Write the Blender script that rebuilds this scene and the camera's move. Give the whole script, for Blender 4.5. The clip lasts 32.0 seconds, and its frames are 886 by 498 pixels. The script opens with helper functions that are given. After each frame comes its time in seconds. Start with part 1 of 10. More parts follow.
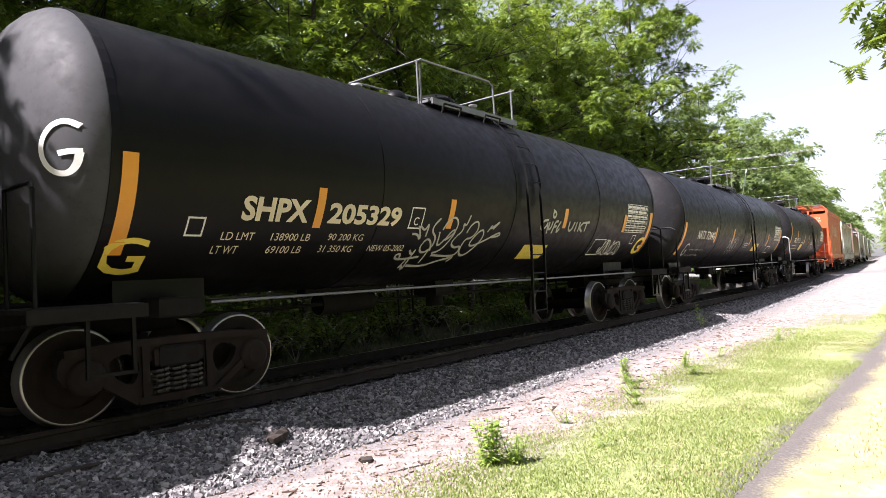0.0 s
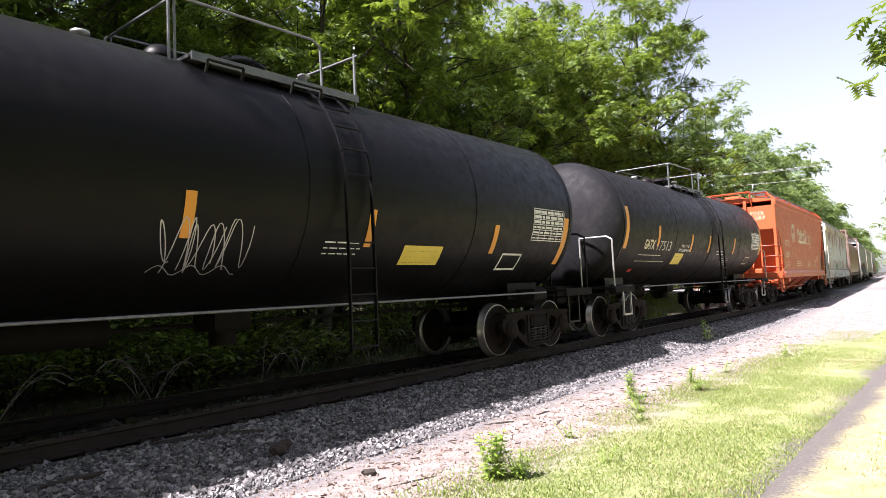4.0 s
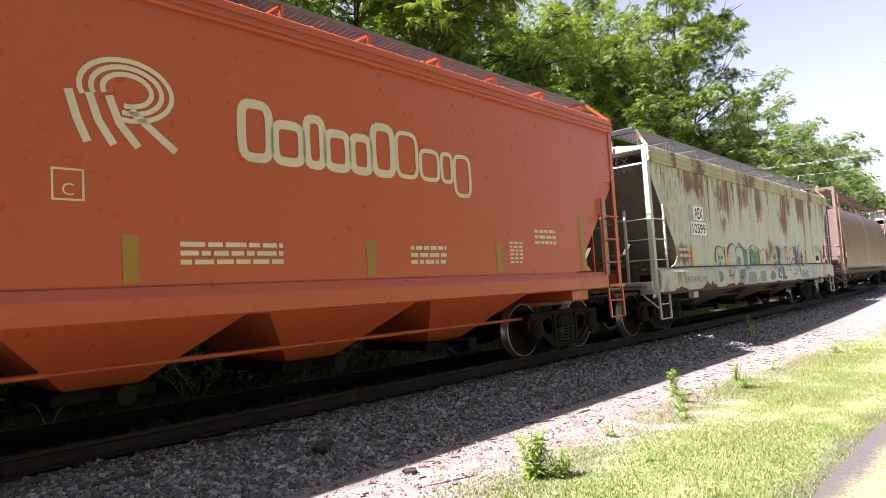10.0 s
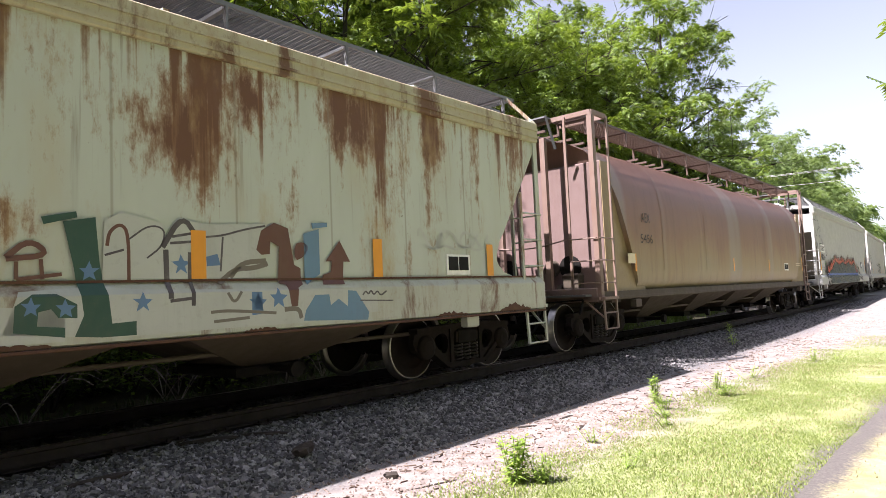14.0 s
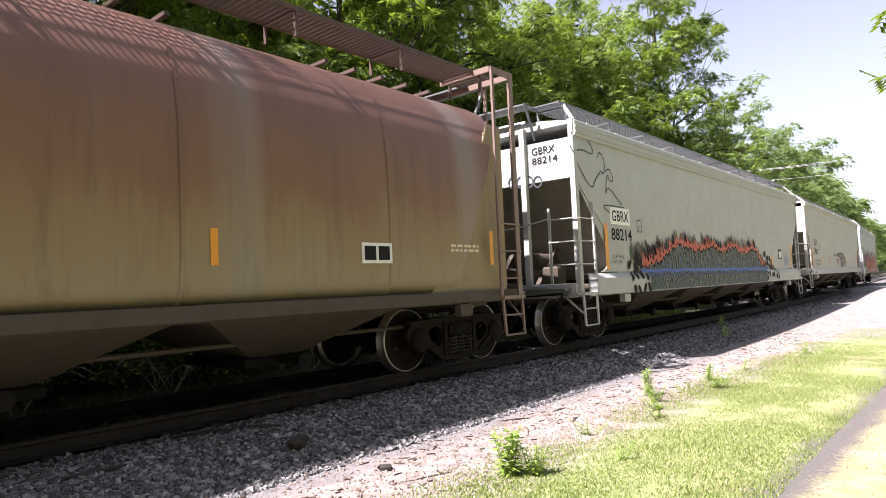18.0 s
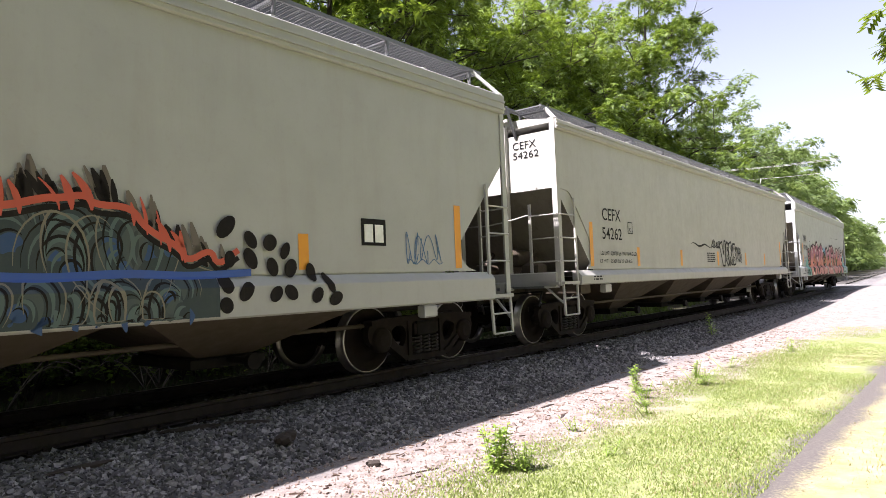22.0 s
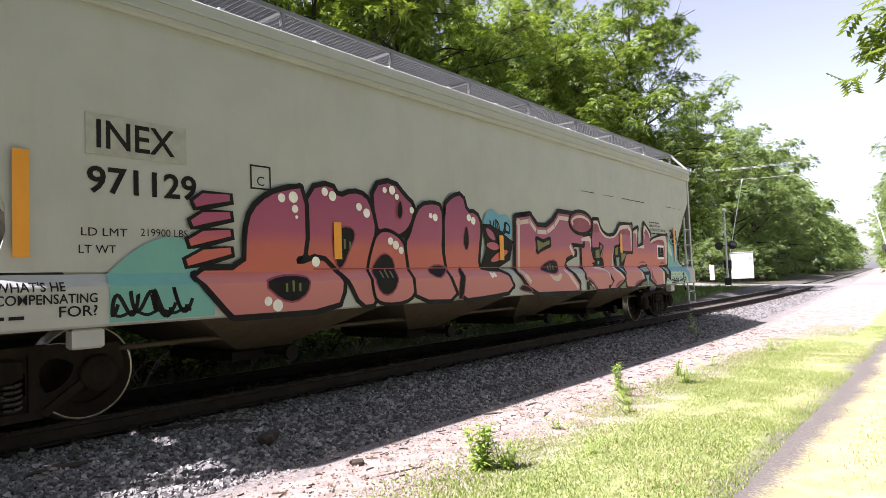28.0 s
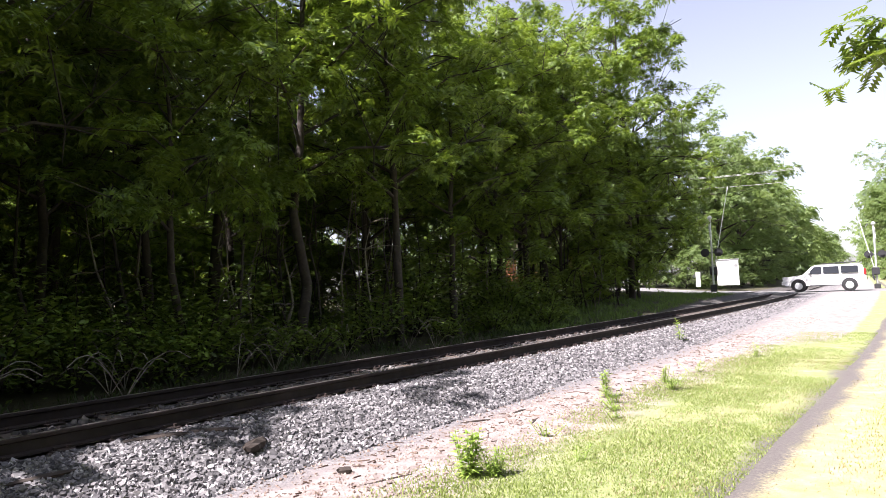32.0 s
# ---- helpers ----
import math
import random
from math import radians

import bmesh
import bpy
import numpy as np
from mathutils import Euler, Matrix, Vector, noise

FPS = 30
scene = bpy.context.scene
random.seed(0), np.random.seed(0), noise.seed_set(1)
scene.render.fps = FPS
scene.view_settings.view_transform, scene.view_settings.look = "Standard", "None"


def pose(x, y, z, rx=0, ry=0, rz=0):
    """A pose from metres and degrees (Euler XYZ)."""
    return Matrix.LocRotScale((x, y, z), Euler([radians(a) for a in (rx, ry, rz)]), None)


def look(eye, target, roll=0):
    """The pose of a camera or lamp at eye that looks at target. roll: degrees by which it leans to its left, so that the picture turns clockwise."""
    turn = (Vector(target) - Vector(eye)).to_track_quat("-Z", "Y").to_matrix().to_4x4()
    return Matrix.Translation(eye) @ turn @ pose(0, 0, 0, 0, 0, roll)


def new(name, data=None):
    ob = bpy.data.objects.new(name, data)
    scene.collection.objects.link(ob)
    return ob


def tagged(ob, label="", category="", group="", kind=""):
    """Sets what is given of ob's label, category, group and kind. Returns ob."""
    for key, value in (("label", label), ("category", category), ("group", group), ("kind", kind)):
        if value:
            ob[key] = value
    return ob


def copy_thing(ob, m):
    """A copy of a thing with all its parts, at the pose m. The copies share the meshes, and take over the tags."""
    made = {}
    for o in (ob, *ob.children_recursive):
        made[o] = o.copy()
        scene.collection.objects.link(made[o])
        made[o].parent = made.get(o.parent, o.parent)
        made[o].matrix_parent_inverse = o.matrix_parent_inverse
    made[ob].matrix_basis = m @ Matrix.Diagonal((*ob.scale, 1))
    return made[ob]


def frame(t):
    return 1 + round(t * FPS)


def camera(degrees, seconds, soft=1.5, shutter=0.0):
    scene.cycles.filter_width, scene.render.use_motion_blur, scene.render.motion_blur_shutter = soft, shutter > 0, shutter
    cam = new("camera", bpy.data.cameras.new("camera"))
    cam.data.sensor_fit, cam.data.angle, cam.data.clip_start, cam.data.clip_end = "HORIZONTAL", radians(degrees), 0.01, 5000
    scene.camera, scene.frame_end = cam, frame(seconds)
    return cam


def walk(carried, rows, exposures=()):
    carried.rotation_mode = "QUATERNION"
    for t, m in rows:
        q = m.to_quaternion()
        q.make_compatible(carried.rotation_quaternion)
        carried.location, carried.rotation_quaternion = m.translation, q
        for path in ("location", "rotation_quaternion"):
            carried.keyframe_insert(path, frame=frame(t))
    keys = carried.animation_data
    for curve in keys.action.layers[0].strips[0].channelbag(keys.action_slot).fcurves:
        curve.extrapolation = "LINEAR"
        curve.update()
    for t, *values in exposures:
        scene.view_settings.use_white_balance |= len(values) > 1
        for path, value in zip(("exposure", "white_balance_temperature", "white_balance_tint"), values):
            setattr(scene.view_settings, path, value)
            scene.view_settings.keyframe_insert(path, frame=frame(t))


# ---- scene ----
from mathutils import geometry

cam = camera(68.6, 32.0, soft=0.8)
EYE = (0.0, 0.0, 1.184)


def camera_path():
    """Seconds, yaw, pitch and roll: a phone held in the hand on one spot."""
    rows = [
        (0, 0.29, 2.61, 3.22), (0.5, 0.19, 2.56, 3.10), (1, -0.04, 2.55, 3.09), (1.5, 0.01, 2.65, 3.09),
        (2, 0.12, 2.76, 3.07), (2.5, 0.10, 2.84, 3.04), (4.5, 0.99, 3.85, 2.70), (5, 1.05, 3.62, 2.95),
        (5.5, 0.97, 3.64, 2.96), (6, 1.14, 3.34, 3.02), (6.5, 1.97, 3.02, 3.20), (7, 3.42, 3.20, 3.25),
        (7.5, 3.87, 3.39, 3.19), (8, 4.15, 3.11, 3.30), (8.5, 4.28, 3.01, 3.38), (9, 3.85, 3.79, 2.75),
        (9.5, 3.54, 3.90, 2.87), (10, 4.05, 3.80, 3.37), (10.5, 3.22, 3.12, 2.04), (11, 2.96, 3.58, 2.02),
        (11.5, 3.10, 4.18, 2.33), (12, 3.59, 4.49, 2.50), (12.5, 3.37, 4.53, 2.53), (13, 3.34, 4.15, 2.76),
        (13.5, 3.06, 4.24, 2.58), (14, 2.67, 4.08, 2.52), (14.5, 2.81, 4.04, 2.54), (15, 3.09, 3.73, 2.71),
        (15.5, 2.94, 3.44, 2.73), (17.5, 2.24, 3.54, 2.49), (18, 2.14, 3.44, 2.50), (18.5, 2.19, 3.49, 2.56),
        (19, 2.48, 3.37, 2.60), (19.5, 2.67, 3.54, 2.48), (20, 2.08, 4.16, 2.28), (20.5, 1.31, 3.59, 2.67),
        (21, 1.17, 3.03, 2.28), (21.5, 1.01, 3.11, 2.22), (22, 1.21, 3.08, 2.20), (22.5, 1.61, 2.83, 2.28),
        (23, 1.24, 2.92, 2.27), (23.5, 1.33, 2.82, 2.20), (24, 0.73, 2.92, 2.06), (24.5, 0.84, 3.06, 1.98),
        (25, 0.53, 2.86, 1.77), (25.5, 0.62, 2.91, 1.76), (27.5, -0.34, 2.94, 2.00), (28, -0.17, 2.91, 2.10),
        (28.5, -0.59, 3.13, 1.88), (29, -0.66, 3.19, 2.04), (29.5, -0.80, 3.57, 2.31), (30, -0.42, 3.57, 2.19),
        (30.5, -0.29, 3.22, 2.55), (31, -0.62, 3.48, 2.19), (31.5, -0.76, 3.41, 2.18), (32, -1.23, 3.47, 2.10),
    ]
    return [(t, pose(*EYE, 90 + p, r, y)) for t, y, p, r in rows]


walk(cam, camera_path())

# ---- world, sun, exposure ----
SUN_AZ, SUN_EL = radians(-124.0), radians(51.5)
SUN_DIR = Vector((math.sin(SUN_AZ) * math.cos(SUN_EL), math.cos(SUN_AZ) * math.cos(SUN_EL), math.sin(SUN_EL)))
world = bpy.data.worlds.new("sky")
scene.world = world
world.use_nodes = True
wn = world.node_tree.nodes
sky = wn.new("ShaderNodeTexSky")
sky.sky_type, sky.sun_disc = "NISHITA", False
sky.sun_elevation, sky.sun_rotation = SUN_EL, SUN_AZ % (2 * math.pi)
sky.air_density, sky.dust_density, sky.ozone_density = 1.0, 1.5, 0.3
wn["Background"].inputs["Strength"].default_value = 0.070
haze = wn.new("ShaderNodeHueSaturation")
haze.inputs["Saturation"].default_value = 0.48
world.node_tree.links.new(sky.outputs[0], haze.inputs["Color"])
world.node_tree.links.new(haze.outputs[0], wn["Background"].inputs["Color"])
sun_data = bpy.data.lights.new("sun", "SUN")
sun_data.energy, sun_data.angle, sun_data.color = 5.0, radians(0.53), (1.0, 0.955, 0.89)
sun = new("sun", sun_data)
sun.matrix_world = look(SUN_DIR * 60, (0, 0, 0))
scene.view_settings.exposure = 1.82
scene.view_settings.use_white_balance = True
scene.view_settings.white_balance_temperature, scene.view_settings.white_balance_tint = 6200.0, 23.0

# ---- the line of the track ----
HEADING, OFFSET = 0.67675, 7.397
_S = np.arange(-120.0, 620.0, 0.25)


def bend(s):
    u = np.clip(s, 10.0, 52.0) - 10.0
    return HEADING - (0.0010115 * u + 2.042e-5 * u * u)


_H = bend(_S)
_X = np.concatenate([[0], np.cumsum(np.sin((_H[1:] + _H[:-1]) / 2) * 0.25)])
_Y = np.concatenate([[0], np.cumsum(np.cos((_H[1:] + _H[:-1]) / 2) * 0.25)])
_k0 = int(np.argmin(abs(_S)))
_X += -OFFSET * math.cos(HEADING) - _X[_k0]
_Y += OFFSET * math.sin(HEADING) - _Y[_k0]


def on_track(s, d=0.0, z=0.0):
    """The place s metres along the track and d metres to its camera side."""
    h = float(bend(s))
    return Vector((float(np.interp(s, _S, _X)) + d * math.cos(h), float(np.interp(s, _S, _Y)) - d * math.sin(h), z))


def travelled(t):
    """How far the train has rolled at t seconds."""
    u = (t - 16) / 16
    return 187.4733 + u * (76.7348 + u * (-0.4519 + u * (3.945 + u * (1.6637 + u * (-4.8228 + u * (-1.2571 + u * 2.2106))))))


def step(x, a, b):
    x = min(1.0, max(0.0, (x - a) / (b - a)))
    return x * x * (3 - 2 * x)


def ground_z(s, d):
    """Height of the ground beside the track (railhead is 0)."""
    far = step(s, 16, 44)
    if d > 0:
        base = -0.46 + 0.46 * far
    else:
        base = -0.55 + 0.62 * far + 0.6 * step(-d, 4, 14) * step(s, 18, 46)
    crest = -0.20 + 0.12 * step(s, 44, 50)
    a = abs(d)
    z = crest + (base - crest) * step(a, 1.35, 2.75)
    if a > 3:
        p = on_track(s, d)
        z += 0.05 * noise.noise((p.x * 0.35, p.y * 0.35, 0)) * (1 - step(s, 30, 46))
    return z


# ---- mesh building ----
class Build:
    """Vertices, faces and material slots of one mesh."""

    def __init__(self):
        self.v, self.f, self.m, self.smooth = [], [], [], []

    def add(self, verts, faces, mat=0, smooth=False):
        n = len(self.v)
        self.v += [tuple(p) for p in verts]
        self.f += [tuple(n + i for i in f) for f in faces]
        self.m += [mat] * len(faces)
        self.smooth += [smooth] * len(faces)
        return self

    def box(self, c, size, turn=None, mat=0, chamfer=0.0):
        x, y, z = (a / 2 for a in size)
        t = turn.to_3x3() if turn is not None else None
        c = Vector(c)
        if chamfer <= 0:
            p = [Vector((i * x, j * y, k * z)) for i in (-1, 1) for j in (-1, 1) for k in (-1, 1)]
            f = [(0, 1, 3, 2), (4, 6, 7, 5), (0, 4, 5, 1), (2, 3, 7, 6), (0, 2, 6, 4), (1, 5, 7, 3)]
        else:
            h = min(chamfer, 0.45 * min(size))
            p = []
            for k, q in ((-1, h), (-1, 0), (1, 0), (1, h)):
                zz = k * z if q else k * (z - h)
                for sx, sy in ((-1, -1), (1, -1), (1, 1), (-1, 1)):
                    p.append(Vector((sx * (x - q), sy * (y - q), zz)))
            f = [(3, 2, 1, 0), (12, 13, 14, 15)]
            for r in range(3):
                for i in range(4):
                    j = (i + 1) % 4
                    f.append((4 * r + i, 4 * r + j, 4 * r + 4 + j, 4 * r + 4 + i))
        return self.add([(t @ q if t else q) + c for q in p], f, mat)

    def bar(self, a, b, w, h=None, mat=0):
        """A square bar from a to b; h is its upright size."""
        a, b, h = Vector(a), Vector(b), h or w
        d = (b - a)
        length = d.length
        d.normalize()
        up = Vector((0, 0, 1)) if abs(d.z) < 0.95 else Vector((1, 0, 0))
        side = d.cross(up).normalized()
        up = side.cross(d)
        m = Matrix((d, side, up)).transposed()
        return self.box((a + b) / 2, (length, w, h), m, mat)

    def tube(self, a, b, r, n=8, r2=None, mat=0, caps=True, smooth=True):
        a, b = Vector(a), Vector(b)
        d = (b - a).normalized()
        up = Vector((0, 0, 1)) if abs(d.z) < 0.9 else Vector((1, 0, 0))
        x = d.cross(up).normalized()
        y = x.cross(d)
        r2 = r if r2 is None else r2
        p = []
        for c, q in ((a, r), (b, r2)):
            for i in range(n):
                w = 2 * math.pi * i / n
                p.append(c + x * (q * math.cos(w)) + y * (q * math.sin(w)))
        self.add(p, [(i, (i + 1) % n, n + (i + 1) % n, n + i) for i in range(n)], mat, smooth)
        if caps:
            self.add(p, [tuple(range(n - 1, -1, -1)), tuple(range(n, 2 * n))], mat)
        return self

    def pipe(self, pts, r, n=6, mat=0):
        for a, b in zip(pts, pts[1:]):
            self.tube(a, b, r, n, mat=mat)
        return self

    def lathe(self, prof, origin, axis="y", n=28, mat=0, smooth=True, caps=True):
        """A turned shape: (distance along the axis, radius) rows."""
        o = Vector(origin)
        p = []
        for a, r in prof:
            for i in range(n):
                w = 2 * math.pi * i / n
                c, s = r * math.cos(w), r * math.sin(w)
                p.append(o + Vector({"x": (a, c, s), "y": (c, a, s), "z": (c, s, a)}[axis]))
        f = []
        for k in range(len(prof) - 1):
            for i in range(n):
                j = (i + 1) % n
                f.append((k * n + i, k * n + j, (k + 1) * n + j, (k + 1) * n + i))
        self.add(p, f, mat, smooth)
        if caps:
            self.add(p[:n], [tuple(range(n))], mat)
            self.add(p[-n:], [tuple(range(n))], mat)
        return self

    def prism(self, outline, y0, y1, mat=0):
        """An (x, z) outline drawn out from y0 to y1."""
        n = len(outline)
        p = [(x, y0, z) for x, z in outline] + [(x, y1, z) for x, z in outline]
        f = [tuple(range(n)), tuple(range(2 * n - 1, n - 1, -1))]
        f += [(i, n + i, n + (i + 1) % n, (i + 1) % n) for i in range(n)]
        return self.add(p, f, mat)

    def loft(self, rings, mat=0, smooth=True, closed=True, caps=True):
        n = len(rings[0])
        p = [q for r in rings for q in r]
        f = []
        for k in range(len(rings) - 1):
            for i in range(n if closed else n - 1):
                j = (i + 1) % n
                f.append((k * n + i, k * n + j, (k + 1) * n + j, (k + 1) * n + i))
        self.add(p, f, mat, smooth)
        if caps:
            self.add(rings[0], [tuple(range(n))], mat)
            self.add(rings[-1], [tuple(range(n - 1, -1, -1))], mat)
        return self

    def mesh(self, name, mats):
        me = bpy.data.meshes.new(name)
        me.from_pydata(self.v, [], self.f)
        for m in mats if isinstance(mats, (list, tuple)) else [mats]:
            me.materials.append(m)
        me.polygons.foreach_set("material_index", self.m)
        me.polygons.foreach_set("use_smooth", self.smooth)
        me.update()
        bm = bmesh.new()
        bm.from_mesh(me)
        bmesh.ops.recalc_face_normals(bm, faces=bm.faces)
        bm.to_mesh(me)
        bm.free()
        return me


def part(name, b, material, parent=None, label="", at=None, fix=True):
    """One mesh object made of a Build, under a thing or a part."""
    ob = new(name, b.mesh(name, material) if isinstance(b, Build) else b)
    if parent is not None:
        ob.parent = parent
    if at is not None:
        ob.matrix_basis = at
    return tagged(ob, label) if label else ob


def thing(name, label, category, at=None, group="", kind=""):
    ob = new(name)
    ob.empty_display_size = 0.2
    if at is not None:
        ob.matrix_basis = at
    return tagged(ob, label, category, group, kind)


def letters(text, size, at, material, parent, name="lettering", label="", bold=0.0, align="LEFT", shear=0.0, stretch=1.0, spacing=1.0):
    """Painted writing as flat geometry; at is the pose of its lower left corner."""
    cu = bpy.data.curves.new("letters", "FONT")
    cu.body, cu.size, cu.offset, cu.align_x, cu.shear, cu.space_character = text, size, bold, align, shear, spacing
    cu.resolution_u = 3
    tmp = bpy.data.objects.new("letters", cu)
    scene.collection.objects.link(tmp)
    me = bpy.data.meshes.new_from_object(tmp.evaluated_get(bpy.context.evaluated_depsgraph_get()))
    bpy.data.objects.remove(tmp)
    bpy.data.curves.remove(cu)
    me.transform(at @ Matrix.Diagonal((stretch, 1, 1, 1)))
    me.materials.clear()
    me.materials.append(material)
    return part(name, me, None, parent, label)


# ---- materials ----
def nodes_of(name):
    m = bpy.data.materials.new(name)
    m.use_nodes = True
    t = m.node_tree
    return m, t, t.nodes["Principled BSDF"]


def noise_node(t, scale, detail=6.0, rough=0.6, coord="Object", stretch=(1, 1, 1), distort=0.0):
    c = t.nodes.new("ShaderNodeTexCoord")
    mp = t.nodes.new("ShaderNodeMapping")
    mp.inputs["Scale"].default_value = stretch
    n = t.nodes.new("ShaderNodeTexNoise")
    n.inputs["Scale"].default_value, n.inputs["Detail"].default_value = scale, detail
    n.inputs["Roughness"].default_value, n.inputs["Distortion"].default_value = rough, distort
    t.links.new(c.outputs[coord], mp.inputs[0])
    t.links.new(mp.outputs[0], n.inputs["Vector"])
    return n.outputs["Fac"]


def ramp(t, fac, stops):
    r = t.nodes.new("ShaderNodeValToRGB")
    while len(r.color_ramp.elements) < len(stops):
        r.color_ramp.elements.new(0.5)
    for e, (p, c) in zip(r.color_ramp.elements, stops):
        e.position = p
        e.color = (*c, 1) if len(c) == 3 else c
    t.links.new(fac, r.inputs[0])
    return r.outputs[0]


def blend(t, fac, a, b, mode="MIX"):
    n = t.nodes.new("ShaderNodeMix")
    n.data_type, n.blend_type = "RGBA", mode
    for k, v in ((0, fac), (6, a), (7, b)):
        if hasattr(v, "is_linked"):
            t.links.new(v, n.inputs[k])
        else:
            n.inputs[k].default_value = (*v, 1) if isinstance(v, tuple) and len(v) == 3 else v
    return n.outputs[2]


def maths(t, op, a, b=0.0):
    n = t.nodes.new("ShaderNodeMath")
    n.operation = op
    for k, v in ((0, a), (1, b)):
        if hasattr(v, "is_linked"):
            t.links.new(v, n.inputs[k])
        else:
            n.inputs[k].default_value = v
    return n.outputs[0]


def bump(t, bsdf, height, strength=0.3, distance=0.02):
    n = t.nodes.new("ShaderNodeBump")
    n.inputs["Strength"].default_value, n.inputs["Distance"].default_value = strength, distance
    t.links.new(height, n.inputs["Height"])
    t.links.new(n.outputs[0], bsdf.inputs["Normal"])


def paint(name, color, rough=0.45, dirt=(0.12, 0.09, 0.06), dirty=0.35, metal=0.0, grain=0.12, streak=True, rust=None, rusty=0.0, gloss=0.5):
    """Weathered paint on steel: streaks, blotches, grime and, if asked for, rust."""
    m, t, b = nodes_of(name)
    col = blend(t, ramp(t, noise_node(t, 1.3, 5, 0.6), [(0.3, (0, 0, 0)), (0.75, (1, 1, 1))]), color, tuple(c * (1 - grain) for c in color))
    if dirty:
        g = noise_node(t, 2.2, 8, 0.7, stretch=(1.6, 1.6, 0.22) if streak else (1, 1, 1))
        col = blend(t, ramp(t, g, [(0.5, (0, 0, 0)), (0.8, (dirty, dirty, dirty))]), col, dirt)
        g2 = noise_node(t, 14, 6, 0.75)
        col = blend(t, ramp(t, g2, [(0.55, (0, 0, 0)), (0.78, (dirty * 0.8,) * 3)]), col, dirt)
    if rust:
        r1 = noise_node(t, 0.9, 9, 0.72, stretch=(1.4, 1.4, 0.35), distort=0.4)
        lo = 0.62 - 0.22 * rusty
        col = blend(t, ramp(t, r1, [(lo, (0, 0, 0)), (lo + 0.09, (0.9, 0.9, 0.9))]), col, rust)
    t.links.new(col, b.inputs["Base Color"])
    b.inputs["Metallic"].default_value, b.inputs["Specular IOR Level"].default_value = metal, gloss
    r = ramp(t, noise_node(t, 6, 5, 0.6), [(0.3, (rough - 0.08,) * 3), (0.7, (min(1, rough + 0.14),) * 3)])
    t.links.new(r, b.inputs["Roughness"])
    bump(t, b, noise_node(t, 30, 4, 0.6), 0.08, 0.004)
    return m


def plain(name, color, rough=0.5, metal=0.0, vary=0.15, scale=8):
    m, t, b = nodes_of(name)
    f = noise_node(t, scale, 6, 0.65)
    t.links.new(ramp(t, f, [(0.3, tuple(c * (1 - vary) for c in color)), (0.7, tuple(min(1, c * (1 + vary)) for c in color))]), b.inputs["Base Color"])
    b.inputs["Roughness"].default_value, b.inputs["Metallic"].default_value = rough, metal
    bump(t, b, f, 0.1, 0.004)
    return m


def leafy(name, dark, light, through_color, share=0.54):
    m, t, b = nodes_of(name)
    g = t.nodes.new("ShaderNodeNewGeometry")
    col = ramp(t, g.outputs["Random Per Island"], [(0.0, dark), (1.0, light)])
    o = t.nodes.new("ShaderNodeObjectInfo")
    col = blend(t, maths(t, "MULTIPLY", o.outputs["Random"], 0.35), col, dark)
    t.links.new(col, b.inputs["Base Color"])
    b.inputs["Roughness"].default_value = 0.5
    tr = t.nodes.new("ShaderNodeBsdfTranslucent")
    t.links.new(blend(t, 0.6, col, through_color), tr.inputs["Color"])
    mx = t.nodes.new("ShaderNodeMixShader")
    mx.inputs[0].default_value = share
    t.links.new(b.outputs[0], mx.inputs[1])
    t.links.new(tr.outputs[0], mx.inputs[2])
    t.links.new(mx.outputs[0], t.nodes["Material Output"].inputs["Surface"])
    return m


def rock(name, a, b_, c, scale=30.0):
    m, t, b = nodes_of(name)
    g = t.nodes.new("ShaderNodeNewGeometry")
    col = ramp(t, g.outputs["Random Per Island"], [(0.0, a), (0.55, b_), (1.0, c)])
    n = noise_node(t, scale, 6, 0.7)
    col = blend(t, ramp(t, n, [(0.4, (0, 0, 0)), (0.75, (0.55, 0.55, 0.55))]), col, tuple(x * 0.55 for x in a))
    t.links.new(col, b.inputs["Base Color"])
    b.inputs["Roughness"].default_value = 0.85
    bump(t, b, n, 0.35, 0.01)
    return m


TANK_BLACK = paint("tank_black_paint", (0.0045, 0.0044, 0.0046), 0.42, (0.022, 0.018, 0.014), 0.16, gloss=0.14)
TANK_BROWN = paint("tank_faded_black_paint", (0.009, 0.0075, 0.0065), 0.45, (0.026, 0.018, 0.013), 0.2, gloss=0.14)
# Leading heads: dappled sun on black paint, put into lighter mottled colours.
GREY_HEAD = paint("tank_head_sunlit_grey_paint", (0.055, 0.056, 0.06), 0.62, (0.02, 0.019, 0.018), 0.75, streak=False, gloss=0.15)
DULL_HEAD = paint("tank_head_sun_dappled_paint", (0.013, 0.013, 0.015), 0.6, (0.05, 0.048, 0.046), 0.5, streak=False, gloss=0.15)
RED = paint("orange_red_paint", (0.47, 0.093, 0.032), 0.33, (0.26, 0.08, 0.03), 0.07, grain=0.05)
WHITE_GREY = paint("hopper_light_grey_paint", (0.375, 0.38, 0.365), 0.45, (0.24, 0.20, 0.14), 0.22)
WHITE_TAN = paint("hopper_pale_grey_paint", (0.385, 0.38, 0.355), 0.5, (0.22, 0.18, 0.12), 0.25)
WHITE_BLUE = paint("hopper_bluish_grey_paint", (0.37, 0.385, 0.385), 0.5, (0.24, 0.20, 0.14), 0.2)


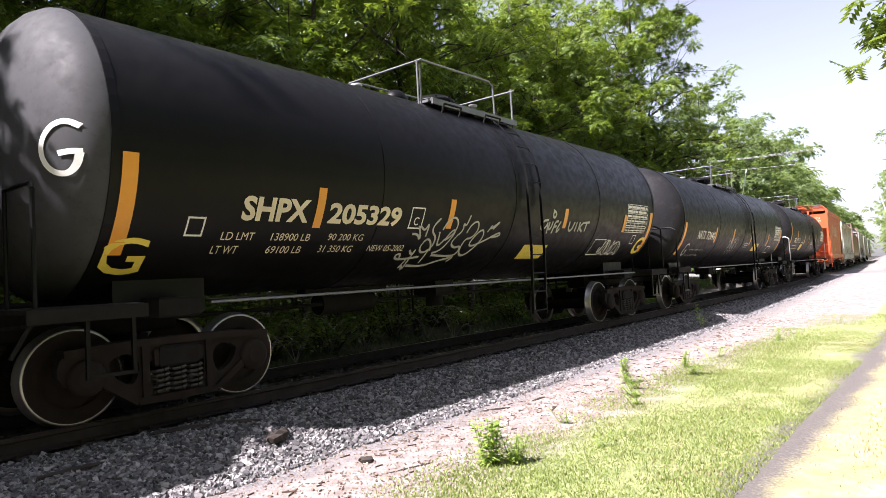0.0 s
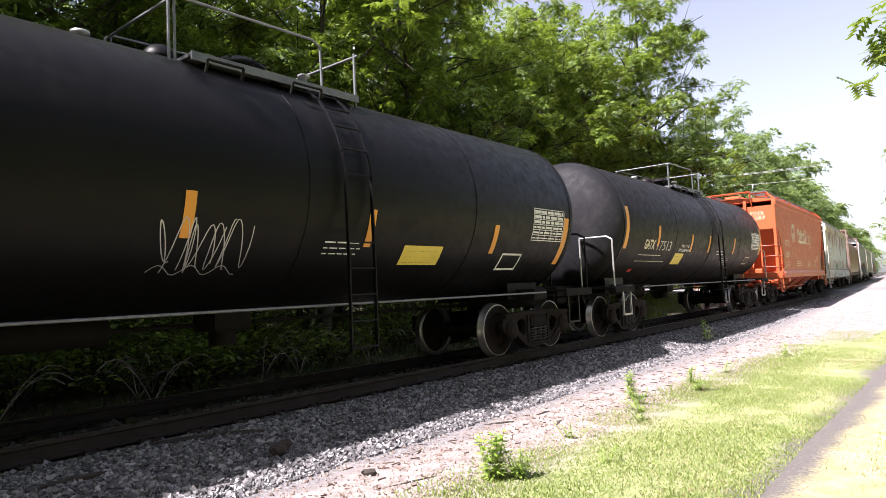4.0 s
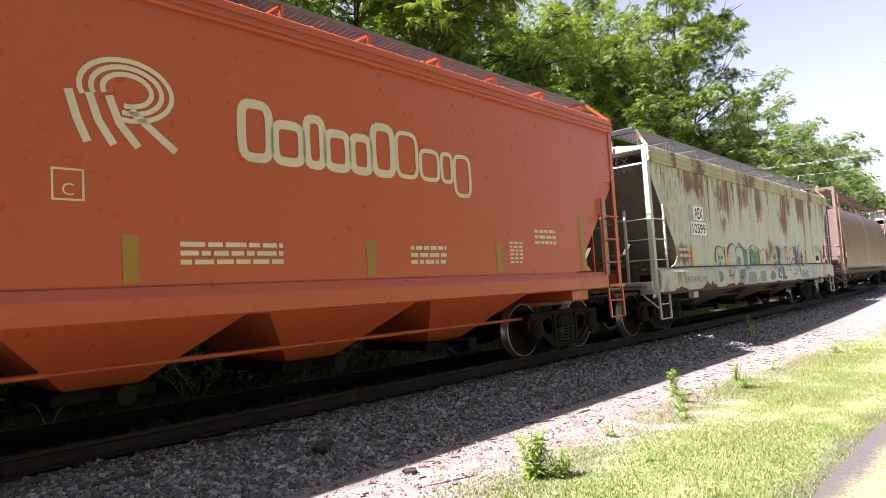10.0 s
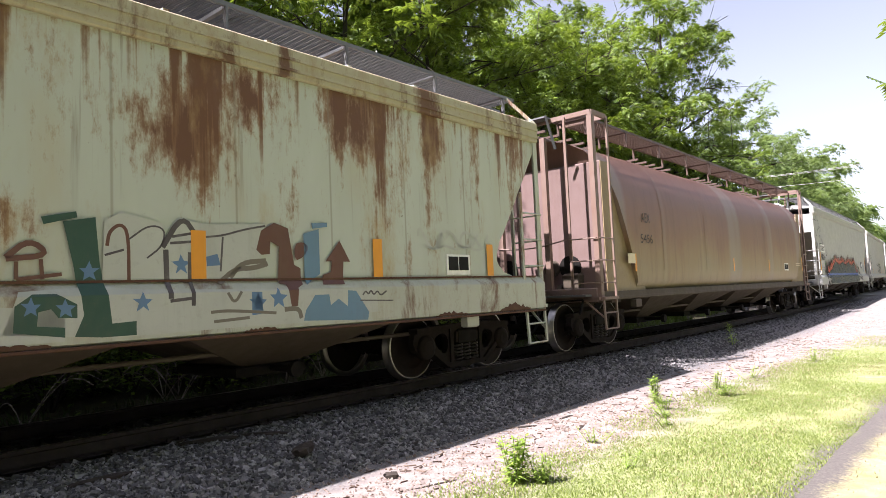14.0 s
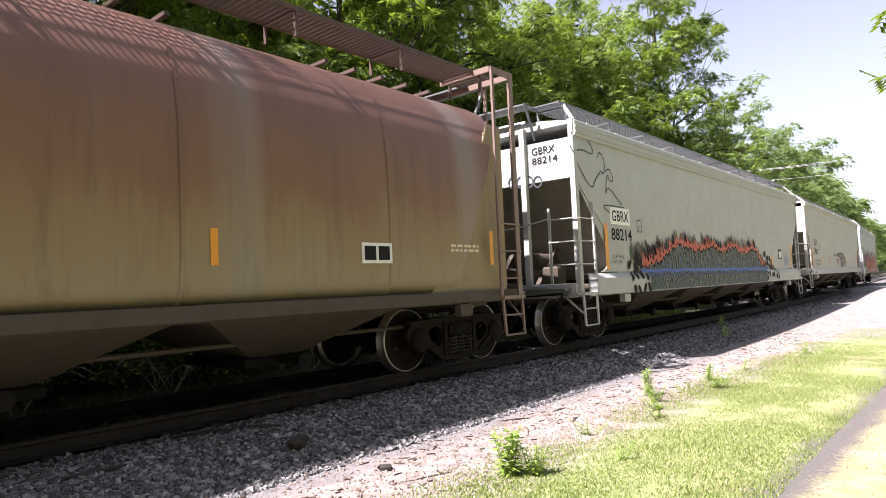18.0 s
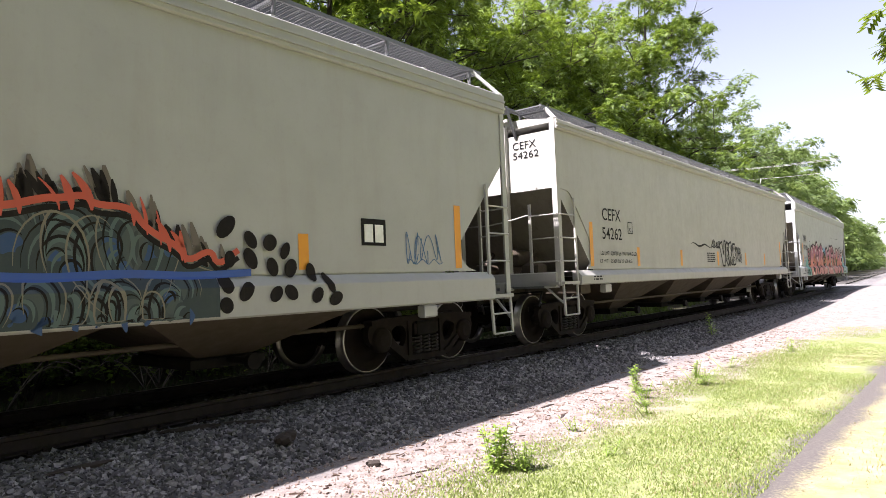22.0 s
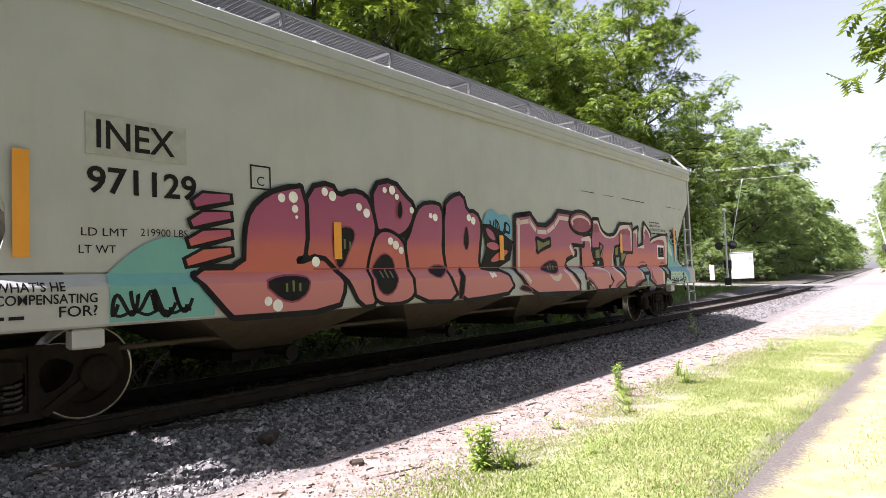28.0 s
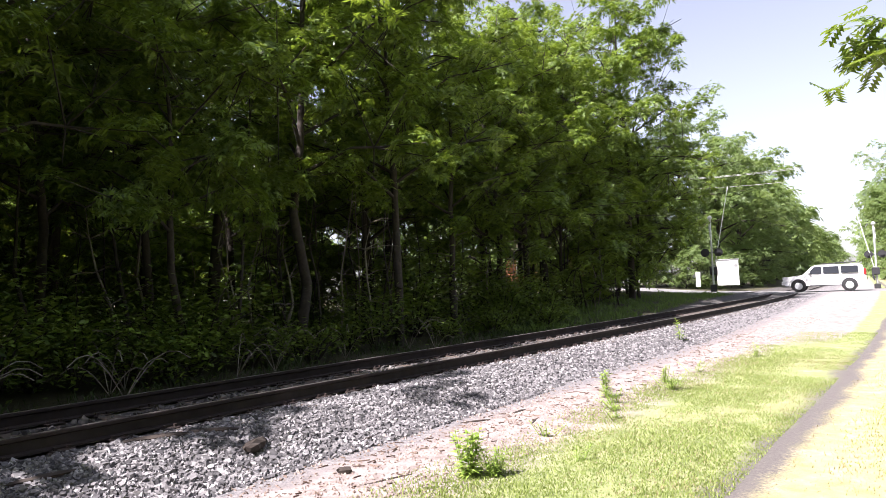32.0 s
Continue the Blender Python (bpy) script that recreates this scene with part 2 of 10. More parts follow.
def rusty_paint():
    """Greenish-white paint with rust hanging down from the top chord, thin runs and a few large patches."""
    m, t, b = nodes_of("rusty_hopper_paint")
    c = t.nodes.new("ShaderNodeTexCoord")
    s = t.nodes.new("ShaderNodeSeparateXYZ")
    t.links.new(c.outputs["Object"], s.inputs[0])
    col = ramp(t, noise_node(t, 0.8, 5, 0.6, stretch=(1.5, 1.5, 0.4)), [(0.3, (0.46, 0.505, 0.45)), (0.55, (0.42, 0.455, 0.395)), (0.78, (0.41, 0.38, 0.27))])
    high = t.nodes.new("ShaderNodeMapRange")
    high.inputs[1].default_value, high.inputs[2].default_value = 1.9, 3.7
    t.links.new(s.outputs[2], high.inputs[0])
    stain = None
    for x, z, w, h in ((-3.45, 3.15, 0.8, 0.75), (-3.6, 2.5, 0.35, 0.5), (-5.5, 3.35, 0.8, 0.4), (-6.4, 1.7, 0.7, 0.3), (1.77, 2.8, 0.8, 0.75), (3.95, 3.35, 0.6, 0.75), (2.6, 3.3, 0.35, 0.6), (-0.6, 3.2, 0.4, 0.7), (-1.9, 3.3, 0.5, 0.55), (0.3, 1.9, 0.5, 0.4), (5.4, 3.3, 0.35, 0.5), (-0.2, 1.7, 0.6, 0.35)):
        mp = t.nodes.new("ShaderNodeMapping")
        mp.vector_type = "TEXTURE"
        mp.inputs["Location"].default_value, mp.inputs["Scale"].default_value = (x, 0, z), (w, 100, h)
        g = t.nodes.new("ShaderNodeTexGradient")
        g.gradient_type = "SPHERICAL"
        t.links.new(c.outputs["Object"], mp.inputs[0])
        t.links.new(mp.outputs[0], g.inputs[0])
        stain = g.outputs["Fac"] if stain is None else maths(t, "MAXIMUM", stain, g.outputs["Fac"])
    runs = noise_node(t, 1.6, 7, 0.65, stretch=(1.7, 1.7, 0.10))
    thin = noise_node(t, 5.0, 6, 0.6, stretch=(1.5, 1.5, 0.05))
    fine = noise_node(t, 8.0, 10, 0.78, stretch=(1.2, 1.2, 0.5))
    a = maths(t, "ADD", maths(t, "MULTIPLY", stain, 0.54), maths(t, "MULTIPLY", maths(t, "SUBTRACT", runs, 0.5), 1.35))
    a = maths(t, "ADD", a, maths(t, "MULTIPLY", maths(t, "SUBTRACT", fine, 0.5), 1.15))
    a = maths(t, "ADD", a, maths(t, "MULTIPLY", high.outputs[0], 0.12))
    col = blend(t, ramp(t, a, [(0.10, (0, 0, 0)), (0.34, (0.8, 0.8, 0.8))]), col, (0.27, 0.145, 0.06))
    col = blend(t, ramp(t, a, [(0.20, (0, 0, 0)), (0.46, (0.92, 0.92, 0.92))]), col, (0.105, 0.038, 0.014))
    below = maths(t, "SUBTRACT", 3.68, s.outputs[2])
    broad = noise_node(t, 0.8, 3, 0.6, stretch=(1, 0, 0))
    narrow = noise_node(t, 4.2, 4, 0.7, stretch=(1, 0, 0.015))
    reach = maths(t, "ADD", maths(t, "MULTIPLY", maths(t, "SUBTRACT", broad, 0.50), 7.0), maths(t, "MULTIPLY", maths(t, "SUBTRACT", narrow, 0.47), 8.0))
    drip = maths(t, "ADD", maths(t, "SUBTRACT", reach, below), maths(t, "MULTIPLY", maths(t, "SUBTRACT", fine, 0.5), 1.4))
    col = blend(t, ramp(t, drip, [(0.0, (0, 0, 0)), (0.5, (0.55, 0.55, 0.55)), (1.0, (0.75, 0.75, 0.75))]), col, (0.27, 0.16, 0.075))
    col = blend(t, ramp(t, drip, [(0.25, (0, 0, 0)), (0.85, (0.9, 0.9, 0.9))]), col, (0.115, 0.045, 0.017))
    seam = t.nodes.new("ShaderNodeMath")
    seam.operation = "PINGPONG"
    seam.inputs[1].default_value = 0.6
    t.links.new(s.outputs[0], seam.inputs[0])
    col = blend(t, ramp(t, seam.outputs[0], [(0.006, (0.5, 0.5, 0.5)), (0.018, (0, 0, 0))]), col, (0.20, 0.17, 0.12))
    ochre = noise_node(t, 1.1, 7, 0.7, stretch=(1.3, 1.3, 0.5))
    col = blend(t, ramp(t, ochre, [(0.56, (0, 0, 0)), (0.70, (0.5, 0.5, 0.5))]), col, (0.36, 0.25, 0.10))
    r = maths(t, "MULTIPLY", ramp(t, thin, [(0.59, (0, 0, 0)), (0.66, (0.85, 0.85, 0.85))]), high.outputs[0])
    col = blend(t, r, col, (0.12, 0.05, 0.025))
    spots = noise_node(t, 11, 6, 0.7)
    col = blend(t, ramp(t, spots, [(0.68, (0, 0, 0)), (0.73, (0.8, 0.8, 0.8))]), col, (0.11, 0.05, 0.03))
    t.links.new(col, b.inputs["Base Color"])
    b.inputs["Roughness"].default_value = 0.6
    bump(t, b, fine, 0.12, 0.004)
    return m


RUST_EDGE = paint("flaking_rust", (0.075, 0.032, 0.016), 0.8, (0.16, 0.075, 0.03), 0.6, streak=False)
# Slope sheets under the end walls: grime plus their shade, put into the paint.
SLOPE_SHADE_GRIME = paint("shaded_grimy_slope_paint", (0.17, 0.155, 0.13), 0.7, (0.06, 0.05, 0.04), 0.7)
RUSTY_WHITE = rusty_paint()
RUSTY_SILL = paint("rusty_sill_paint", (0.43, 0.45, 0.38), 0.6, (0.22, 0.12, 0.055), 0.6, rust=(0.12, 0.045, 0.02), rusty=0.35)
RUSTY_CHORD = paint("rusty_chord_paint", (0.42, 0.39, 0.27), 0.6, (0.24, 0.13, 0.05), 0.7, rust=(0.105, 0.038, 0.016), rusty=0.55)
WALK = plain("roof_walk_steel", (0.16, 0.165, 0.17), 0.5, 0.5)
TAN = paint("tan_hopper_paint", (0.19, 0.13, 0.105), 0.5, (0.16, 0.07, 0.04), 0.6)
TAN_RUST = paint("rust_brown_hopper_paint", (0.075, 0.045, 0.035), 0.5, (0.10, 0.05, 0.035), 0.5)
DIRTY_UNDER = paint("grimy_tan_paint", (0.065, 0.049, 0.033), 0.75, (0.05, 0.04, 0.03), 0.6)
IRON = paint("grimy_cast_iron", (0.010, 0.009, 0.008), 0.85, (0.03, 0.02, 0.014), 0.35, gloss=0.2)
BOGIE_RUST = paint("rusty_cast_iron", (0.014, 0.010, 0.008), 0.9, (0.05, 0.027, 0.017), 0.4, gloss=0.25)
TREAD = plain("polished_wheel_steel", (0.34, 0.325, 0.31), 0.35, 0.9)
SPRING = paint("spring_steel", (0.05, 0.045, 0.04), 0.6, (0.12, 0.08, 0.05), 0.4, metal=0.3)
GALV = plain("galvanised_steel", (0.42, 0.42, 0.41), 0.45, 0.6)
ORANGE = paint("reflective_orange_tape", (0.72, 0.30, 0.02), 0.4, (0.25, 0.12, 0.03), 0.2)
YELLOW = paint("yellow_placard", (0.75, 0.58, 0.08), 0.45, (0.2, 0.15, 0.05), 0.25)
INK_WHITE = paint("white_stencil_paint", (0.75, 0.74, 0.70), 0.5, (0.2, 0.18, 0.15), 0.3)
INK_BLACK = paint("black_stencil_paint", (0.009, 0.009, 0.010), 0.6, (0.04, 0.035, 0.03), 0.2, gloss=0.15)
INK_CREAM = paint("cream_stencil_paint", (0.66, 0.58, 0.42), 0.5, (0.3, 0.15, 0.08), 0.2)
# ---- ground ----
def ground_material():
    m, t, b = nodes_of("ground_mix")
    at = t.nodes.new("ShaderNodeAttribute")
    at.attribute_name = "lateral"
    d = at.outputs["Fac"]
    fine, mid, big = noise_node(t, 34, 8, 0.75), noise_node(t, 5, 6, 0.6), noise_node(t, 0.8, 5, 0.6)
    wob = maths(t, "ADD", d, maths(t, "MULTIPLY", maths(t, "SUBTRACT", big, 0.5), 0.7))
    wob = maths(t, "ADD", wob, maths(t, "MULTIPLY", maths(t, "SUBTRACT", fine, 0.5), 0.55))
    gravel = ramp(t, fine, [(0.3, (0.04, 0.038, 0.04)), (0.5, (0.15, 0.142, 0.142)), (0.72, (0.34, 0.325, 0.32))])
    dirt = ramp(t, mid, [(0.3, (0.16, 0.13, 0.116)), (0.55, (0.285, 0.245, 0.227)), (0.75, (0.40, 0.365, 0.34))])
    dirt = blend(t, ramp(t, fine, [(0.45, (0, 0, 0)), (0.7, (0.7, 0.7, 0.7))]), dirt, (0.13, 0.095, 0.07))
    turf = ramp(t, mid, [(0.3, (0.15, 0.185, 0.065)), (0.6, (0.25, 0.27, 0.115)), (0.8, (0.39, 0.365, 0.24))])
    straw = ramp(t, mid, [(0.3, (0.24, 0.245, 0.10)), (0.55, (0.36, 0.32, 0.16)), (0.75, (0.47, 0.40, 0.26))])
    path = ramp(t, fine, [(0.3, (0.075, 0.066, 0.060)), (0.6, (0.125, 0.112, 0.102)), (0.8, (0.23, 0.21, 0.19))])
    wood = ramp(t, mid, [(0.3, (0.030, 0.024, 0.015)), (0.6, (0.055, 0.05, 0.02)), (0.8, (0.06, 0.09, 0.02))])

    def rise(a, b_):
        r = t.nodes.new("ShaderNodeMapRange")
        r.inputs[1].default_value, r.inputs[2].default_value = a, b_
        r.interpolation_type = "SMOOTHSTEP"
        t.links.new(wob, r.inputs[0])
        return r.outputs[0]

    col = blend(t, rise(2.5, 3.0), gravel, dirt)
    col = blend(t, rise(3.9, 4.6), col, turf)
    col = blend(t, rise(5.72, 5.98), col, path)
    col = blend(t, rise(6.12, 6.4), col, straw)
    col = blend(t, rise(9.0, 12.0), col, turf)
    # Ballast by and between the rails: grime colour that also holds train shade.
    grime = ramp(t, fine, [(0.3, (0.03, 0.027, 0.025)), (0.55, (0.075, 0.068, 0.062)), (0.75, (0.16, 0.148, 0.138))])
    col = blend(t, rise(1.35, 0.95), col, grime)
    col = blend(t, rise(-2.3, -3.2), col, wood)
    t.links.new(col, b.inputs["Base Color"])
    b.inputs["Roughness"].default_value = 0.95
    bump(t, b, fine, 0.5, 0.03)
    return m


GROUND = ground_material()


def make_ground():
    ss = [-90, -60, -40, -28] + [-20 + 0.5 * i for i in range(140)] + [50 + 1.5 * i for i in range(12)] + [70, 80, 95, 120, 160, 230, 330, 480, 600]
    ds = [-600, -300, -150, -90, -60, -40, -28, -20, -14, -10, -7, -5.5, -4.4] + [-3.6 + 0.2 * i for i in range(36)] + [3.6 + 0.4 * i for i in range(14)] + [9.6, 11, 13, 16, 20, 28, 40, 60, 90, 150, 300, 600]
    v, lat = [], []
    for s in ss:
        for d in ds:
            p = on_track(s, d, ground_z(s, d))
            v.append(p)
            lat.append(d if not 3.3 < d < 5.7 else d + (min(d, 3.3 + 0.12 * (d - 3.3)) - d) * step(s, 15.5, 21) * step(d, 5.75, 5.3))
    n = len(ds)
    f = [(i * n + j, (i + 1) * n + j, (i + 1) * n + j + 1, i * n + j + 1) for i in range(len(ss) - 1) for j in range(n - 1)]
    me = bpy.data.meshes.new("ground")
    me.from_pydata(v, [], f)
    a = me.attributes.new("lateral", "FLOAT", "POINT")
    a.data.foreach_set("value", lat)
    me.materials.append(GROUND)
    me.polygons.foreach_set("use_smooth", [True] * len(f))
    return tagged(new("ground", me), "gravel shoulder, bare dirt and mown grass beside the railway track", "ground", kind="structure")


make_ground()

RAIL = paint("greasy_rusty_rail_steel", (0.017, 0.010, 0.008), 0.8, (0.05, 0.022, 0.013), 0.45)
RAIL_TOP = plain("worn_railhead", (0.30, 0.27, 0.25), 0.35, 0.8)
TIE = paint("weathered_tie_wood", (0.085, 0.065, 0.05), 0.9, (0.03, 0.025, 0.02), 0.5, streak=False)


def make_track():
    track = thing("railway_track", "rusty steel rails spiked to weathered wooden ties in ballast", "railway track", kind="structure")
    ss = [-30 + 1.0 * i for i in range(110)] + [85, 95, 110, 140, 200, 300, 450]
    for d0 in (0.752, -0.752):
        b = Build()
        prof = [(-0.070, -0.17), (0.070, -0.17), (0.070, -0.155), (0.012, -0.14), (0.010, -0.05), (0.036, -0.035), (0.036, -0.008), (0.028, 0.0), (-0.028, 0.0), (-0.036, -0.008), (-0.036, -0.035), (-0.010, -0.05), (-0.012, -0.14), (-0.070, -0.155)]
        b.loft([[on_track(s, d0 + x, z) for x, z in prof] for s in ss], 0, False)
        k = len(prof)
        for i in range(len(b.m)):
            if i % k == 7:
                b.m[i] = 1
        part("rail", b, [RAIL, RAIL_TOP], track)
    rnd = random.Random(5)
    b = Build().box((0, 0, 0), (0.22, 2.6, 0.17), chamfer=0.015)
    me = b.mesh("tie", TIE)
    plate = Build().box((0, 0, 0), (0.2, 0.34, 0.02), chamfer=0.005)
    for x in (-0.06, 0.06):
        for y in (-0.095, 0.095):
            plate.box((x, y, 0.02), (0.03, 0.035, 0.035))
    pm = plate.mesh("tie_plate", RAIL)
    for i in range(118):
        s = -9 + 0.53 * i
        if 48.5 < s < 57:
            continue
        h = float(bend(s))
        ob = part("tie", me, None, track, at=pose(*on_track(s, rnd.uniform(-0.05, 0.05), -0.275 + rnd.uniform(-0.012, 0.008)), 0, rnd.uniform(-1, 1), math.degrees(math.pi / 2 - h) + rnd.uniform(-1.2, 1.2)))
        if -3 < s < 26:
            for d0 in (0.752, -0.752):
                part("tie_plate", pm, None, track, at=pose(*on_track(s, d0, -0.178), 0, 0, math.degrees(math.pi / 2 - h)))
    return track


make_track()

# ---- rolling stock: shared pieces ----
def wheelset_mesh():
    b = Build()
    for sgn in (-1, 1):
        o = (0, sgn * 0.715, 0)
        b.lathe([(sgn * 0.062, 0.30), (sgn * 0.068, 0.385), (sgn * 0.075, 0.40), (sgn * 0.075, 0.44)], o, "y", 40, 0, caps=False)
        b.lathe([(sgn * 0.0755, 0.432), (sgn * 0.076, 0.447), (sgn * 0.066, 0.455), (-sgn * 0.035, 0.457), (-sgn * 0.045, 0.478), (-sgn * 0.062, 0.478), (-sgn * 0.064, 0.40)], o, "y", 40, 1, caps=False)
        b.lathe([(sgn * 0.064, 0.40), (sgn * 0.02, 0.30), (sgn * 0.015, 0.18), (sgn * 0.09, 0.14), (sgn * 0.09, 0.09)], o, "y", 40, 0, caps=False)
        b.lathe([(sgn * 0.09, 0.085), (sgn * 0.30, 0.085), (sgn * 0.30, 0.11), (sgn * 0.37, 0.11), (sgn * 0.375, 0.05)], o, "y", 16, 0)
        for i in range(3):
            w = 2 * math.pi * i / 3
            b.tube((0.055 * math.cos(w), sgn * 1.085, 0.055 * math.sin(w)), (0.055 * math.cos(w), sgn * 1.105, 0.055 * math.sin(w)), 0.016, 6, mat=1)
        b.box((0.2, sgn * 0.745, 0.06), (0.10, 0.012, 0.03), mat=2)
    b.tube((0, -0.66, 0), (0, 0.66, 0), 0.085, 12, mat=0)
    return b.mesh("wheelset", [BOGIE_RUST, TREAD, SPRING])


WHEELSET = wheelset_mesh()


def rounded_loop(pts, rounds=2):
    """A closed outline with its corners cut round."""
    for k in range(rounds):
        pts = [q for i in range(len(pts)) for q in ((pts[i - 1][0] * 0.3 + pts[i][0] * 0.7, pts[i - 1][1] * 0.3 + pts[i][1] * 0.7), (pts[i][0] * 0.7 + pts[(i + 1) % len(pts)][0] * 0.3, pts[i][1] * 0.7 + pts[(i + 1) % len(pts)][1] * 0.3))]
    return pts


def pierced_plate(b, loops, y0, y1, mat=0):
    """A plate in the (x, z) plane with openings: the first loop is its outline, the others are holes."""
    flat_ = [p for loop in loops for p in loop]
    tri = geometry.tessellate_polygon([[Vector((x, z, 0)) for x, z in loop] for loop in loops])
    for y in (y0, y1):
        b.add([(x, y, z) for x, z in flat_], [tuple(t) for t in tri], mat)
    for loop in loops:
        n = len(loop)
        b.add([(x, y0, z) for x, z in loop] + [(x, y1, z) for x, z in loop], [(i, (i + 1) % n, n + (i + 1) % n, n + i) for i in range(n)], mat)
    return b


def side_frame_build(sgn):
    """A cast truck side frame: rounded ends over the axle boxes, two lightening holes and the spring window."""
    b = Build()
    y = sgn * 1.0
    outline = rounded_loop([(-1.13, 0.36), (-1.13, 0.70), (-0.86, 0.75), (-0.45, 0.76), (0.45, 0.76), (0.86, 0.75), (1.13, 0.70), (1.13, 0.36), (0.74, 0.36), (0.42, 0.11), (-0.42, 0.11), (-0.74, 0.36)], 2)
    hole = rounded_loop([(0.40, 0.64), (0.66, 0.62), (0.70, 0.50), (0.52, 0.32), (0.40, 0.36)], 2)
    window = rounded_loop([(-0.29, 0.20), (-0.29, 0.66), (0.29, 0.66), (0.29, 0.20)], 1)
    pierced_plate(b, [outline, hole, [(-x, z) for x, z in hole], window], y - sgn * 0.05, y + sgn * 0.05)
    for p, q in (((-1.08, 0.69), (-0.42, 0.72)), ((-0.42, 0.72), (0.42, 0.72)), ((0.42, 0.72), (1.08, 0.69)), ((-0.76, 0.40), (-0.42, 0.16)), ((-0.42, 0.16), (0.42, 0.16)), ((0.42, 0.16), (0.76, 0.40))):
        b.bar((p[0], y, p[1]), (q[0], y, q[1]), 0.17, 0.07)
    for sx in (-1, 1):
        b.bar((sx * 0.34, y, 0.16), (sx * 0.34, y, 0.70), 0.16, 0.07)
        b.lathe([(-sgn * 0.02, 0.17), (sgn * 0.09, 0.17), (sgn * 0.11, 0.14), (sgn * 0.13, 0.09)], (sx * 0.889, y, 0.457), "y", 16)
    b.box((0, y + sgn * 0.03, 0.56), (0.52, 0.12, 0.17), chamfer=0.02)
    return b


SIDE_FRAMES = {sgn: side_frame_build(sgn).mesh("side_frame", BOGIE_RUST) for sgn in (-1, 1)}


def springs_mesh(sgn):
    b = Build()
    for sgn in (sgn,):
        for x in (0.0,):
            n = 40
            pts = [Vector((x + 0.082 * math.cos(2 * math.pi * 5 * i / n), sgn * 1.03 + 0.082 * math.sin(2 * math.pi * 5 * i / n), 0.20 + 0.25 * i / n)) for i in range(n + 1)]
            b.pipe(pts, 0.017, 5)
    return b.mesh("coil_spring", SPRING)


def bolster_mesh():
    b = Build()
    b.box((0, 0, 0.56), (0.42, 2.2, 0.22), chamfer=0.03)
    b.lathe([(0, 0.2), (0.1, 0.2)], (0, 0, 0.66), "z", 16)
    for x in (-0.46, 0.46):
        b.box((x, 0, 0.36), (0.1, 1.7, 0.14), chamfer=0.02)
        for y in (-0.72, 0.72):
            b.box((x * 0.98, y, 0.42), (0.07, 0.12, 0.3), chamfer=0.015)
    b.tube((-0.8, 0.15, 0.42), (0.8, 0.15, 0.42), 0.025, 6)
    return b.mesh("bolster", IRON)


SPRINGS, BOLSTER = {sgn: springs_mesh(sgn) for sgn in (-1, 1)}, bolster_mesh()
WHEELSETS = []


def bogie(car, x):
    top = new("bogie")
    top.parent = car
    top.matrix_basis = pose(x, 0, 0)
    tagged(top, "grimy cast-steel two-axle freight truck")
    for sgn in (-1, 1):
        part("side_frame", SIDE_FRAMES[sgn], None, top)
        for dx in (-0.18, 0.0, 0.18):
            part("coil_spring", SPRINGS[sgn], None, top, at=pose(dx, 0, 0))
    part("bolster", BOLSTER, None, top)
    for w in (-0.889, 0.889):
        ob = part("wheelset", WHEELSET, None, top, at=pose(w, 0, 0.457))
        WHEELSETS.append((ob, w))
    return top


def coupler(car, x, sgn, mat=IRON):
    """Knuckle coupler, its shank and the brake hose at one end."""
    b = Build()
    b.box((x - sgn * 0.25, 0, 0.88), (0.7, 0.16, 0.18), chamfer=0.02)
    b.box((x + sgn * 0.16, 0.05, 0.88), (0.26, 0.3, 0.3), chamfer=0.06)
    b.box((x + sgn * 0.26, -0.12, 0.88), (0.16, 0.12, 0.26), chamfer=0.04)
    pts = [Vector((x - sgn * 0.2, -0.35, 0.78))]
    for i in range(1, 9):
        a = i / 8
        pts.append(Vector((x - sgn * 0.2 + sgn * 0.5 * a, -0.35 + 0.12 * a, 0.78 - 0.42 * math.sin(math.pi * 0.62 * a))))
    b.pipe(pts, 0.028, 6)
    b.bar((x - sgn * 0.1, -1.3, 0.98), (x - sgn * 0.1, 0.1, 0.92), 0.03)
    b.bar((x - sgn * 0.1, -1.3, 0.98), (x + sgn * 0.05, -1.3, 0.72), 0.03)
    return part("coupler", b, mat, car)


FLAT = Matrix(((1, 0, 0, 0), (0, 0, -1, 0), (0, 1, 0, 0), (0, 0, 0, 1)))


def bars(b, x, z, y, w, h, mat=0):
    b.add([(x, y, z), (x + w, y, z), (x + w, y, z + h), (x, y, z + h)], [(0, 1, 2, 3)], mat)
    return b


def bow(R, zc, z):
    """Half width of a tank of radius R at height z."""
    return -math.sqrt(max(0.01, R * R - (z - zc) ** 2)) - 0.004


def bent_patch(b, R, zc, x0, x1, z0, z1, lean=0.0, mat=0, n=6, lift=0.0):
    rows = []
    for i in range(n + 1):
        z = z0 + (z1 - z0) * i / n
        y = bow(R, zc, z) - lift
        rows.append([(x0 + lean * i / n, y, z), (x1 + lean * i / n, y, z)])
    for p, q in zip(rows, rows[1:]):
        b.add([p[0], p[1], q[1], q[0]], [(0, 1, 2, 3)], mat)
    return b


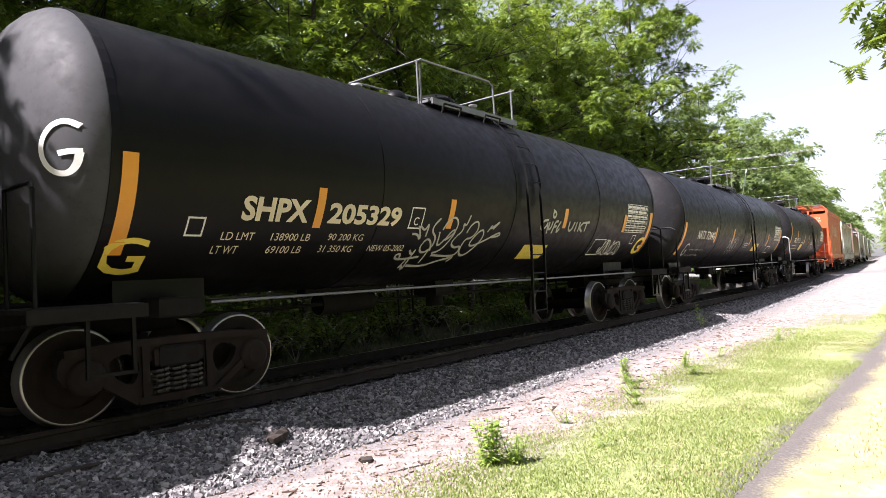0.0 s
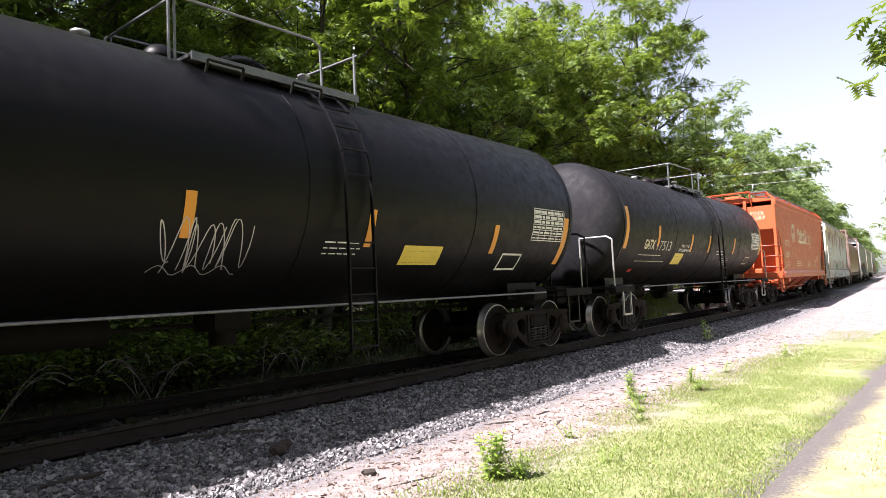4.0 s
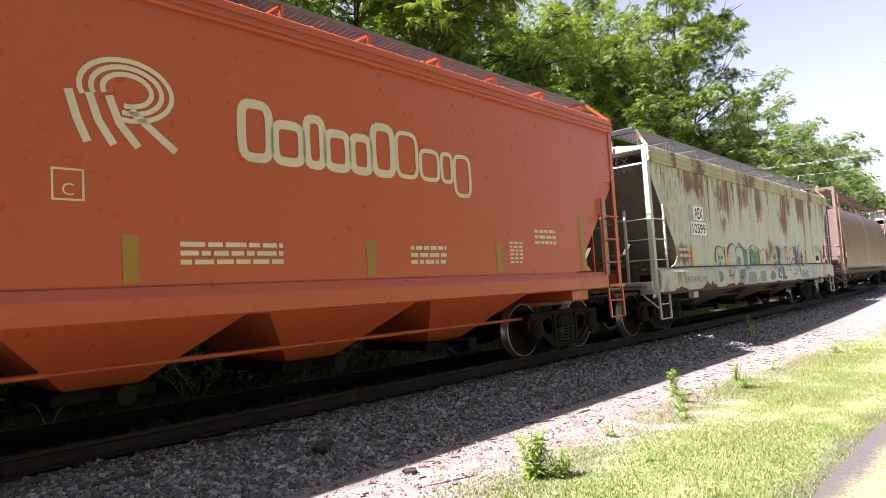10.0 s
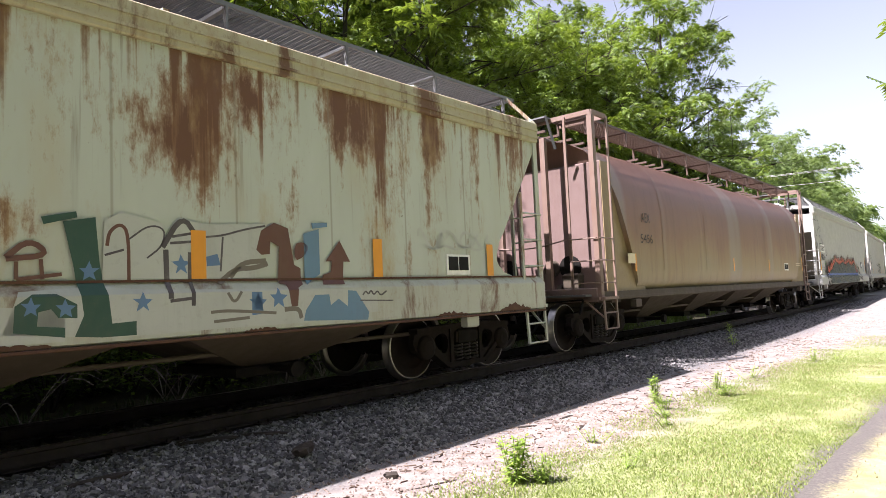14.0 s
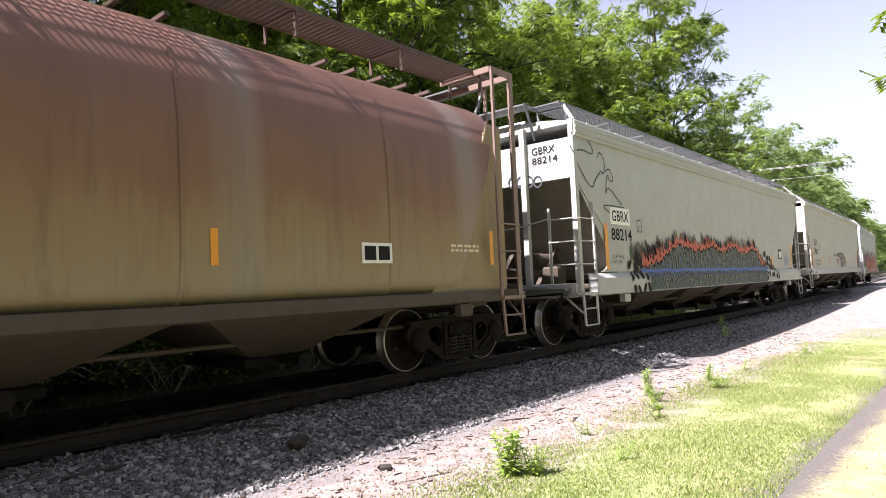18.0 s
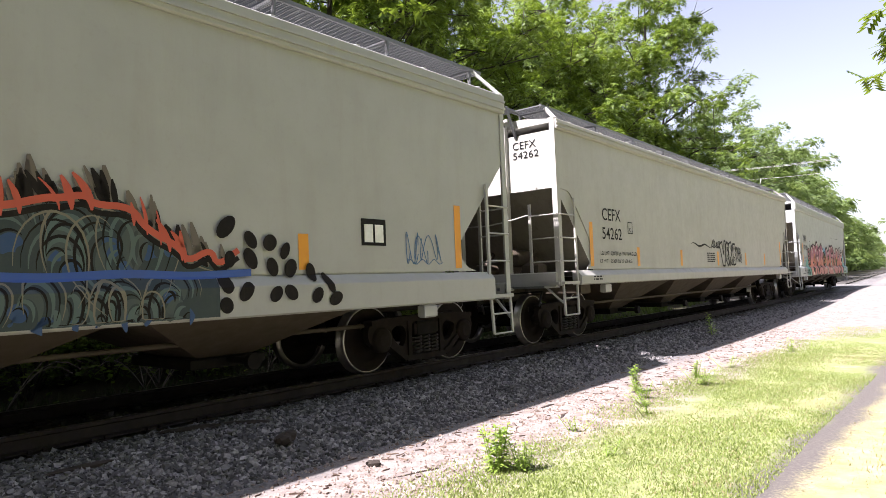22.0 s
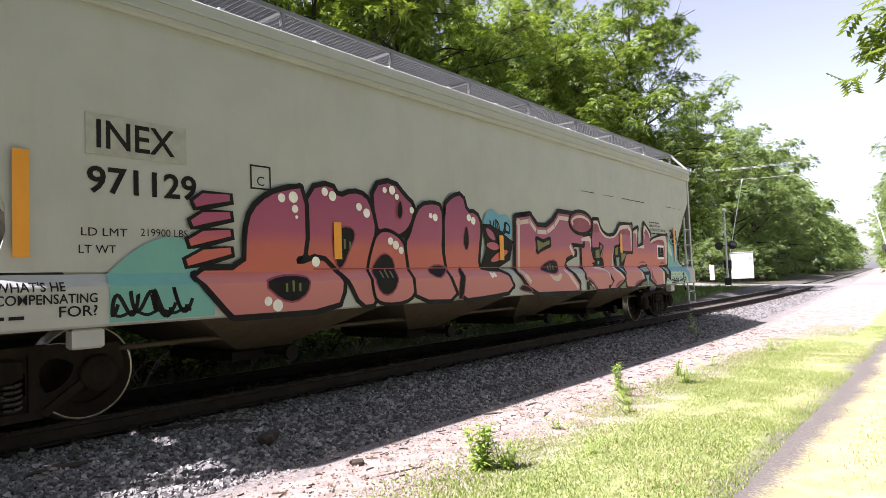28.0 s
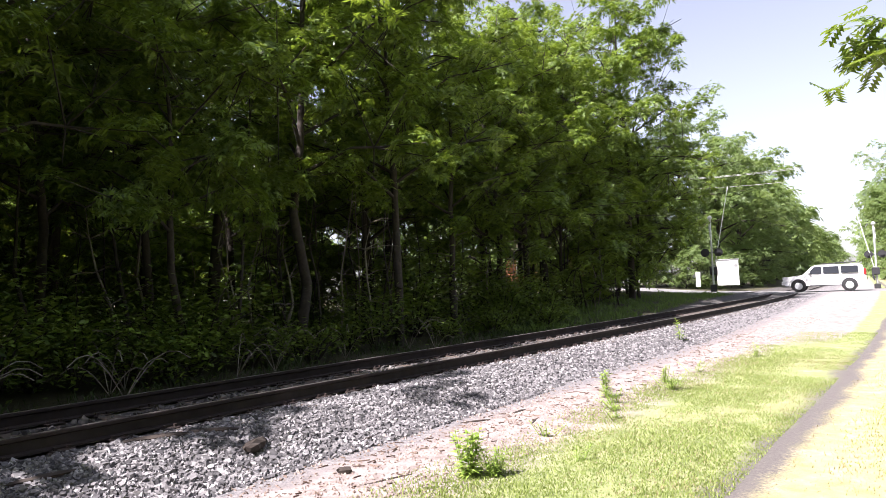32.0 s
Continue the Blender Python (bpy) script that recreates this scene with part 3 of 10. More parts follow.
# ---- tank cars ----
def tank_car(name, label, mid, half, R, zc, tank0, tank1, paint_body, paint_head, rail_mat, group="train"):
    """A tank car in its own space: x along the train, the origin on the railhead between the trucks."""
    car = thing(name, label, "tank car", group=group)
    car["mid"], car["half"] = mid, half
    L, dish = tank1 - tank0, 0.62
    b = Build()
    prof = []
    for i in range(9):
        a = math.pi / 2 * i / 8
        prof.append((tank0 - dish * math.cos(a), max(0.02, R * math.sin(a) ** 0.8)))
    seams = [tank0 + L * k for k in (0.27, 0.52, 0.77)]
    for i in range(8, -1, -1):
        a = math.pi / 2 * i / 8
        prof.append((tank1 + dish * math.cos(a), max(0.02, R * math.sin(a) ** 0.8)))
    b.lathe(prof, (0, 0, zc), "x", 56)
    n = 56
    for k in range(8):
        for i in range(n):
            b.m[k * n + i] = 1
    part("tank", b, [paint_body, paint_head], car)
    for x, w in [(tank0, 0.04), (tank1, 0.04)] + [(x, 0.008) for x in seams]:
        ring = Build().lathe([(-w, R - 0.01), (-w, R + 0.007), (w, R + 0.007), (w, R - 0.01)], (x, 0, zc), "x", 56, smooth=False, caps=False)
        part("seam_ring", ring, paint_body, car)
    # underframe: stub sills, bolster saddles, side rail
    e0, e1 = tank0 - 0.55, tank1 + 0.55
    for sgn, e, xb in ((-1, e0, -half), (1, e1, half)):
        s = Build()
        s.box(((e + xb) / 2, 0, 0.98), (abs(e - xb) + 0.9, 0.45, 0.4), chamfer=0.03)
        part("stub_sill", s, IRON, car)
        part("body_bolster", Build().box((xb, 0, 1.05), (0.45, 2.3, 0.2), chamfer=0.02), IRON, car)
        for y in (-1, 1):
            k = Build().prism([(xb - 0.5, 0.98), (xb + 0.5, 0.98), (xb + 0.5, 1.35), (xb - 0.5, 1.35)], y * 0.70, y * 0.76)
            part("saddle_plate", k, paint_body, car)
        p = Build()
        p.box((e - sgn * 0.32, 0, 1.10), (0.95, 2.9, 0.05), chamfer=0.01)
        p.box((e - sgn * 0.32, -1.46, 1.05), (1.0, 0.03, 0.12))
        p.box((e - sgn * 0.32, 1.46, 1.05), (1.0, 0.03, 0.12))
        part("end_platform", p, IRON, car)
        for y in (-1.42, 1.42):
            h = Build()
            h.pipe([(e + sgn * 0.1, y, 1.1), (e + sgn * 0.1, y, 2.12), (e + sgn * 0.06, y * 0.9, 2.2), (e + sgn * 0.06, y * 0.45, 2.2), (e + sgn * 0.06, y * 0.45, 1.1)], 0.02)
            h.bar((e - sgn * 0.7, y, 1.0), (e - sgn * 0.7, y, 0.48), 0.035)
            h.bar((e - sgn * 0.3, y, 1.0), (e - sgn * 0.3, y, 0.48), 0.035)
            h.bar((e - sgn * 0.7, y, 0.5), (e - sgn * 0.3, y, 0.5), 0.035)
            part("handrail", h, rail_mat, car)
        coupler(car, e + sgn * 0.2, sgn)
    for y in (-1, 1):
        part("side_rail", Build().tube((-half + 0.2, y * 1.38, 1.08), (half - 0.2, y * 1.38, 1.08), 0.016, 8), WALK, car)
    # crown: walkway, railings, dome and valves
    zt = zc + R
    for y in (-0.62, 0.62):
        w = Build().box((0.2, y * 1.15, zt - 0.13), (2.5, 0.36, 0.04))
        w.bar((-1.05, y * 1.44, zt - 0.15), (1.45, y * 1.44, zt - 0.15), 0.03, 0.10)
        part("walkway", w, WALK, car)
    for x in (-1.2, 0, 1.2):
        part("walkway_bearer", Build().bar((x * 0.8 + 0.15, -0.85, zt - 0.17), (x * 0.8 + 0.15, 0.85, zt - 0.17), 0.06, 0.06), IRON, car)
    d = Build()
    d.lathe([(-0.2, 0.34), (0.16, 0.34), (0.17, 0.38), (0.21, 0.38), (0.22, 0.33), (0.29, 0.26), (0.32, 0.1)], (0.1, 0, zt), "z", 24)
    for i in range(8):
        a = 2 * math.pi * i / 8
        d.tube((0.1 + 0.36 * math.cos(a), 0.36 * math.sin(a), zt + 0.12), (0.1 + 0.36 * math.cos(a), 0.36 * math.sin(a), zt + 0.25), 0.022, 6)
    part("manway", d, paint_body, car)
    part("valve_dome", Build().lathe([(-0.1, 0.17), (0.03, 0.17), (0.035, 0.21)] + [(0.04 + 0.2 * math.sin(a), 0.215 * math.cos(a)) for a in [math.pi / 2 * k / 7 for k in range(7)]] + [(0.24, 0.01)], (-0.95, 0, zt), "z", 20), paint_body, car, "round black valve dome")
    part("safety_valve", Build().lathe([(-0.1, 0.07), (0.10, 0.07), (0.11, 0.10), (0.15, 0.10), (0.17, 0.04)], (-1.85, 0, zt), "z", 12), GALV, car)
    part("vent_valve", Build().lathe([(-0.1, 0.09), (0.15, 0.09), (0.17, 0.05)], (0.85, 0.1, zt), "z", 12), GALV, car)
    part("gauge_cap", Build().lathe([(-0.1, 0.05), (0.26, 0.05), (0.27, 0.09), (0.30, 0.09)], (1.1, -0.15, zt), "z", 12), GALV, car)
    foot = zc + math.sqrt(R * R - 0.78 ** 2) - 0.03
    for y in (-0.78, 0.78):
        part("safety_railing", Build().pipe([(-1.25, y, foot), (-1.25, y, zt + 0.47), (-1.15, y, zt + 0.52), (0.75, y, zt + 0.55), (0.88, y, zt + 0.48), (0.9, y, foot)], 0.017), WALK, car)
        part("railing_post", Build().pipe([(1.5, y, foot), (1.5, y, zt + 0.55)], 0.02), WALK, car)
        part("railing_post", Build().pipe([(-1.18, y, foot), (-1.18, y, zt + 0.50)], 0.014), WALK, car)
    for x in (-1.2, 1.5):
        part("railing_crossbar", Build().pipe([(x, -0.85, zt + 0.5), (x, 0.85, zt + 0.5)], 0.017), WALK, car)
    for x in (-0.95, 0.2):
        part("grab_iron", Build().pipe([(x, -1.0, zt - 0.36), (x, -1.06, zt - 0.22), (x + 0.45, -1.06, zt - 0.22), (x + 0.45, -1.0, zt - 0.36)], 0.016), IRON, car)
    # ladder over the flank
    for y0 in (-1, 1):
        l = Build()
        for x in (0.55, 0.98):
            pts = [(x, y0 * 1.56, 0.5), (x, y0 * (R + 0.07), 1.6)]
            for i in range(9):
                a = math.radians(-6 + 82 * i / 8)
                pts.append((x, y0 * (R + 0.07) * math.cos(a), zc + (R + 0.07) * math.sin(a)))
            for p, q in zip(pts, pts[1:]):
                l.bar(p, q, 0.045, 0.02)
        for i in range(5):
            z = 0.55 + i * 0.32
            l.tube((0.55, y0 * 1.58, z), (0.98, y0 * 1.58, z), 0.013, 6)
        for i in range(7):
            a = math.radians(4 + 72 * i / 6)
            y, z = y0 * (R + 0.07) * math.cos(a), zc + (R + 0.07) * math.sin(a)
            l.tube((0.55, y, z), (0.98, y, z), 0.013, 6)
        part("ladder", l, paint_body, car)
    part("outlet_skid", Build().box((-0.2, 0, zc - R - 0.10), (0.5, 0.5, 0.3), chamfer=0.04), IRON, car)
    part("outlet_valve", Build().lathe([(-0.2, 0.16), (0.0, 0.16)], (-0.2, 0, zc - R - 0.22), "z", 12), IRON, car)
    part("brake_cylinder", Build().tube((-2.6, 0.3, 0.90), (-1.5, 0.3, 0.90), 0.16, 12), IRON, car)
    part("brake_pipe", Build().tube((-half, 0.2, 0.9), (half, 0.2, 0.9), 0.03, 6), IRON, car)
    part("brake_bracket", Build().bar((-2.9, 0.3, 1.08), (-1.2, 0.3, 1.08), 0.2, 0.1), IRON, car)
    bogie(car, -half)
    bogie(car, half)
    return car


# ---- covered hoppers ----
def hopper_car(name, label, mid, half, x0, x1, ztop, zeave, slope_z, slope_d, notch_z, sill, body, bays, under, width=1.6, ribs=0, roof_mat=None, walk_z=0.35, posts=0.0, group="train", rounded=False, shelf=False, sill_in=0.07):
    """A covered hopper with plain sides, sloped ends, side sills, bays, roof walks and corner ladders."""
    car = thing(name, label, "hopper car", group=group)
    car["mid"], car["half"] = mid, half
    car["ledge"] = 0.0 if rounded else sill[1]
    roof_mat = roof_mat or body
    z0 = sill[1] + 0.02
    w = width
    # slope-ended body
    if rounded:
        rounded_body(car, x0 + 0.3, x1 - 0.12, z0, ztop, body)
    b = Build()
    run = (slope_z - z0) * 0.95
    b.prism([(x0, zeave), (x0, slope_z), (x0 + run, z0 - 0.12), (x1 - run, z0 - 0.12), (x1, slope_z), (x1, zeave)], -w + 0.02, w - 0.02)
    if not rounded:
        # Slope faces take the darker colour that holds shade and grime.
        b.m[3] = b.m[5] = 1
        part("body_shell", b, [body, body if body is RED else SLOPE_SHADE_GRIME], car)
    for y in (-1, 1):
        s = Build()
        d = slope_d
        notch = [(0, slope_z), (d * 0.82, notch_z + 0.22), (d * 0.93, notch_z + 0.06), (d, notch_z - 0.14), (d * 1.01, (notch_z + z0) / 2), (d * 0.97, z0 + 0.16), (d * 0.86, z0 + 0.05), (d * 0.7, z0)]
        if shelf:
            notch = [(0, slope_z), (d * 0.34, slope_z - 0.03), (d * 0.43, slope_z - 0.10), (d * 0.97, notch_z), (d, notch_z - 0.12), (d, z0 + 0.22), (d * 0.96, z0 + 0.10), (d * 0.86, z0)]
        s.prism([(x0, zeave)] + [(x0 + a, z) for a, z in notch] + [(x1 - a, z) for a, z in reversed(notch)] + [(x1, zeave)], y * (w - 0.02), y * w)
        for i in range(ribs):
            x = x0 + 1.4 + (x1 - x0 - 2.8) * i / (ribs - 1)
            s.box((x, y * (w + 0.012), (z0 + zeave) / 2), (0.05, 0.025, zeave - z0))
        if not rounded:
            part("side_sheet", s, body, car)
        e = Build()
        e.box(((x0 + x1) / 2, y * (w + 0.01), (zeave + ztop) / 2), (x1 - x0, 0.09, ztop - zeave), chamfer=0.015)
        for k in (0.25, 0.62):
            e.box(((x0 + x1) / 2, y * (w + 0.06), zeave + (ztop - zeave) * k), (x1 - x0, 0.03, 0.03))
        if not rounded:
            part("top_chord", e, RUSTY_CHORD if body is RUSTY_WHITE else body, car)
        q = Build()
        out = 0.09 if not rounded else 0.02
        sec = [(w - 0.32, sill[1] - 0.02), (w - 0.32, sill[1]), (w - 0.002, sill[1]), (w + out - 0.006, sill[1] - 0.095), (w + out, sill[1] - 0.11), (w + out, sill[0] + 0.02), (w + out - 0.03, sill[0]), (w - 0.1, sill[0]), (w - 0.1, sill[1] - 0.02)]
        q.loft([[(x, y * a, z) for a, z in sec] for x in (x0 + sill_in, x1 - sill_in)], 0, False)
        for x in (-half, half):
            q.box((x + 0.55 * (1 if x < 0 else -1), y * (w + 0.01), sill[0] - 0.09), (0.26, 0.12, 0.17), chamfer=0.02)
        part("side_sill", q, DIRTY_UNDER if rounded else RUSTY_SILL if body is RUSTY_WHITE else body, car)
    # roof
    r = Build()
    ring = lambda x: [(x, -w - 0.03, ztop), (x, -w * 0.6, ztop + 0.10), (x, 0, ztop + 0.14), (x, w * 0.6, ztop + 0.10), (x, w + 0.03, ztop), (x, w, ztop - 0.05), (x, -w, ztop - 0.05)]
    r.loft([ring(x0 + 0.02), ring(x1 - 0.02)], 0, False)
    n = 14
    for i in range(n):
        x = x0 + 0.6 + (x1 - x0 - 1.2) * i / (n - 1)
        r.box((x, -w * 0.8, ztop + 0.06), (0.06, w * 0.42, 0.05), pose(0, 0, 0, 9.0))
        r.box((x, w * 0.8, ztop + 0.06), (0.06, w * 0.42, 0.05), pose(0, 0, 0, -9.0))
    if not rounded:
        part("roof", r, roof_mat, car)
    for i in range(4):
        x = x0 + 1.6 + (x1 - x0 - 3.2) * i / 3
        h = Build()
        h.box((x, 0, ztop + (0.1 if rounded else 0.2)), (2.6, 0.55, 0.14), chamfer=0.04)
        for k in range(5):
            h.box((x - 1.1 + 0.55 * k, 0, ztop + 0.29), (0.06, 0.6, 0.05))
        part("hatch_cover", h, roof_mat, car)
    zw = ztop + walk_z
    for y in (-1, 1):
        g = Build()
        yi, yo = y * 0.66, y * 1.28
        for k in range(17):
            yy = yi + (yo - yi) * k / 16
            g.bar((x0 + 0.1, yy, zw), (x1 - 0.1, yy, zw), 0.03 if k in (0, 16) else 0.007, 0.05 if k in (0, 16) else 0.03)
        nn = int((x1 - x0) / 0.085)
        for k in range(nn):
            x = x0 + 0.1 + (x1 - x0 - 0.2) * k / (nn - 1)
            g.box((x, (yi + yo) / 2, zw - 0.002), (0.01, abs(yo - yi), 0.02))
        part("roof_walk", g, TAN_RUST if rounded else WALK, car)
        ns = 10
        for k in range(ns):
            x = x0 + 0.4 + (x1 - x0 - 0.8) * k / (ns - 1)
            st = Build()
            st.bar((x, yo, zw - 0.03), (x, yo, ztop + 0.02), 0.05, 0.03)
            st.bar((x, yi, zw - 0.03), (x, yi, ztop + 0.1), 0.05, 0.02)
            st.bar((x, yi, zw - 0.03), (x, yo, zw - 0.03), 0.04)
            part("roof_walk_bracket", st, WALK if roof_mat is not TAN_RUST and roof_mat is not RED else roof_mat, car)
    # ends: posts, crossover platform, ladders, braces
    for sgn, xe in ((-1, x0), (1, x1)):
        for y in (-0.55, 0.55):
            part("end_post", Build().bar((xe + sgn * 0.04, y, 1.0), (xe + sgn * 0.04, y, ztop), 0.11, 0.10), body, car)
        top = ztop + walk_z - 0.03 if rounded else ztop + 0.03
        for y in (-1, 1):
            c = Build()
            if not rounded:
                c.bar((xe - sgn * 0.03, y * (w + 0.01), ztop), (xe - sgn * 0.30, y * 1.26, ztop + walk_z), 0.05, 0.05)
            c.bar((xe - sgn * 0.045, y * (w + 0.012), sill[0]), (xe - sgn * 0.045, y * (w + 0.012), top), 0.014, 0.10)
            c.bar((xe + sgn * 0.012, y * (w - 0.035), sill[0]), (xe + sgn * 0.012, y * (w - 0.035), top), 0.10, 0.014)
            part("corner_post", c, body, car)
        part("end_sill", Build().box((xe + sgn * 0.02, 0, sill[0] + 0.12), (0.14, 2 * w - 0.1, 0.26), chamfer=0.02), body, car)
        part("crossover_platform", Build().box((xe + sgn * 0.05, 0, 1.06), (0.55, 2.9, 0.04)), WALK, car)
        pf = Build().box((xe + sgn * 0.06, 0, ztop + walk_z), (0.4, 1.5, 0.03))
        for y in (-0.8, 0.8):
            pf.bar((xe + sgn * 0.3, y, ztop + walk_z), (xe, y, ztop - 0.25), 0.04)
        part("end_walk", pf, RED if body is RED else WALK, car)
        cs = Build()
        cs.box((xe - sgn * 1.2, 0, 0.96), (2.9, 0.42, 0.36), chamfer=0.03)
        cs.box((-half if sgn < 0 else half, 0, 1.02), (0.4, 2 * w - 0.3, 0.25), chamfer=0.02)
        for y in (-0.5, 0.5):
            cs.bar((xe - sgn * 0.3, y, 1.1), (xe - sgn * 1.3, y, 2.1), 0.1, 0.08)
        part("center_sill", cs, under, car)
        coupler(car, xe + sgn * 0.25, sgn)
        rungs = [sill[1] + 0.17 + 0.42 * k for k in range(3)]
        high = top if rounded else min(slope_z - 0.08, rungs[-1] + 0.32)
        for y in (-1, 1):
            l = Build()
            xi = xe - sgn * 0.56
            l.bar((xi, y * (w + 0.03), sill[0] + 0.04), (xi, y * (w + 0.03), high), 0.035, 0.05)
            l.bar((xe, y * (w + 0.05), sill[0] + 0.05), (xi, y * (w + 0.05), sill[0] + 0.05), 0.06, 0.05)
            for z in rungs:
                l.tube((xe, y * (w + 0.035), z), (xi, y * (w + 0.035), z), 0.014, 6)
            part("ladder", l, body, car)
            f = Build()
            yi = y * (w - 0.56)
            f.bar((xe + sgn * 0.04, yi, sill[0] + 0.02), (xe + sgn * 0.04, yi, high - 0.1 if not rounded else top), 0.05, 0.035)
            f.bar((xe + sgn * 0.06, y * w, sill[0] + 0.05), (xe + sgn * 0.06, yi, sill[0] + 0.05), 0.06, 0.05)
            for z in rungs if y < 0 else rungs + [rungs[-1] + 0.42 * k for k in range(1, int((ztop - rungs[-1]) / 0.42))]:
                f.tube((xe + sgn * 0.05, y * w, z), (xe + sgn * 0.05, yi, z), 0.014, 6)
            part("end_ladder", f, body, car)
            st = Build()
            low = sill[0] - 0.52
            st.bar((xe - sgn * 0.03, y * (w + 0.03), sill[0] + 0.02), (xe - sgn * 0.03, y * (w + 0.05), low), 0.03, 0.045)
            st.bar((xi + sgn * 0.02, y * (w + 0.03), sill[0] + 0.02), (xi + sgn * 0.04, y * (w + 0.05), low), 0.03, 0.045)
            for z in (low, low + 0.30):
                st.tube((xe - sgn * 0.03, y * (w + 0.05), z), (xi + sgn * 0.03, y * (w + 0.05), z), 0.016, 6)
            st.bar((xe + sgn * 0.04, y * (w - 0.3), sill[0]), (xe - sgn * 0.02, y * (w + 0.02), sill[0] - 0.3), 0.03, 0.03)
            part("stirrup_step", st, body, car)
            if rounded:
                fr = Build()
                for p0, p1 in (((xe, y * w), (xi, y * w)), ((xe, y * w), (xe, 0)), ((xi, y * w), (xi, y * 0.6))):
                    fr.bar((p0[0], p0[1], top), (p1[0], p1[1], top), 0.05, 0.09)
                part("platform_frame", fr, body, car)
        zr = rungs[-1] + 0.02
        part("end_handrail", Build().pipe([(xe + sgn * 0.1, (w - 0.56) * (1 - k / 4), zr - 0.12 * math.sin(math.pi * k / 8)) for k in range(9)], 0.014), body, car)
    # discharge bays
    span = 2 * half - 3.0
    wb = span / bays
    for i in range(bays):
        xc = -half + 1.5 + wb * (i + 0.5)
        h = Build()
        up = [(xc - wb * 0.46, -w + 0.12, sill[0] + 0.03), (xc + wb * 0.46, -w + 0.12, sill[0] + 0.03), (xc + wb * 0.46, w - 0.12, sill[0] + 0.03), (xc - wb * 0.46, w - 0.12, sill[0] + 0.03)]
        lo = [(xc - 0.35, -0.62, 0.46), (xc + 0.35, -0.62, 0.46), (xc + 0.35, 0.62, 0.46), (xc - 0.35, 0.62, 0.46)]
        top = [(p[0], p[1], z0) for p in up]
        h.loft([top, up, lo], 0, False)
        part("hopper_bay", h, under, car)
        g = Build()
        g.box((xc, 0, 0.40), (0.95, 1.4, 0.12), chamfer=0.02)
        g.tube((xc, -1.15, 0.42), (xc, 1.15, 0.42), 0.04, 10)
        g.tube((xc, -1.2, 0.42), (xc, -1.12, 0.42), 0.09, 12)
        g.tube((xc, 1.12, 0.42), (xc, 1.2, 0.42), 0.09, 12)
        part("outlet_gate", g, IRON, car)
    part("brake_pipe", Build().tube((-half + 0.4, -0.9, 0.66), (half - 0.4, -0.9, 0.66), 0.03, 6), under, car)
    part("air_reservoir", Build().tube((x0 + 0.35, -0.35, 1.62), (x0 + 1.15, -0.35, 1.62), 0.17, 12), under, car)
    part("brake_cylinder", Build().tube((x0 + 0.3, 0.45, 1.4), (x0 + 0.9, 0.45, 1.4), 0.13, 12), under, car)
    part("control_valve", Build().box((x0 + 0.35, -0.85, 1.3), (0.3, 0.35, 0.4), chamfer=0.04), under, car)
    part("hand_brake", Build().tube((x0 - 0.12, 0.95, 2.35), (x0 - 0.02, 0.95, 2.35), 0.26, 16), under, car)
    bogie(car, -half)
    bogie(car, half)
    return car


def rounded_body(car, x0, x1, low, high, lower_mat):
    """A centre-flow body: bulging sides that close over the top, and ends that lean inwards going down."""
    prof = [(1.10, 1.46), (1.30, 1.58), (1.55, 1.615), (2.4, 1.62), (2.9, 1.605), (3.3, 1.54), (3.65, 1.40), (3.92, 1.17), (4.12, 0.82), (4.22, 0.4), (4.25, 0.0)]
    ring = [(-y, z) for z, y in prof] + [(y, z) for z, y in prof[-2::-1]]
    rows = []
    for k in range(25):
        f = k / 24
        rows.append([((x0 + (4.25 - z) * 0.47) * (1 - f) + (x1 - (4.25 - z) * 0.47) * f, y, z) for y, z in ring])
    b = Build().loft(rows, 0, True, closed=True)
    part("body_shell", b, body_two_tone(), car)
    for sgn, xe in ((1, x0), (-1, x1)):
        part("end_bulkhead", Build().box((xe + sgn * 0.16, 0, 2.4), (0.06, 3.0, 2.55), chamfer=0.02), END_MAUVE, car)
        for y in (-1, 1):
            part("flank_panel", Build().prism([(xe + sgn * 0.14, 1.12), (xe + sgn * 1.9, 1.12), (xe + sgn * 1.5, 1.6), (xe + sgn * 0.45, 3.66), (xe + sgn * 0.14, 3.66)], y * 1.46, y * 1.52), FLANK_TAN, car)
            part("inspection_port", Build().tube((xe + sgn * 0.10, y * 0.75, 1.62), (xe + sgn * 0.14, y * 0.75, 1.62), 0.24, 16), IRON, car)
    for k in range(1, 6):
        f = k / 6
        x = x0 + (x1 - x0) * f
        r = Build().loft([[(x - 0.02, y * 1.004, z + 0.004) for y, z in ring], [(x + 0.02, y * 1.004, z + 0.004) for y, z in ring]], 0, False, closed=False, caps=False)
        part("weld_seam", r, body_two_tone(), car)


END_MAUVE = paint("mauve_brown_end_paint", (0.17, 0.115, 0.105), 0.5, (0.09, 0.05, 0.035), 0.5)
FLANK_TAN = paint("tan_flank_paint", (0.26, 0.195, 0.105), 0.5, (0.12, 0.075, 0.04), 0.45)
TWO_TONE = []


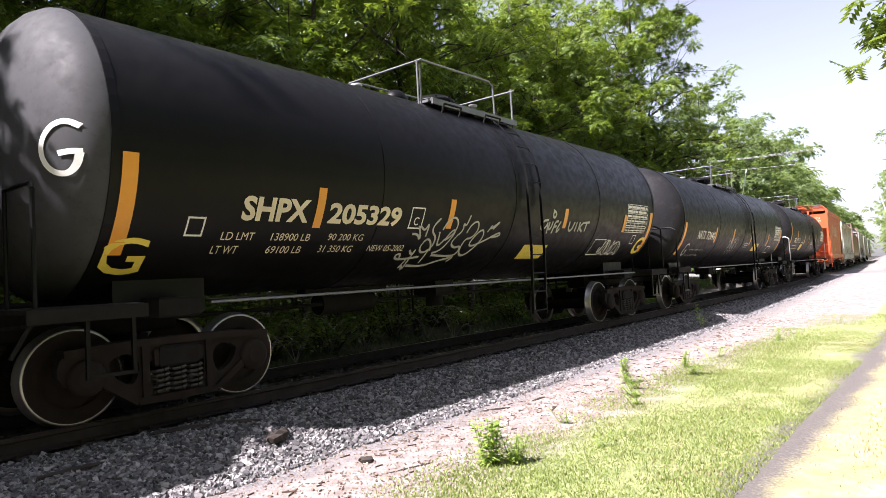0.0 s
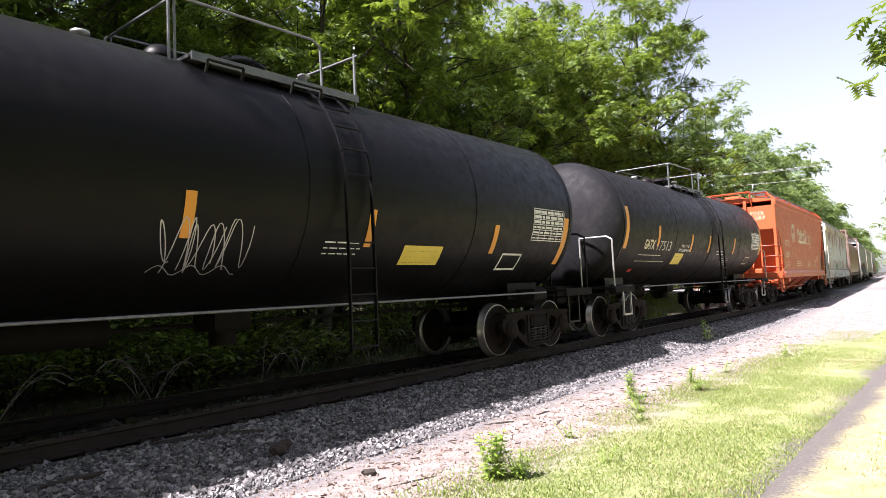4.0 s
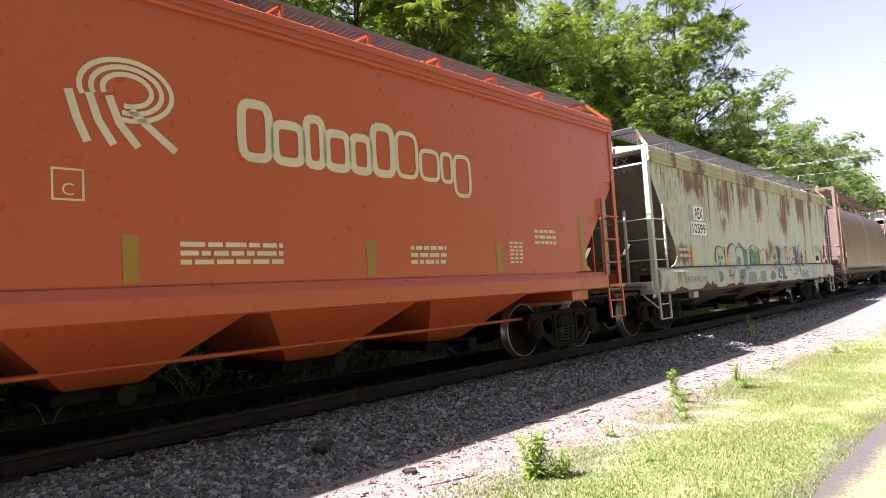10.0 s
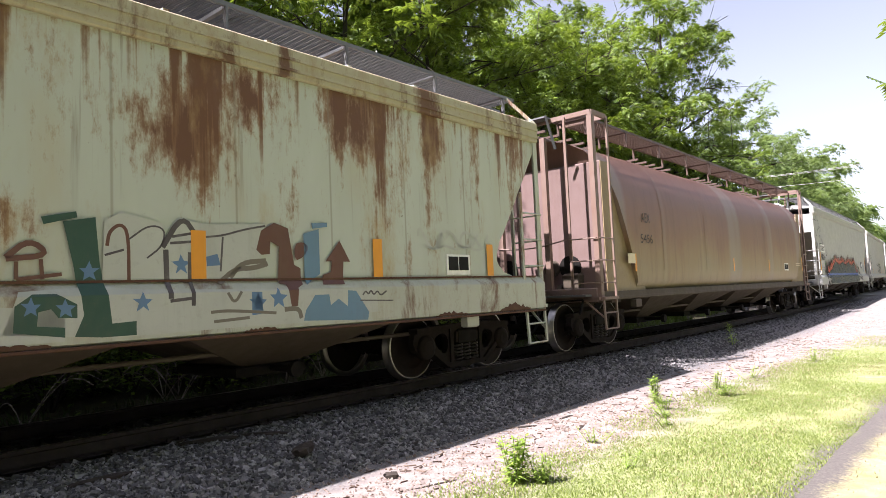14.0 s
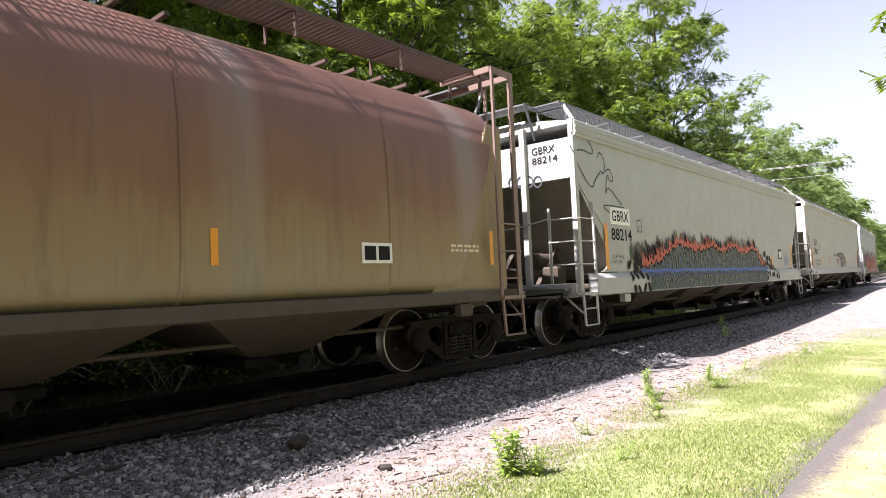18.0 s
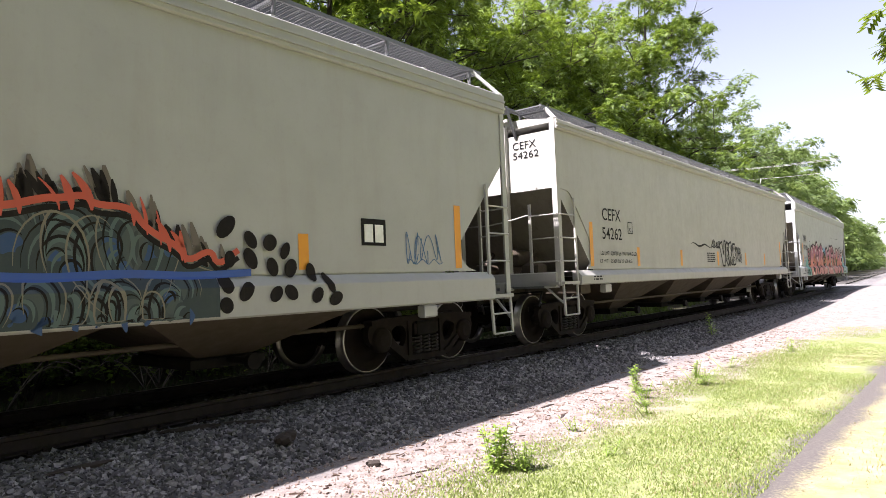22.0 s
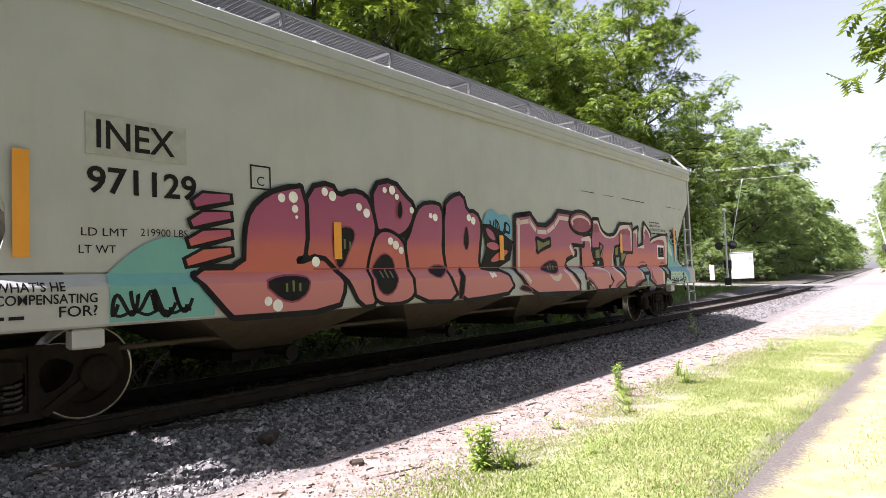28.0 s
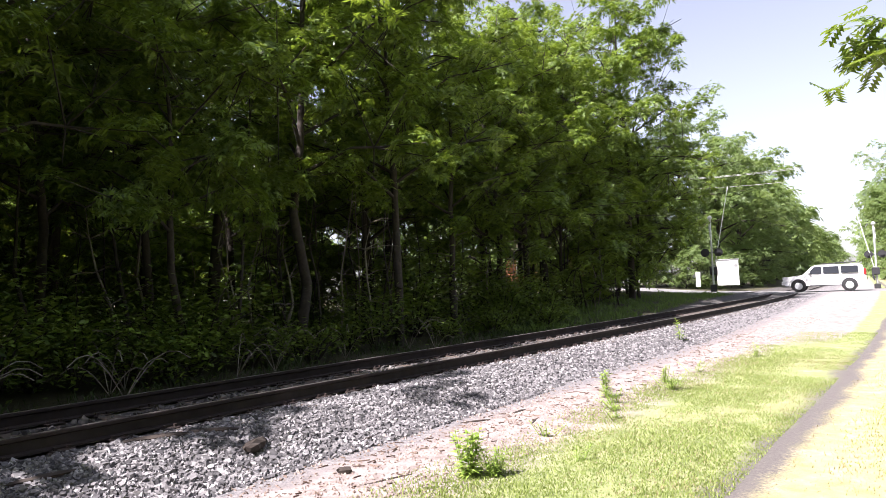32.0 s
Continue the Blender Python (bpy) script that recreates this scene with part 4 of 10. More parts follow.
def body_two_tone():
    """Tan paint below, rusty brown above, with washed-out pale bands."""
    if TWO_TONE:
        return TWO_TONE[0]
    m, t, b = nodes_of("tan_and_rust_paint")
    c = t.nodes.new("ShaderNodeTexCoord")
    s = t.nodes.new("ShaderNodeSeparateXYZ")
    t.links.new(c.outputs["Object"], s.inputs[0])
    big = noise_node(t, 0.7, 6, 0.65, stretch=(1.5, 1.5, 0.5))
    z = maths(t, "ADD", s.outputs[2], maths(t, "MULTIPLY", maths(t, "SUBTRACT", big, 0.5), 1.7))
    r = t.nodes.new("ShaderNodeMapRange")
    r.inputs[1].default_value, r.inputs[2].default_value = 1.3, 3.3
    t.links.new(z, r.inputs[0])
    col = ramp(t, r.outputs[0], [(0.0, (0.24, 0.195, 0.12)), (0.3, (0.23, 0.155, 0.08)), (0.55, (0.19, 0.10, 0.058)), (1.0, (0.165, 0.082, 0.06))])
    streak = noise_node(t, 2.6, 8, 0.7, stretch=(1.8, 1.8, 0.12))
    col = blend(t, ramp(t, streak, [(0.5, (0, 0, 0)), (0.75, (0.6, 0.6, 0.6))]), col, (0.10, 0.05, 0.03))
    wave = t.nodes.new("ShaderNodeTexNoise")
    wave.inputs["Scale"].default_value = 0.55
    mp = t.nodes.new("ShaderNodeMapping")
    mp.inputs["Scale"].default_value = (1, 0, 0)
    mp.inputs["Location"].default_value = (3.1, 0, 0)
    t.links.new(c.outputs["Object"], mp.inputs[0])
    t.links.new(mp.outputs[0], wave.inputs["Vector"])
    col = blend(t, ramp(t, wave.outputs["Fac"], [(0.54, (0, 0, 0)), (0.62, (0.5, 0.5, 0.5))]), col, (0.25, 0.225, 0.20))
    t.links.new(col, b.inputs["Base Color"])
    b.inputs["Roughness"].default_value = 0.5
    bump(t, b, noise_node(t, 25, 4), 0.1, 0.004)
    TWO_TONE.append(m)
    return m


CARS = []


def add_car(maker, u_bogie0, u_bogie1, *args, **kw):
    mid, half = (u_bogie0 + u_bogie1) / 2, (u_bogie1 - u_bogie0) / 2
    car = maker(*args[:2], mid, half, *args[2:], **kw)
    CARS.append((car, mid, half))
    return car


add_car(tank_car, 97.6, 108.8, "tank_car", "black tank car leading the string of cars", 1.53, 2.67, -6.36, 6.48, TANK_BLACK, GREY_HEAD, TANK_BLACK)
tank_a = add_car(tank_car, 112.81, 124.0, "tank_car", "black tank car with orange tape, white stencils and sprayed tags", 1.53, 2.67, -6.36, 6.48, TANK_BLACK, GREY_HEAD, TANK_BLACK)
tank_b = add_car(tank_car, 128.3, 139.55, "tank_car", "clean black tank car with white stencils and orange tape", 1.50, 2.56, -6.70, 6.30, TANK_BLACK, DULL_HEAD, TANK_BLACK)
tank_c = add_car(tank_car, 143.56, 154.26, "tank_car", "faded black tank car with worn stencils and silvery worn end", 1.48, 2.58, -6.15, 6.05, TANK_BROWN, DULL_HEAD, GALV)
hop_d = add_car(hopper_car, 158.17, 168.47, "hopper_car", "orange-red covered hopper with cream company lettering", -6.33, 6.30, 4.22, 3.98, 3.05, 1.2, 2.12, (1.08, 1.38), RED, 3, RED, shelf=True, sill_in=0.62)
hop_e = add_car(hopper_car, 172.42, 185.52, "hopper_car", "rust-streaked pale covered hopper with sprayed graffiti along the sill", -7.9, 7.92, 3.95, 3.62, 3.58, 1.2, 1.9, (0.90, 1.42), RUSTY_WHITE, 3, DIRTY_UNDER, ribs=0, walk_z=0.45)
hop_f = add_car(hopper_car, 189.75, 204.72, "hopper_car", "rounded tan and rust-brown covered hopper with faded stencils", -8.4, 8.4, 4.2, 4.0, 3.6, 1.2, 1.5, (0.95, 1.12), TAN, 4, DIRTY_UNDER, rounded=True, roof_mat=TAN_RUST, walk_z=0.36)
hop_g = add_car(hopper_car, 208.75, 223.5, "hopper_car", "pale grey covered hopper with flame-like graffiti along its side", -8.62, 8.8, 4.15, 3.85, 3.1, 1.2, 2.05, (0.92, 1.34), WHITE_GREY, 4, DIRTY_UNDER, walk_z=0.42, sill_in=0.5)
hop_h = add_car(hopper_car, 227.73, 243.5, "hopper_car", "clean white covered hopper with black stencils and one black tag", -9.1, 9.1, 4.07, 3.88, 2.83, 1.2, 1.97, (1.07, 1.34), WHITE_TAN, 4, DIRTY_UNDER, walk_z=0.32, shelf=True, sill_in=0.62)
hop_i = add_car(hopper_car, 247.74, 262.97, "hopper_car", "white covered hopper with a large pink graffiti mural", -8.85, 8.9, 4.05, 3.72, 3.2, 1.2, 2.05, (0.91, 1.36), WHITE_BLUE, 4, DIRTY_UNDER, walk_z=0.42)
# ---- writing and graffiti on the cars ----
def stencil(car, text, x, z, w, h, ink=INK_WHITE, bold=0.0, y=None, label="", name="lettering", turn=0.0):
    """Writing in a box of w by h on the camera side of a car."""
    ob = letters(text, 1.0, Matrix.Identity(4), ink, car, name, label, bold)
    co = [v.co.copy() for v in ob.data.vertices]
    x0, x1 = min(c.x for c in co), max(c.x for c in co)
    y0, y1 = min(c.y for c in co), max(c.y for c in co)
    ct, st = math.cos(turn), math.sin(turn)
    tank = car.get("round")
    for v, c in zip(ob.data.vertices, co):
        a, b = (c.x - x0) / (x1 - x0) * w, (c.y - y0) / (y1 - y0) * h
        px, pz = x + a * ct - b * st, z + a * st + b * ct
        v.co = (px, bow(tank[0], tank[1], pz) - 0.003 if tank else (y if y is not None else -1.606), pz)
    return ob


def flat(b, pts, y, mat=0):
    n = len(pts)
    cx, cz = sum(p[0] for p in pts) / n, sum(p[1] for p in pts) / n
    b.add([(p[0], y, p[1]) for p in pts] + [(cx, y, cz)], [(i, (i + 1) % n, n) for i in range(n)], mat)


def ribbon(b, pts, width, y, mat=0, taper=False, tank=None):
    """A painted stroke along (x, z) points."""
    n = len(pts)
    v = []
    for i, (x, z) in enumerate(pts):
        p, q = pts[max(0, i - 1)], pts[min(n - 1, i + 1)]
        dx, dz = q[0] - p[0], q[1] - p[1]
        k = math.hypot(dx, dz) or 1.0
        w = width * (0.5 if not taper else 0.5 * math.sin(math.pi * (i + 0.6) / (n + 0.2)) + 0.02)
        for s in (1, -1):
            a, c = x - dz / k * w * s, z + dx / k * w * s
            v.append((a, bow(tank[0], tank[1], c) - 0.006 if tank else y, c))
    b.add(v, [(2 * i, 2 * i + 1, 2 * i + 3, 2 * i + 2) for i in range(n - 1)], mat)


def tag(car, x, z, w, h, ink, seed, strokes=5, width=0.02, y=-1.607, name="sprayed_tag", label=""):
    """An illegible sprayed signature: looping strokes that run along a line."""
    rnd = random.Random(seed)
    b = Build()
    tank = car.get("round")
    for i in range(strokes):
        cx = x + w * (i + 0.5) / strokes
        a0, k, ph = rnd.uniform(0, 6.28), rnd.choice((1.3, 1.8, 2.4)), rnd.uniform(0, 6.28)
        rx, rz = w / strokes * rnd.uniform(0.5, 0.85), h * rnd.uniform(0.32, 0.5)
        zc = z + h * rnd.uniform(0.42, 0.58)
        pts = []
        for j in range(26):
            t = j / 25
            pts.append((cx + rx * math.cos(a0 + 5.2 * t) * (1 - 0.3 * t) + rx * (t - 0.5), zc + rz * math.sin(ph + 6.28 * k * t * 0.8)))
        ribbon(b, pts, width, y, tank=tank)
    pts = [(x + w * j / 20, z + h * (0.12 + 0.08 * math.sin(j * 0.9 + seed))) for j in range(21)]
    ribbon(b, pts, width * 0.8, y, tank=tank)
    return part(name, b, ink, car, label)


def tape(car, x, z, w, h, mat=ORANGE):
    b = Build()
    tank = car.get("round")
    if tank:
        bent_patch(b, tank[0], tank[1], x, x + w, z, z + h, n=8, lift=0.003)
    else:
        bars(b, x, z, -1.6055, w, h)
    return part("reflector_tape", b, mat, car)


def text_bars(car, x, z, w, h, lines, ink=INK_WHITE, seed=1, y=-1.606):
    """Small print that cannot be read."""
    rnd = random.Random(seed)
    b = Build()
    tank = car.get("round")
    lh = h / lines
    for i in range(lines):
        xx = x
        while xx < x + w * 0.97:
            k = min(rnd.uniform(0.05, 0.16) * (0.5 + w), x + w - xx)
            zz = z + h - lh * (i + 0.8)
            yy = bow(tank[0], tank[1], zz) - 0.003 if tank else y
            bars(b, xx, zz, yy, k, lh * 0.55)
            xx += k + 0.03
    return part("small_print", b, ink, car)


def outline_box(car, x, z, w, h, ink=INK_WHITE, text="", t=0.018, y=-1.606, size=0.5):
    b = Build()
    tank = car.get("round")
    for px, pz, pw, ph in ((x, z, w, t), (x, z + h - t, w, t), (x, z + t, t, h - 2 * t), (x + w - t, z + t, t, h - 2 * t)):
        if tank:
            bent_patch(b, tank[0], tank[1], px, px + pw, pz, pz + ph, n=2, lift=0.003)
        else:
            bars(b, px, pz, y, pw, ph)
    part("stencilled_box", b, ink, car)
    if text:
        stencil(car, text, x + w * 0.32, z + h * 0.16, w * 0.36, h * 0.38, ink)


def placard(car, x, z, w, h, mat=YELLOW, lines=3, ink=INK_BLACK, seed=3):
    b = Build()
    tank = car.get("round")
    if tank:
        bent_patch(b, tank[0], tank[1], x, x + w, z, z + h, n=3, lift=0.002)
    else:
        bars(b, x, z, -1.6045, w, h)
    part("placard", b, mat, car)
    text_bars(car, x + w * 0.08, z + h * 0.06, w * 0.84, h * 0.88, lines, ink, seed, y=-1.609)


def data_table(car, x, z, w, h):
    b = Build()
    tank = car.get("round")
    for i in range(7):
        zz = z + h * i / 6
        bent_patch(b, tank[0], tank[1], x, x + w, zz, zz + 0.012, n=1, lift=0.002)
    for i in range(6):
        xx = x + w * i / 5
        bent_patch(b, tank[0], tank[1], xx, xx + 0.014, z, z + h, n=5, lift=0.003)
    part("data_table", b, INK_WHITE, car)
    text_bars(car, x + 0.03, z + 0.02, w - 0.05, h - 0.02, 6, INK_WHITE, 5)


tank_a["round"], tank_b["round"], tank_c["round"] = (1.53, 2.67), (1.50, 2.56), (1.48, 2.58)

# first tank car
stencil(tank_a, "SHPX", -4.99, 1.93, 0.91, 0.26, INK_CREAM, 0.035)
stencil(tank_a, "205329", -3.78, 1.93, 1.29, 0.25, INK_CREAM, 0.035)
for txt, x, z, w in (("LD LMT", -5.16, 1.73, 0.41), ("138900 LB", -4.52, 1.73, 0.56), ("90 200 KG", -3.68, 1.74, 0.6), ("LT WT", -5.22, 1.59, 0.32), ("69100 LB", -4.52, 1.59, 0.5), ("31 350 KG", -3.75, 1.6, 0.56), ("NEW 05-2002", -2.91, 1.61, 0.71)):
    stencil(tank_a, txt, x, z, w, 0.08, INK_CREAM)
stencil(tank_a, "G", -6.36, 1.40, 0.46, 0.34, YELLOW, 0.01)
stencil(tank_a, "G", 5.91, 1.53, 0.42, 0.38, YELLOW, 0.02)
for x, z, w, h in ((-6.30, 1.58, 0.15, 0.92), (-3.99, 1.88, 0.12, 0.46), (-1.46, 1.93, 0.12, 0.42), (2.05, 2.02, 0.13, 0.36), (4.8, 2.0, 0.13, 0.38), (6.27, 1.58, 0.15, 0.9)):
    tape(tank_a, x, z, w, h)
outline_box(tank_a, -2.3, 1.91, 0.28, 0.29, INK_WHITE, "C")
outline_box(tank_a, -5.59, 1.76, 0.2, 0.19, INK_WHITE)
outline_box(tank_a, 5.52, 1.75, 0.2, 0.2, INK_WHITE)
outline_box(tank_a, 3.69, 1.52, 0.55, 0.32, INK_WHITE)
tag(tank_a, 4.2, 1.5, 0.9, 0.34, INK_WHITE, 12, 4, 0.02)
placard(tank_a, 0.98, 1.47, 0.85, 0.24)
data_table(tank_a, 4.95, 2.0, 1.15, 0.62)
text_bars(tank_a, -6.3, 1.08, 0.9, 0.06, 1, INK_WHITE, 8)

# second tank car
stencil(tank_b, "NATX", -5.28, 1.92, 0.7, 0.24, INK_WHITE, 0.01)
stencil(tank_b, "72640", -4.44, 1.91, 0.81, 0.24, INK_WHITE, 0.01)
text_bars(tank_b, -5.48, 1.59, 1.29, 0.09, 1, INK_WHITE, 21)
text_bars(tank_b, -5.55, 1.45, 1.24, 0.08, 1, INK_WHITE, 22)
stencil(tank_b, "G", -6.03, 1.45, 0.3, 0.34, GALV)
for x, z, w, h in ((-6.62, 1.49, 0.15, 0.86), (-3.58, 1.83, 0.12, 0.45), (-1.47, 1.83, 0.12, 0.46), (1.04, 1.8, 0.12, 0.47), (3.84, 1.76, 0.12, 0.45), (6.05, 1.6, 0.16, 0.84)):
    tape(tank_b, x, z, w, h)
placard(tank_b, 1.82, 1.58, 0.84, 0.26)
text_bars(tank_b, 0.4, 1.69, 0.6, 0.2, 3, INK_WHITE, 23)
data_table(tank_b, 4.98, 2.0, 1.05, 0.55)
outline_box(tank_b, 4.26, 1.5, 0.6, 0.27, INK_WHITE, t=0.03)
tag(tank_b, -1.7, 1.45, 1.0, 0.6, GALV, 31, 5, 0.012)

# third tank car
stencil(tank_c, "GATX", -4.9, 1.96, 0.65, 0.23, INK_CREAM, 0.03)
stencil(tank_c, "17513", -4.07, 1.95, 0.95, 0.23, GALV)
text_bars(tank_c, -5.06, 1.80, 1.42, 0.1, 1, INK_CREAM, 24)
text_bars(tank_c, -5.09, 1.66, 1.88, 0.1, 1, INK_CREAM, 25)
for x, z, w, h in ((-6.10, 1.95, 0.16, 0.94), (-4.13, 2.05, 0.12, 0.49), (-1.64, 1.95, 0.12, 0.47), (-0.07, 1.96, 0.12, 0.48), (2.55, 1.97, 0.12, 0.48), (5.87, 1.98, 0.16, 0.93)):
    tape(tank_c, x, z, w, h)
placard(tank_c, -2.65, 1.62, 0.66, 0.28)
stencil(tank_c, "CONSULT OWNER", -2.36, 2.06, 0.62, 0.07, INK_WHITE)
stencil(tank_c, "BEFORE REPAIRING TANK", -2.5, 1.95, 0.88, 0.07, INK_WHITE)
text_bars(tank_c, 0.91, 1.9, 0.72, 0.16, 2, INK_WHITE, 27)
text_bars(tank_c, 1.7, 1.62, 0.75, 0.22, 4, GALV, 28)
data_table(tank_c, 4.72, 2.15, 1.1, 0.57)
outline_box(tank_c, 4.37, 1.64, 0.52, 0.25, INK_CREAM, t=0.03)
SIGNAL_RED = plain("small_red_flag_paint", (0.5, 0.04, 0.03), 0.5)
placard(tank_c, -5.08, 1.44, 0.2, 0.07, SIGNAL_RED, 1, SIGNAL_RED)

# orange-red hopper: the company mark becomes plain cream shapes
stencil(hop_d, "POTX", -4.6, 2.38, 0.98, 0.27, INK_CREAM, 0.012)
stencil(hop_d, "3287", -4.64, 1.92, 0.88, 0.26, INK_CREAM, 0.012)
stencil(hop_d, "LD LMT 230100", -4.69, 1.69, 0.8, 0.09, INK_CREAM)
stencil(hop_d, "LT WT  65900", -4.71, 1.55, 0.77, 0.08, INK_CREAM)


def company_mark(car):
    b = Build()
    for k in range(3):
        r = 0.36 - 0.085 * k
        pts = [(-2.52 + r * 1.1 * math.cos(a), 3.12 + r * 0.75 * math.sin(a)) for a in [math.radians(200 - 300 * i / 24) for i in range(25)]]
        ribbon(b, pts, 0.045, -1.6062)
        ribbon(b, [(-3.0 + 0.16 * k, 3.05), (-2.94 + 0.17 * k, 2.82), (-2.86 + 0.21 * k, 2.62)], 0.07, -1.6062)
    ribbon(b, [(-2.5, 2.95), (-2.3, 2.78), (-2.1, 2.62)], 0.07, -1.6062)
    part("company_mark", b, INK_CREAM, car)
    x = -1.42
    for i, (w, tall) in enumerate(((0.38, 0.56), (0.40, 0.40), (0.26, 0.52), (0.36, 0.40), (0.32, 0.40), (0.38, 0.58), (0.42, 0.56), (0.40, 0.38), (0.24, 0.38), (0.38, 0.38))):
        g = Build()
        w *= 0.93
        z = 2.66 - (0.17 if i == 9 else 0)
        t = 0.10 if i < 6 else 0.055
        h = tall + (0.17 if i == 9 else 0)
        n = 20
        outer = [(x + w * 0.46 * (1 + math.copysign(abs(math.cos(a)) ** 0.5, math.cos(a))), z + h * 0.5 * (1 + math.copysign(abs(math.sin(a)) ** 0.5, math.sin(a)))) for a in [2 * math.pi * k / n for k in range(n + 1)]]
        ribbon(g, outer, t, -1.6062)
        part("word_shape", g, INK_CREAM, car)
        x += w + 0.030


company_mark(hop_d)
outline_box(hop_d, -3.14, 2.11, 0.25, 0.27, INK_CREAM, "C")
OLIVE = paint("faded_yellow_tape", (0.36, 0.20, 0.02), 0.5)
for x in (-5.11, -2.6, 0.15, 2.6, 4.95):
    tape(hop_d, x, 1.42, 0.14, 0.94 if abs(x) > 4.5 else 0.42, OLIVE)
for x, z, w, h, n in ((-2.09, 1.56, 1.1, 0.25, 3), (0.87, 1.54, 0.66, 0.27, 3), (2.93, 1.54, 0.33, 0.35, 6), (3.6, 1.83, 0.6, 0.27, 3), (-4.94, 1.47, 0.2, 0.1, 2)):
    text_bars(hop_d, x, z, w, h, n, INK_CREAM, int(w * 100))

# rusty pale hopper
SIGN_WHITE = plain("white_sign_paint", (0.72, 0.72, 0.70), 0.5)
PATCH_GREY = plain("grey_patch_paint", (0.30, 0.31, 0.29), 0.5)
GRAF_GREEN = paint("green_spray_paint", (0.045, 0.17, 0.085), 0.5, dirty=0.3)
GRAF_TEAL = paint("teal_spray_paint", (0.13, 0.35, 0.33), 0.5, dirty=0.15)
GRAF_BLUE = paint("blue_spray_paint", (0.06, 0.15, 0.30), 0.5, dirty=0.25)
GRAF_PALE = paint("pale_spray_paint", (0.44, 0.46, 0.42), 0.5, dirty=0.3)
GRAF_BROWN = paint("brown_spray_paint", (0.12, 0.05, 0.035), 0.5, dirty=0.3)


def panel(car, name, x, z, w, h, y, mat, lift=0.012):
    return part(name, Build().box((x + w / 2, y, z + h / 2), (w, lift, h)), mat, car)


panel(hop_e, "painted_patch", -5.85, 2.12, 1.0, 0.72, -1.6, PATCH_GREY)
panel(hop_e, "number_sign", -5.62, 2.50, 0.62, 0.33, -1.604, SIGN_WHITE)
panel(hop_e, "number_sign", -5.80, 2.15, 0.92, 0.31, -1.604, SIGN_WHITE)
stencil(hop_e, "AEX", -5.56, 2.54, 0.5, 0.25, INK_BLACK, 0.01, -1.613)
stencil(hop_e, "10599", -5.74, 2.19, 0.8, 0.23, INK_BLACK, 0.01, -1.613)
for x in (-5.95, -3.78, -0.98, 1.9, 4.2, 6.44):
    t_ = tape(hop_e, x, 1.44, 0.15, 0.46)
    t_.location.y = -0.018


def swung(pts, rounds=3):
    """An open line with its corners rounded off."""
    for k in range(rounds):
        out = [pts[0]]
        for (x0, z0), (x1, z1) in zip(pts, pts[1:]):
            out += [(x0 * 0.75 + x1 * 0.25, z0 * 0.75 + z1 * 0.25), (x0 * 0.25 + x1 * 0.75, z0 * 0.25 + z1 * 0.75)]
        pts = out + [pts[-1]]
    return pts


GRAF_DARKGREEN = paint("dark_green_spray_paint", (0.022, 0.07, 0.05), 0.5, dirty=0.3)
GRAF_PALEBLUE = paint("pale_blue_spray_paint", (0.12, 0.22, 0.32), 0.5, dirty=0.3)
THIN_BLACK = paint("thin_blue_black_spray", (0.035, 0.045, 0.06), 0.6, (0.2, 0.2, 0.19), 0.3)
SLATE_TEAL = paint("slate_teal_spray_paint", (0.16, 0.24, 0.22), 0.5, dirty=0.3)
STAR_BLUE = paint("dusty_blue_spray_paint", (0.10, 0.19, 0.33), 0.5, dirty=0.25)
GREY_BROWN = paint("grey_brown_spray_paint", (0.16, 0.14, 0.115), 0.5, dirty=0.3)
FADED_BLACK = paint("faded_black_spray_paint", (0.07, 0.06, 0.065), 0.55, (0.3, 0.3, 0.26), 0.45)
stencil(hop_e, "CENTER FLOW", -6.6, 1.08, 1.2, 0.12, FADED_BLACK, 0.0, -1.618)
tag(hop_e, 5.14, 1.8, 1.3, 0.26, GRAF_PALE, 40, 4, 0.045)
panel(hop_e, "info_panel", 5.56, 1.46, 0.5, 0.28, -1.603, SIGN_WHITE)
for k in range(2):
    panel(hop_e, "info_plate", 5.60 + 0.22 * k, 1.52, 0.2, 0.19, -1.608, INK_BLACK)
text_bars(hop_e, -6.6, 1.62, 1.6, 0.26, 2, GRAF_PALE, 41)

# rounded hopper
SOOTY_INK = paint("faded_dark_stencil_paint", (0.05, 0.035, 0.03), 0.6)
stencil(hop_f, "AEX", -6.47, 2.53, 0.44, 0.20, SOOTY_INK, 0.0, -1.626)
stencil(hop_f, "5456", -6.55, 2.09, 0.61, 0.19, SOOTY_INK, 0.0, -1.626)
for x, z, w, h in ((7.6, 1.50, 0.08, 0.5), (-0.5, 1.50, 0.08, 0.36), (3.1, 1.50, 0.08, 0.36), (-6.9, 1.50, 0.08, 0.36)):
    t_ = tape(hop_f, x, z, w, h)
    t_.location.y = -0.018
text_bars(hop_f, 6.7, 1.67, 0.62, 0.13, 2, INK_CREAM, 44, y=-1.625)
panel(hop_f, "info_panel", 5.05, 1.52, 0.5, 0.25, -1.622, SIGN_WHITE)
panel(hop_f, "info_plate", 5.09, 1.56, 0.18, 0.17, -1.63, INK_BLACK)
panel(hop_f, "info_plate", 5.32, 1.56, 0.18, 0.17, -1.63, INK_BLACK)
panel(hop_f, "yellow_label", -7.2, 1.66, 0.32, 0.2, -1.622, INK_CREAM)

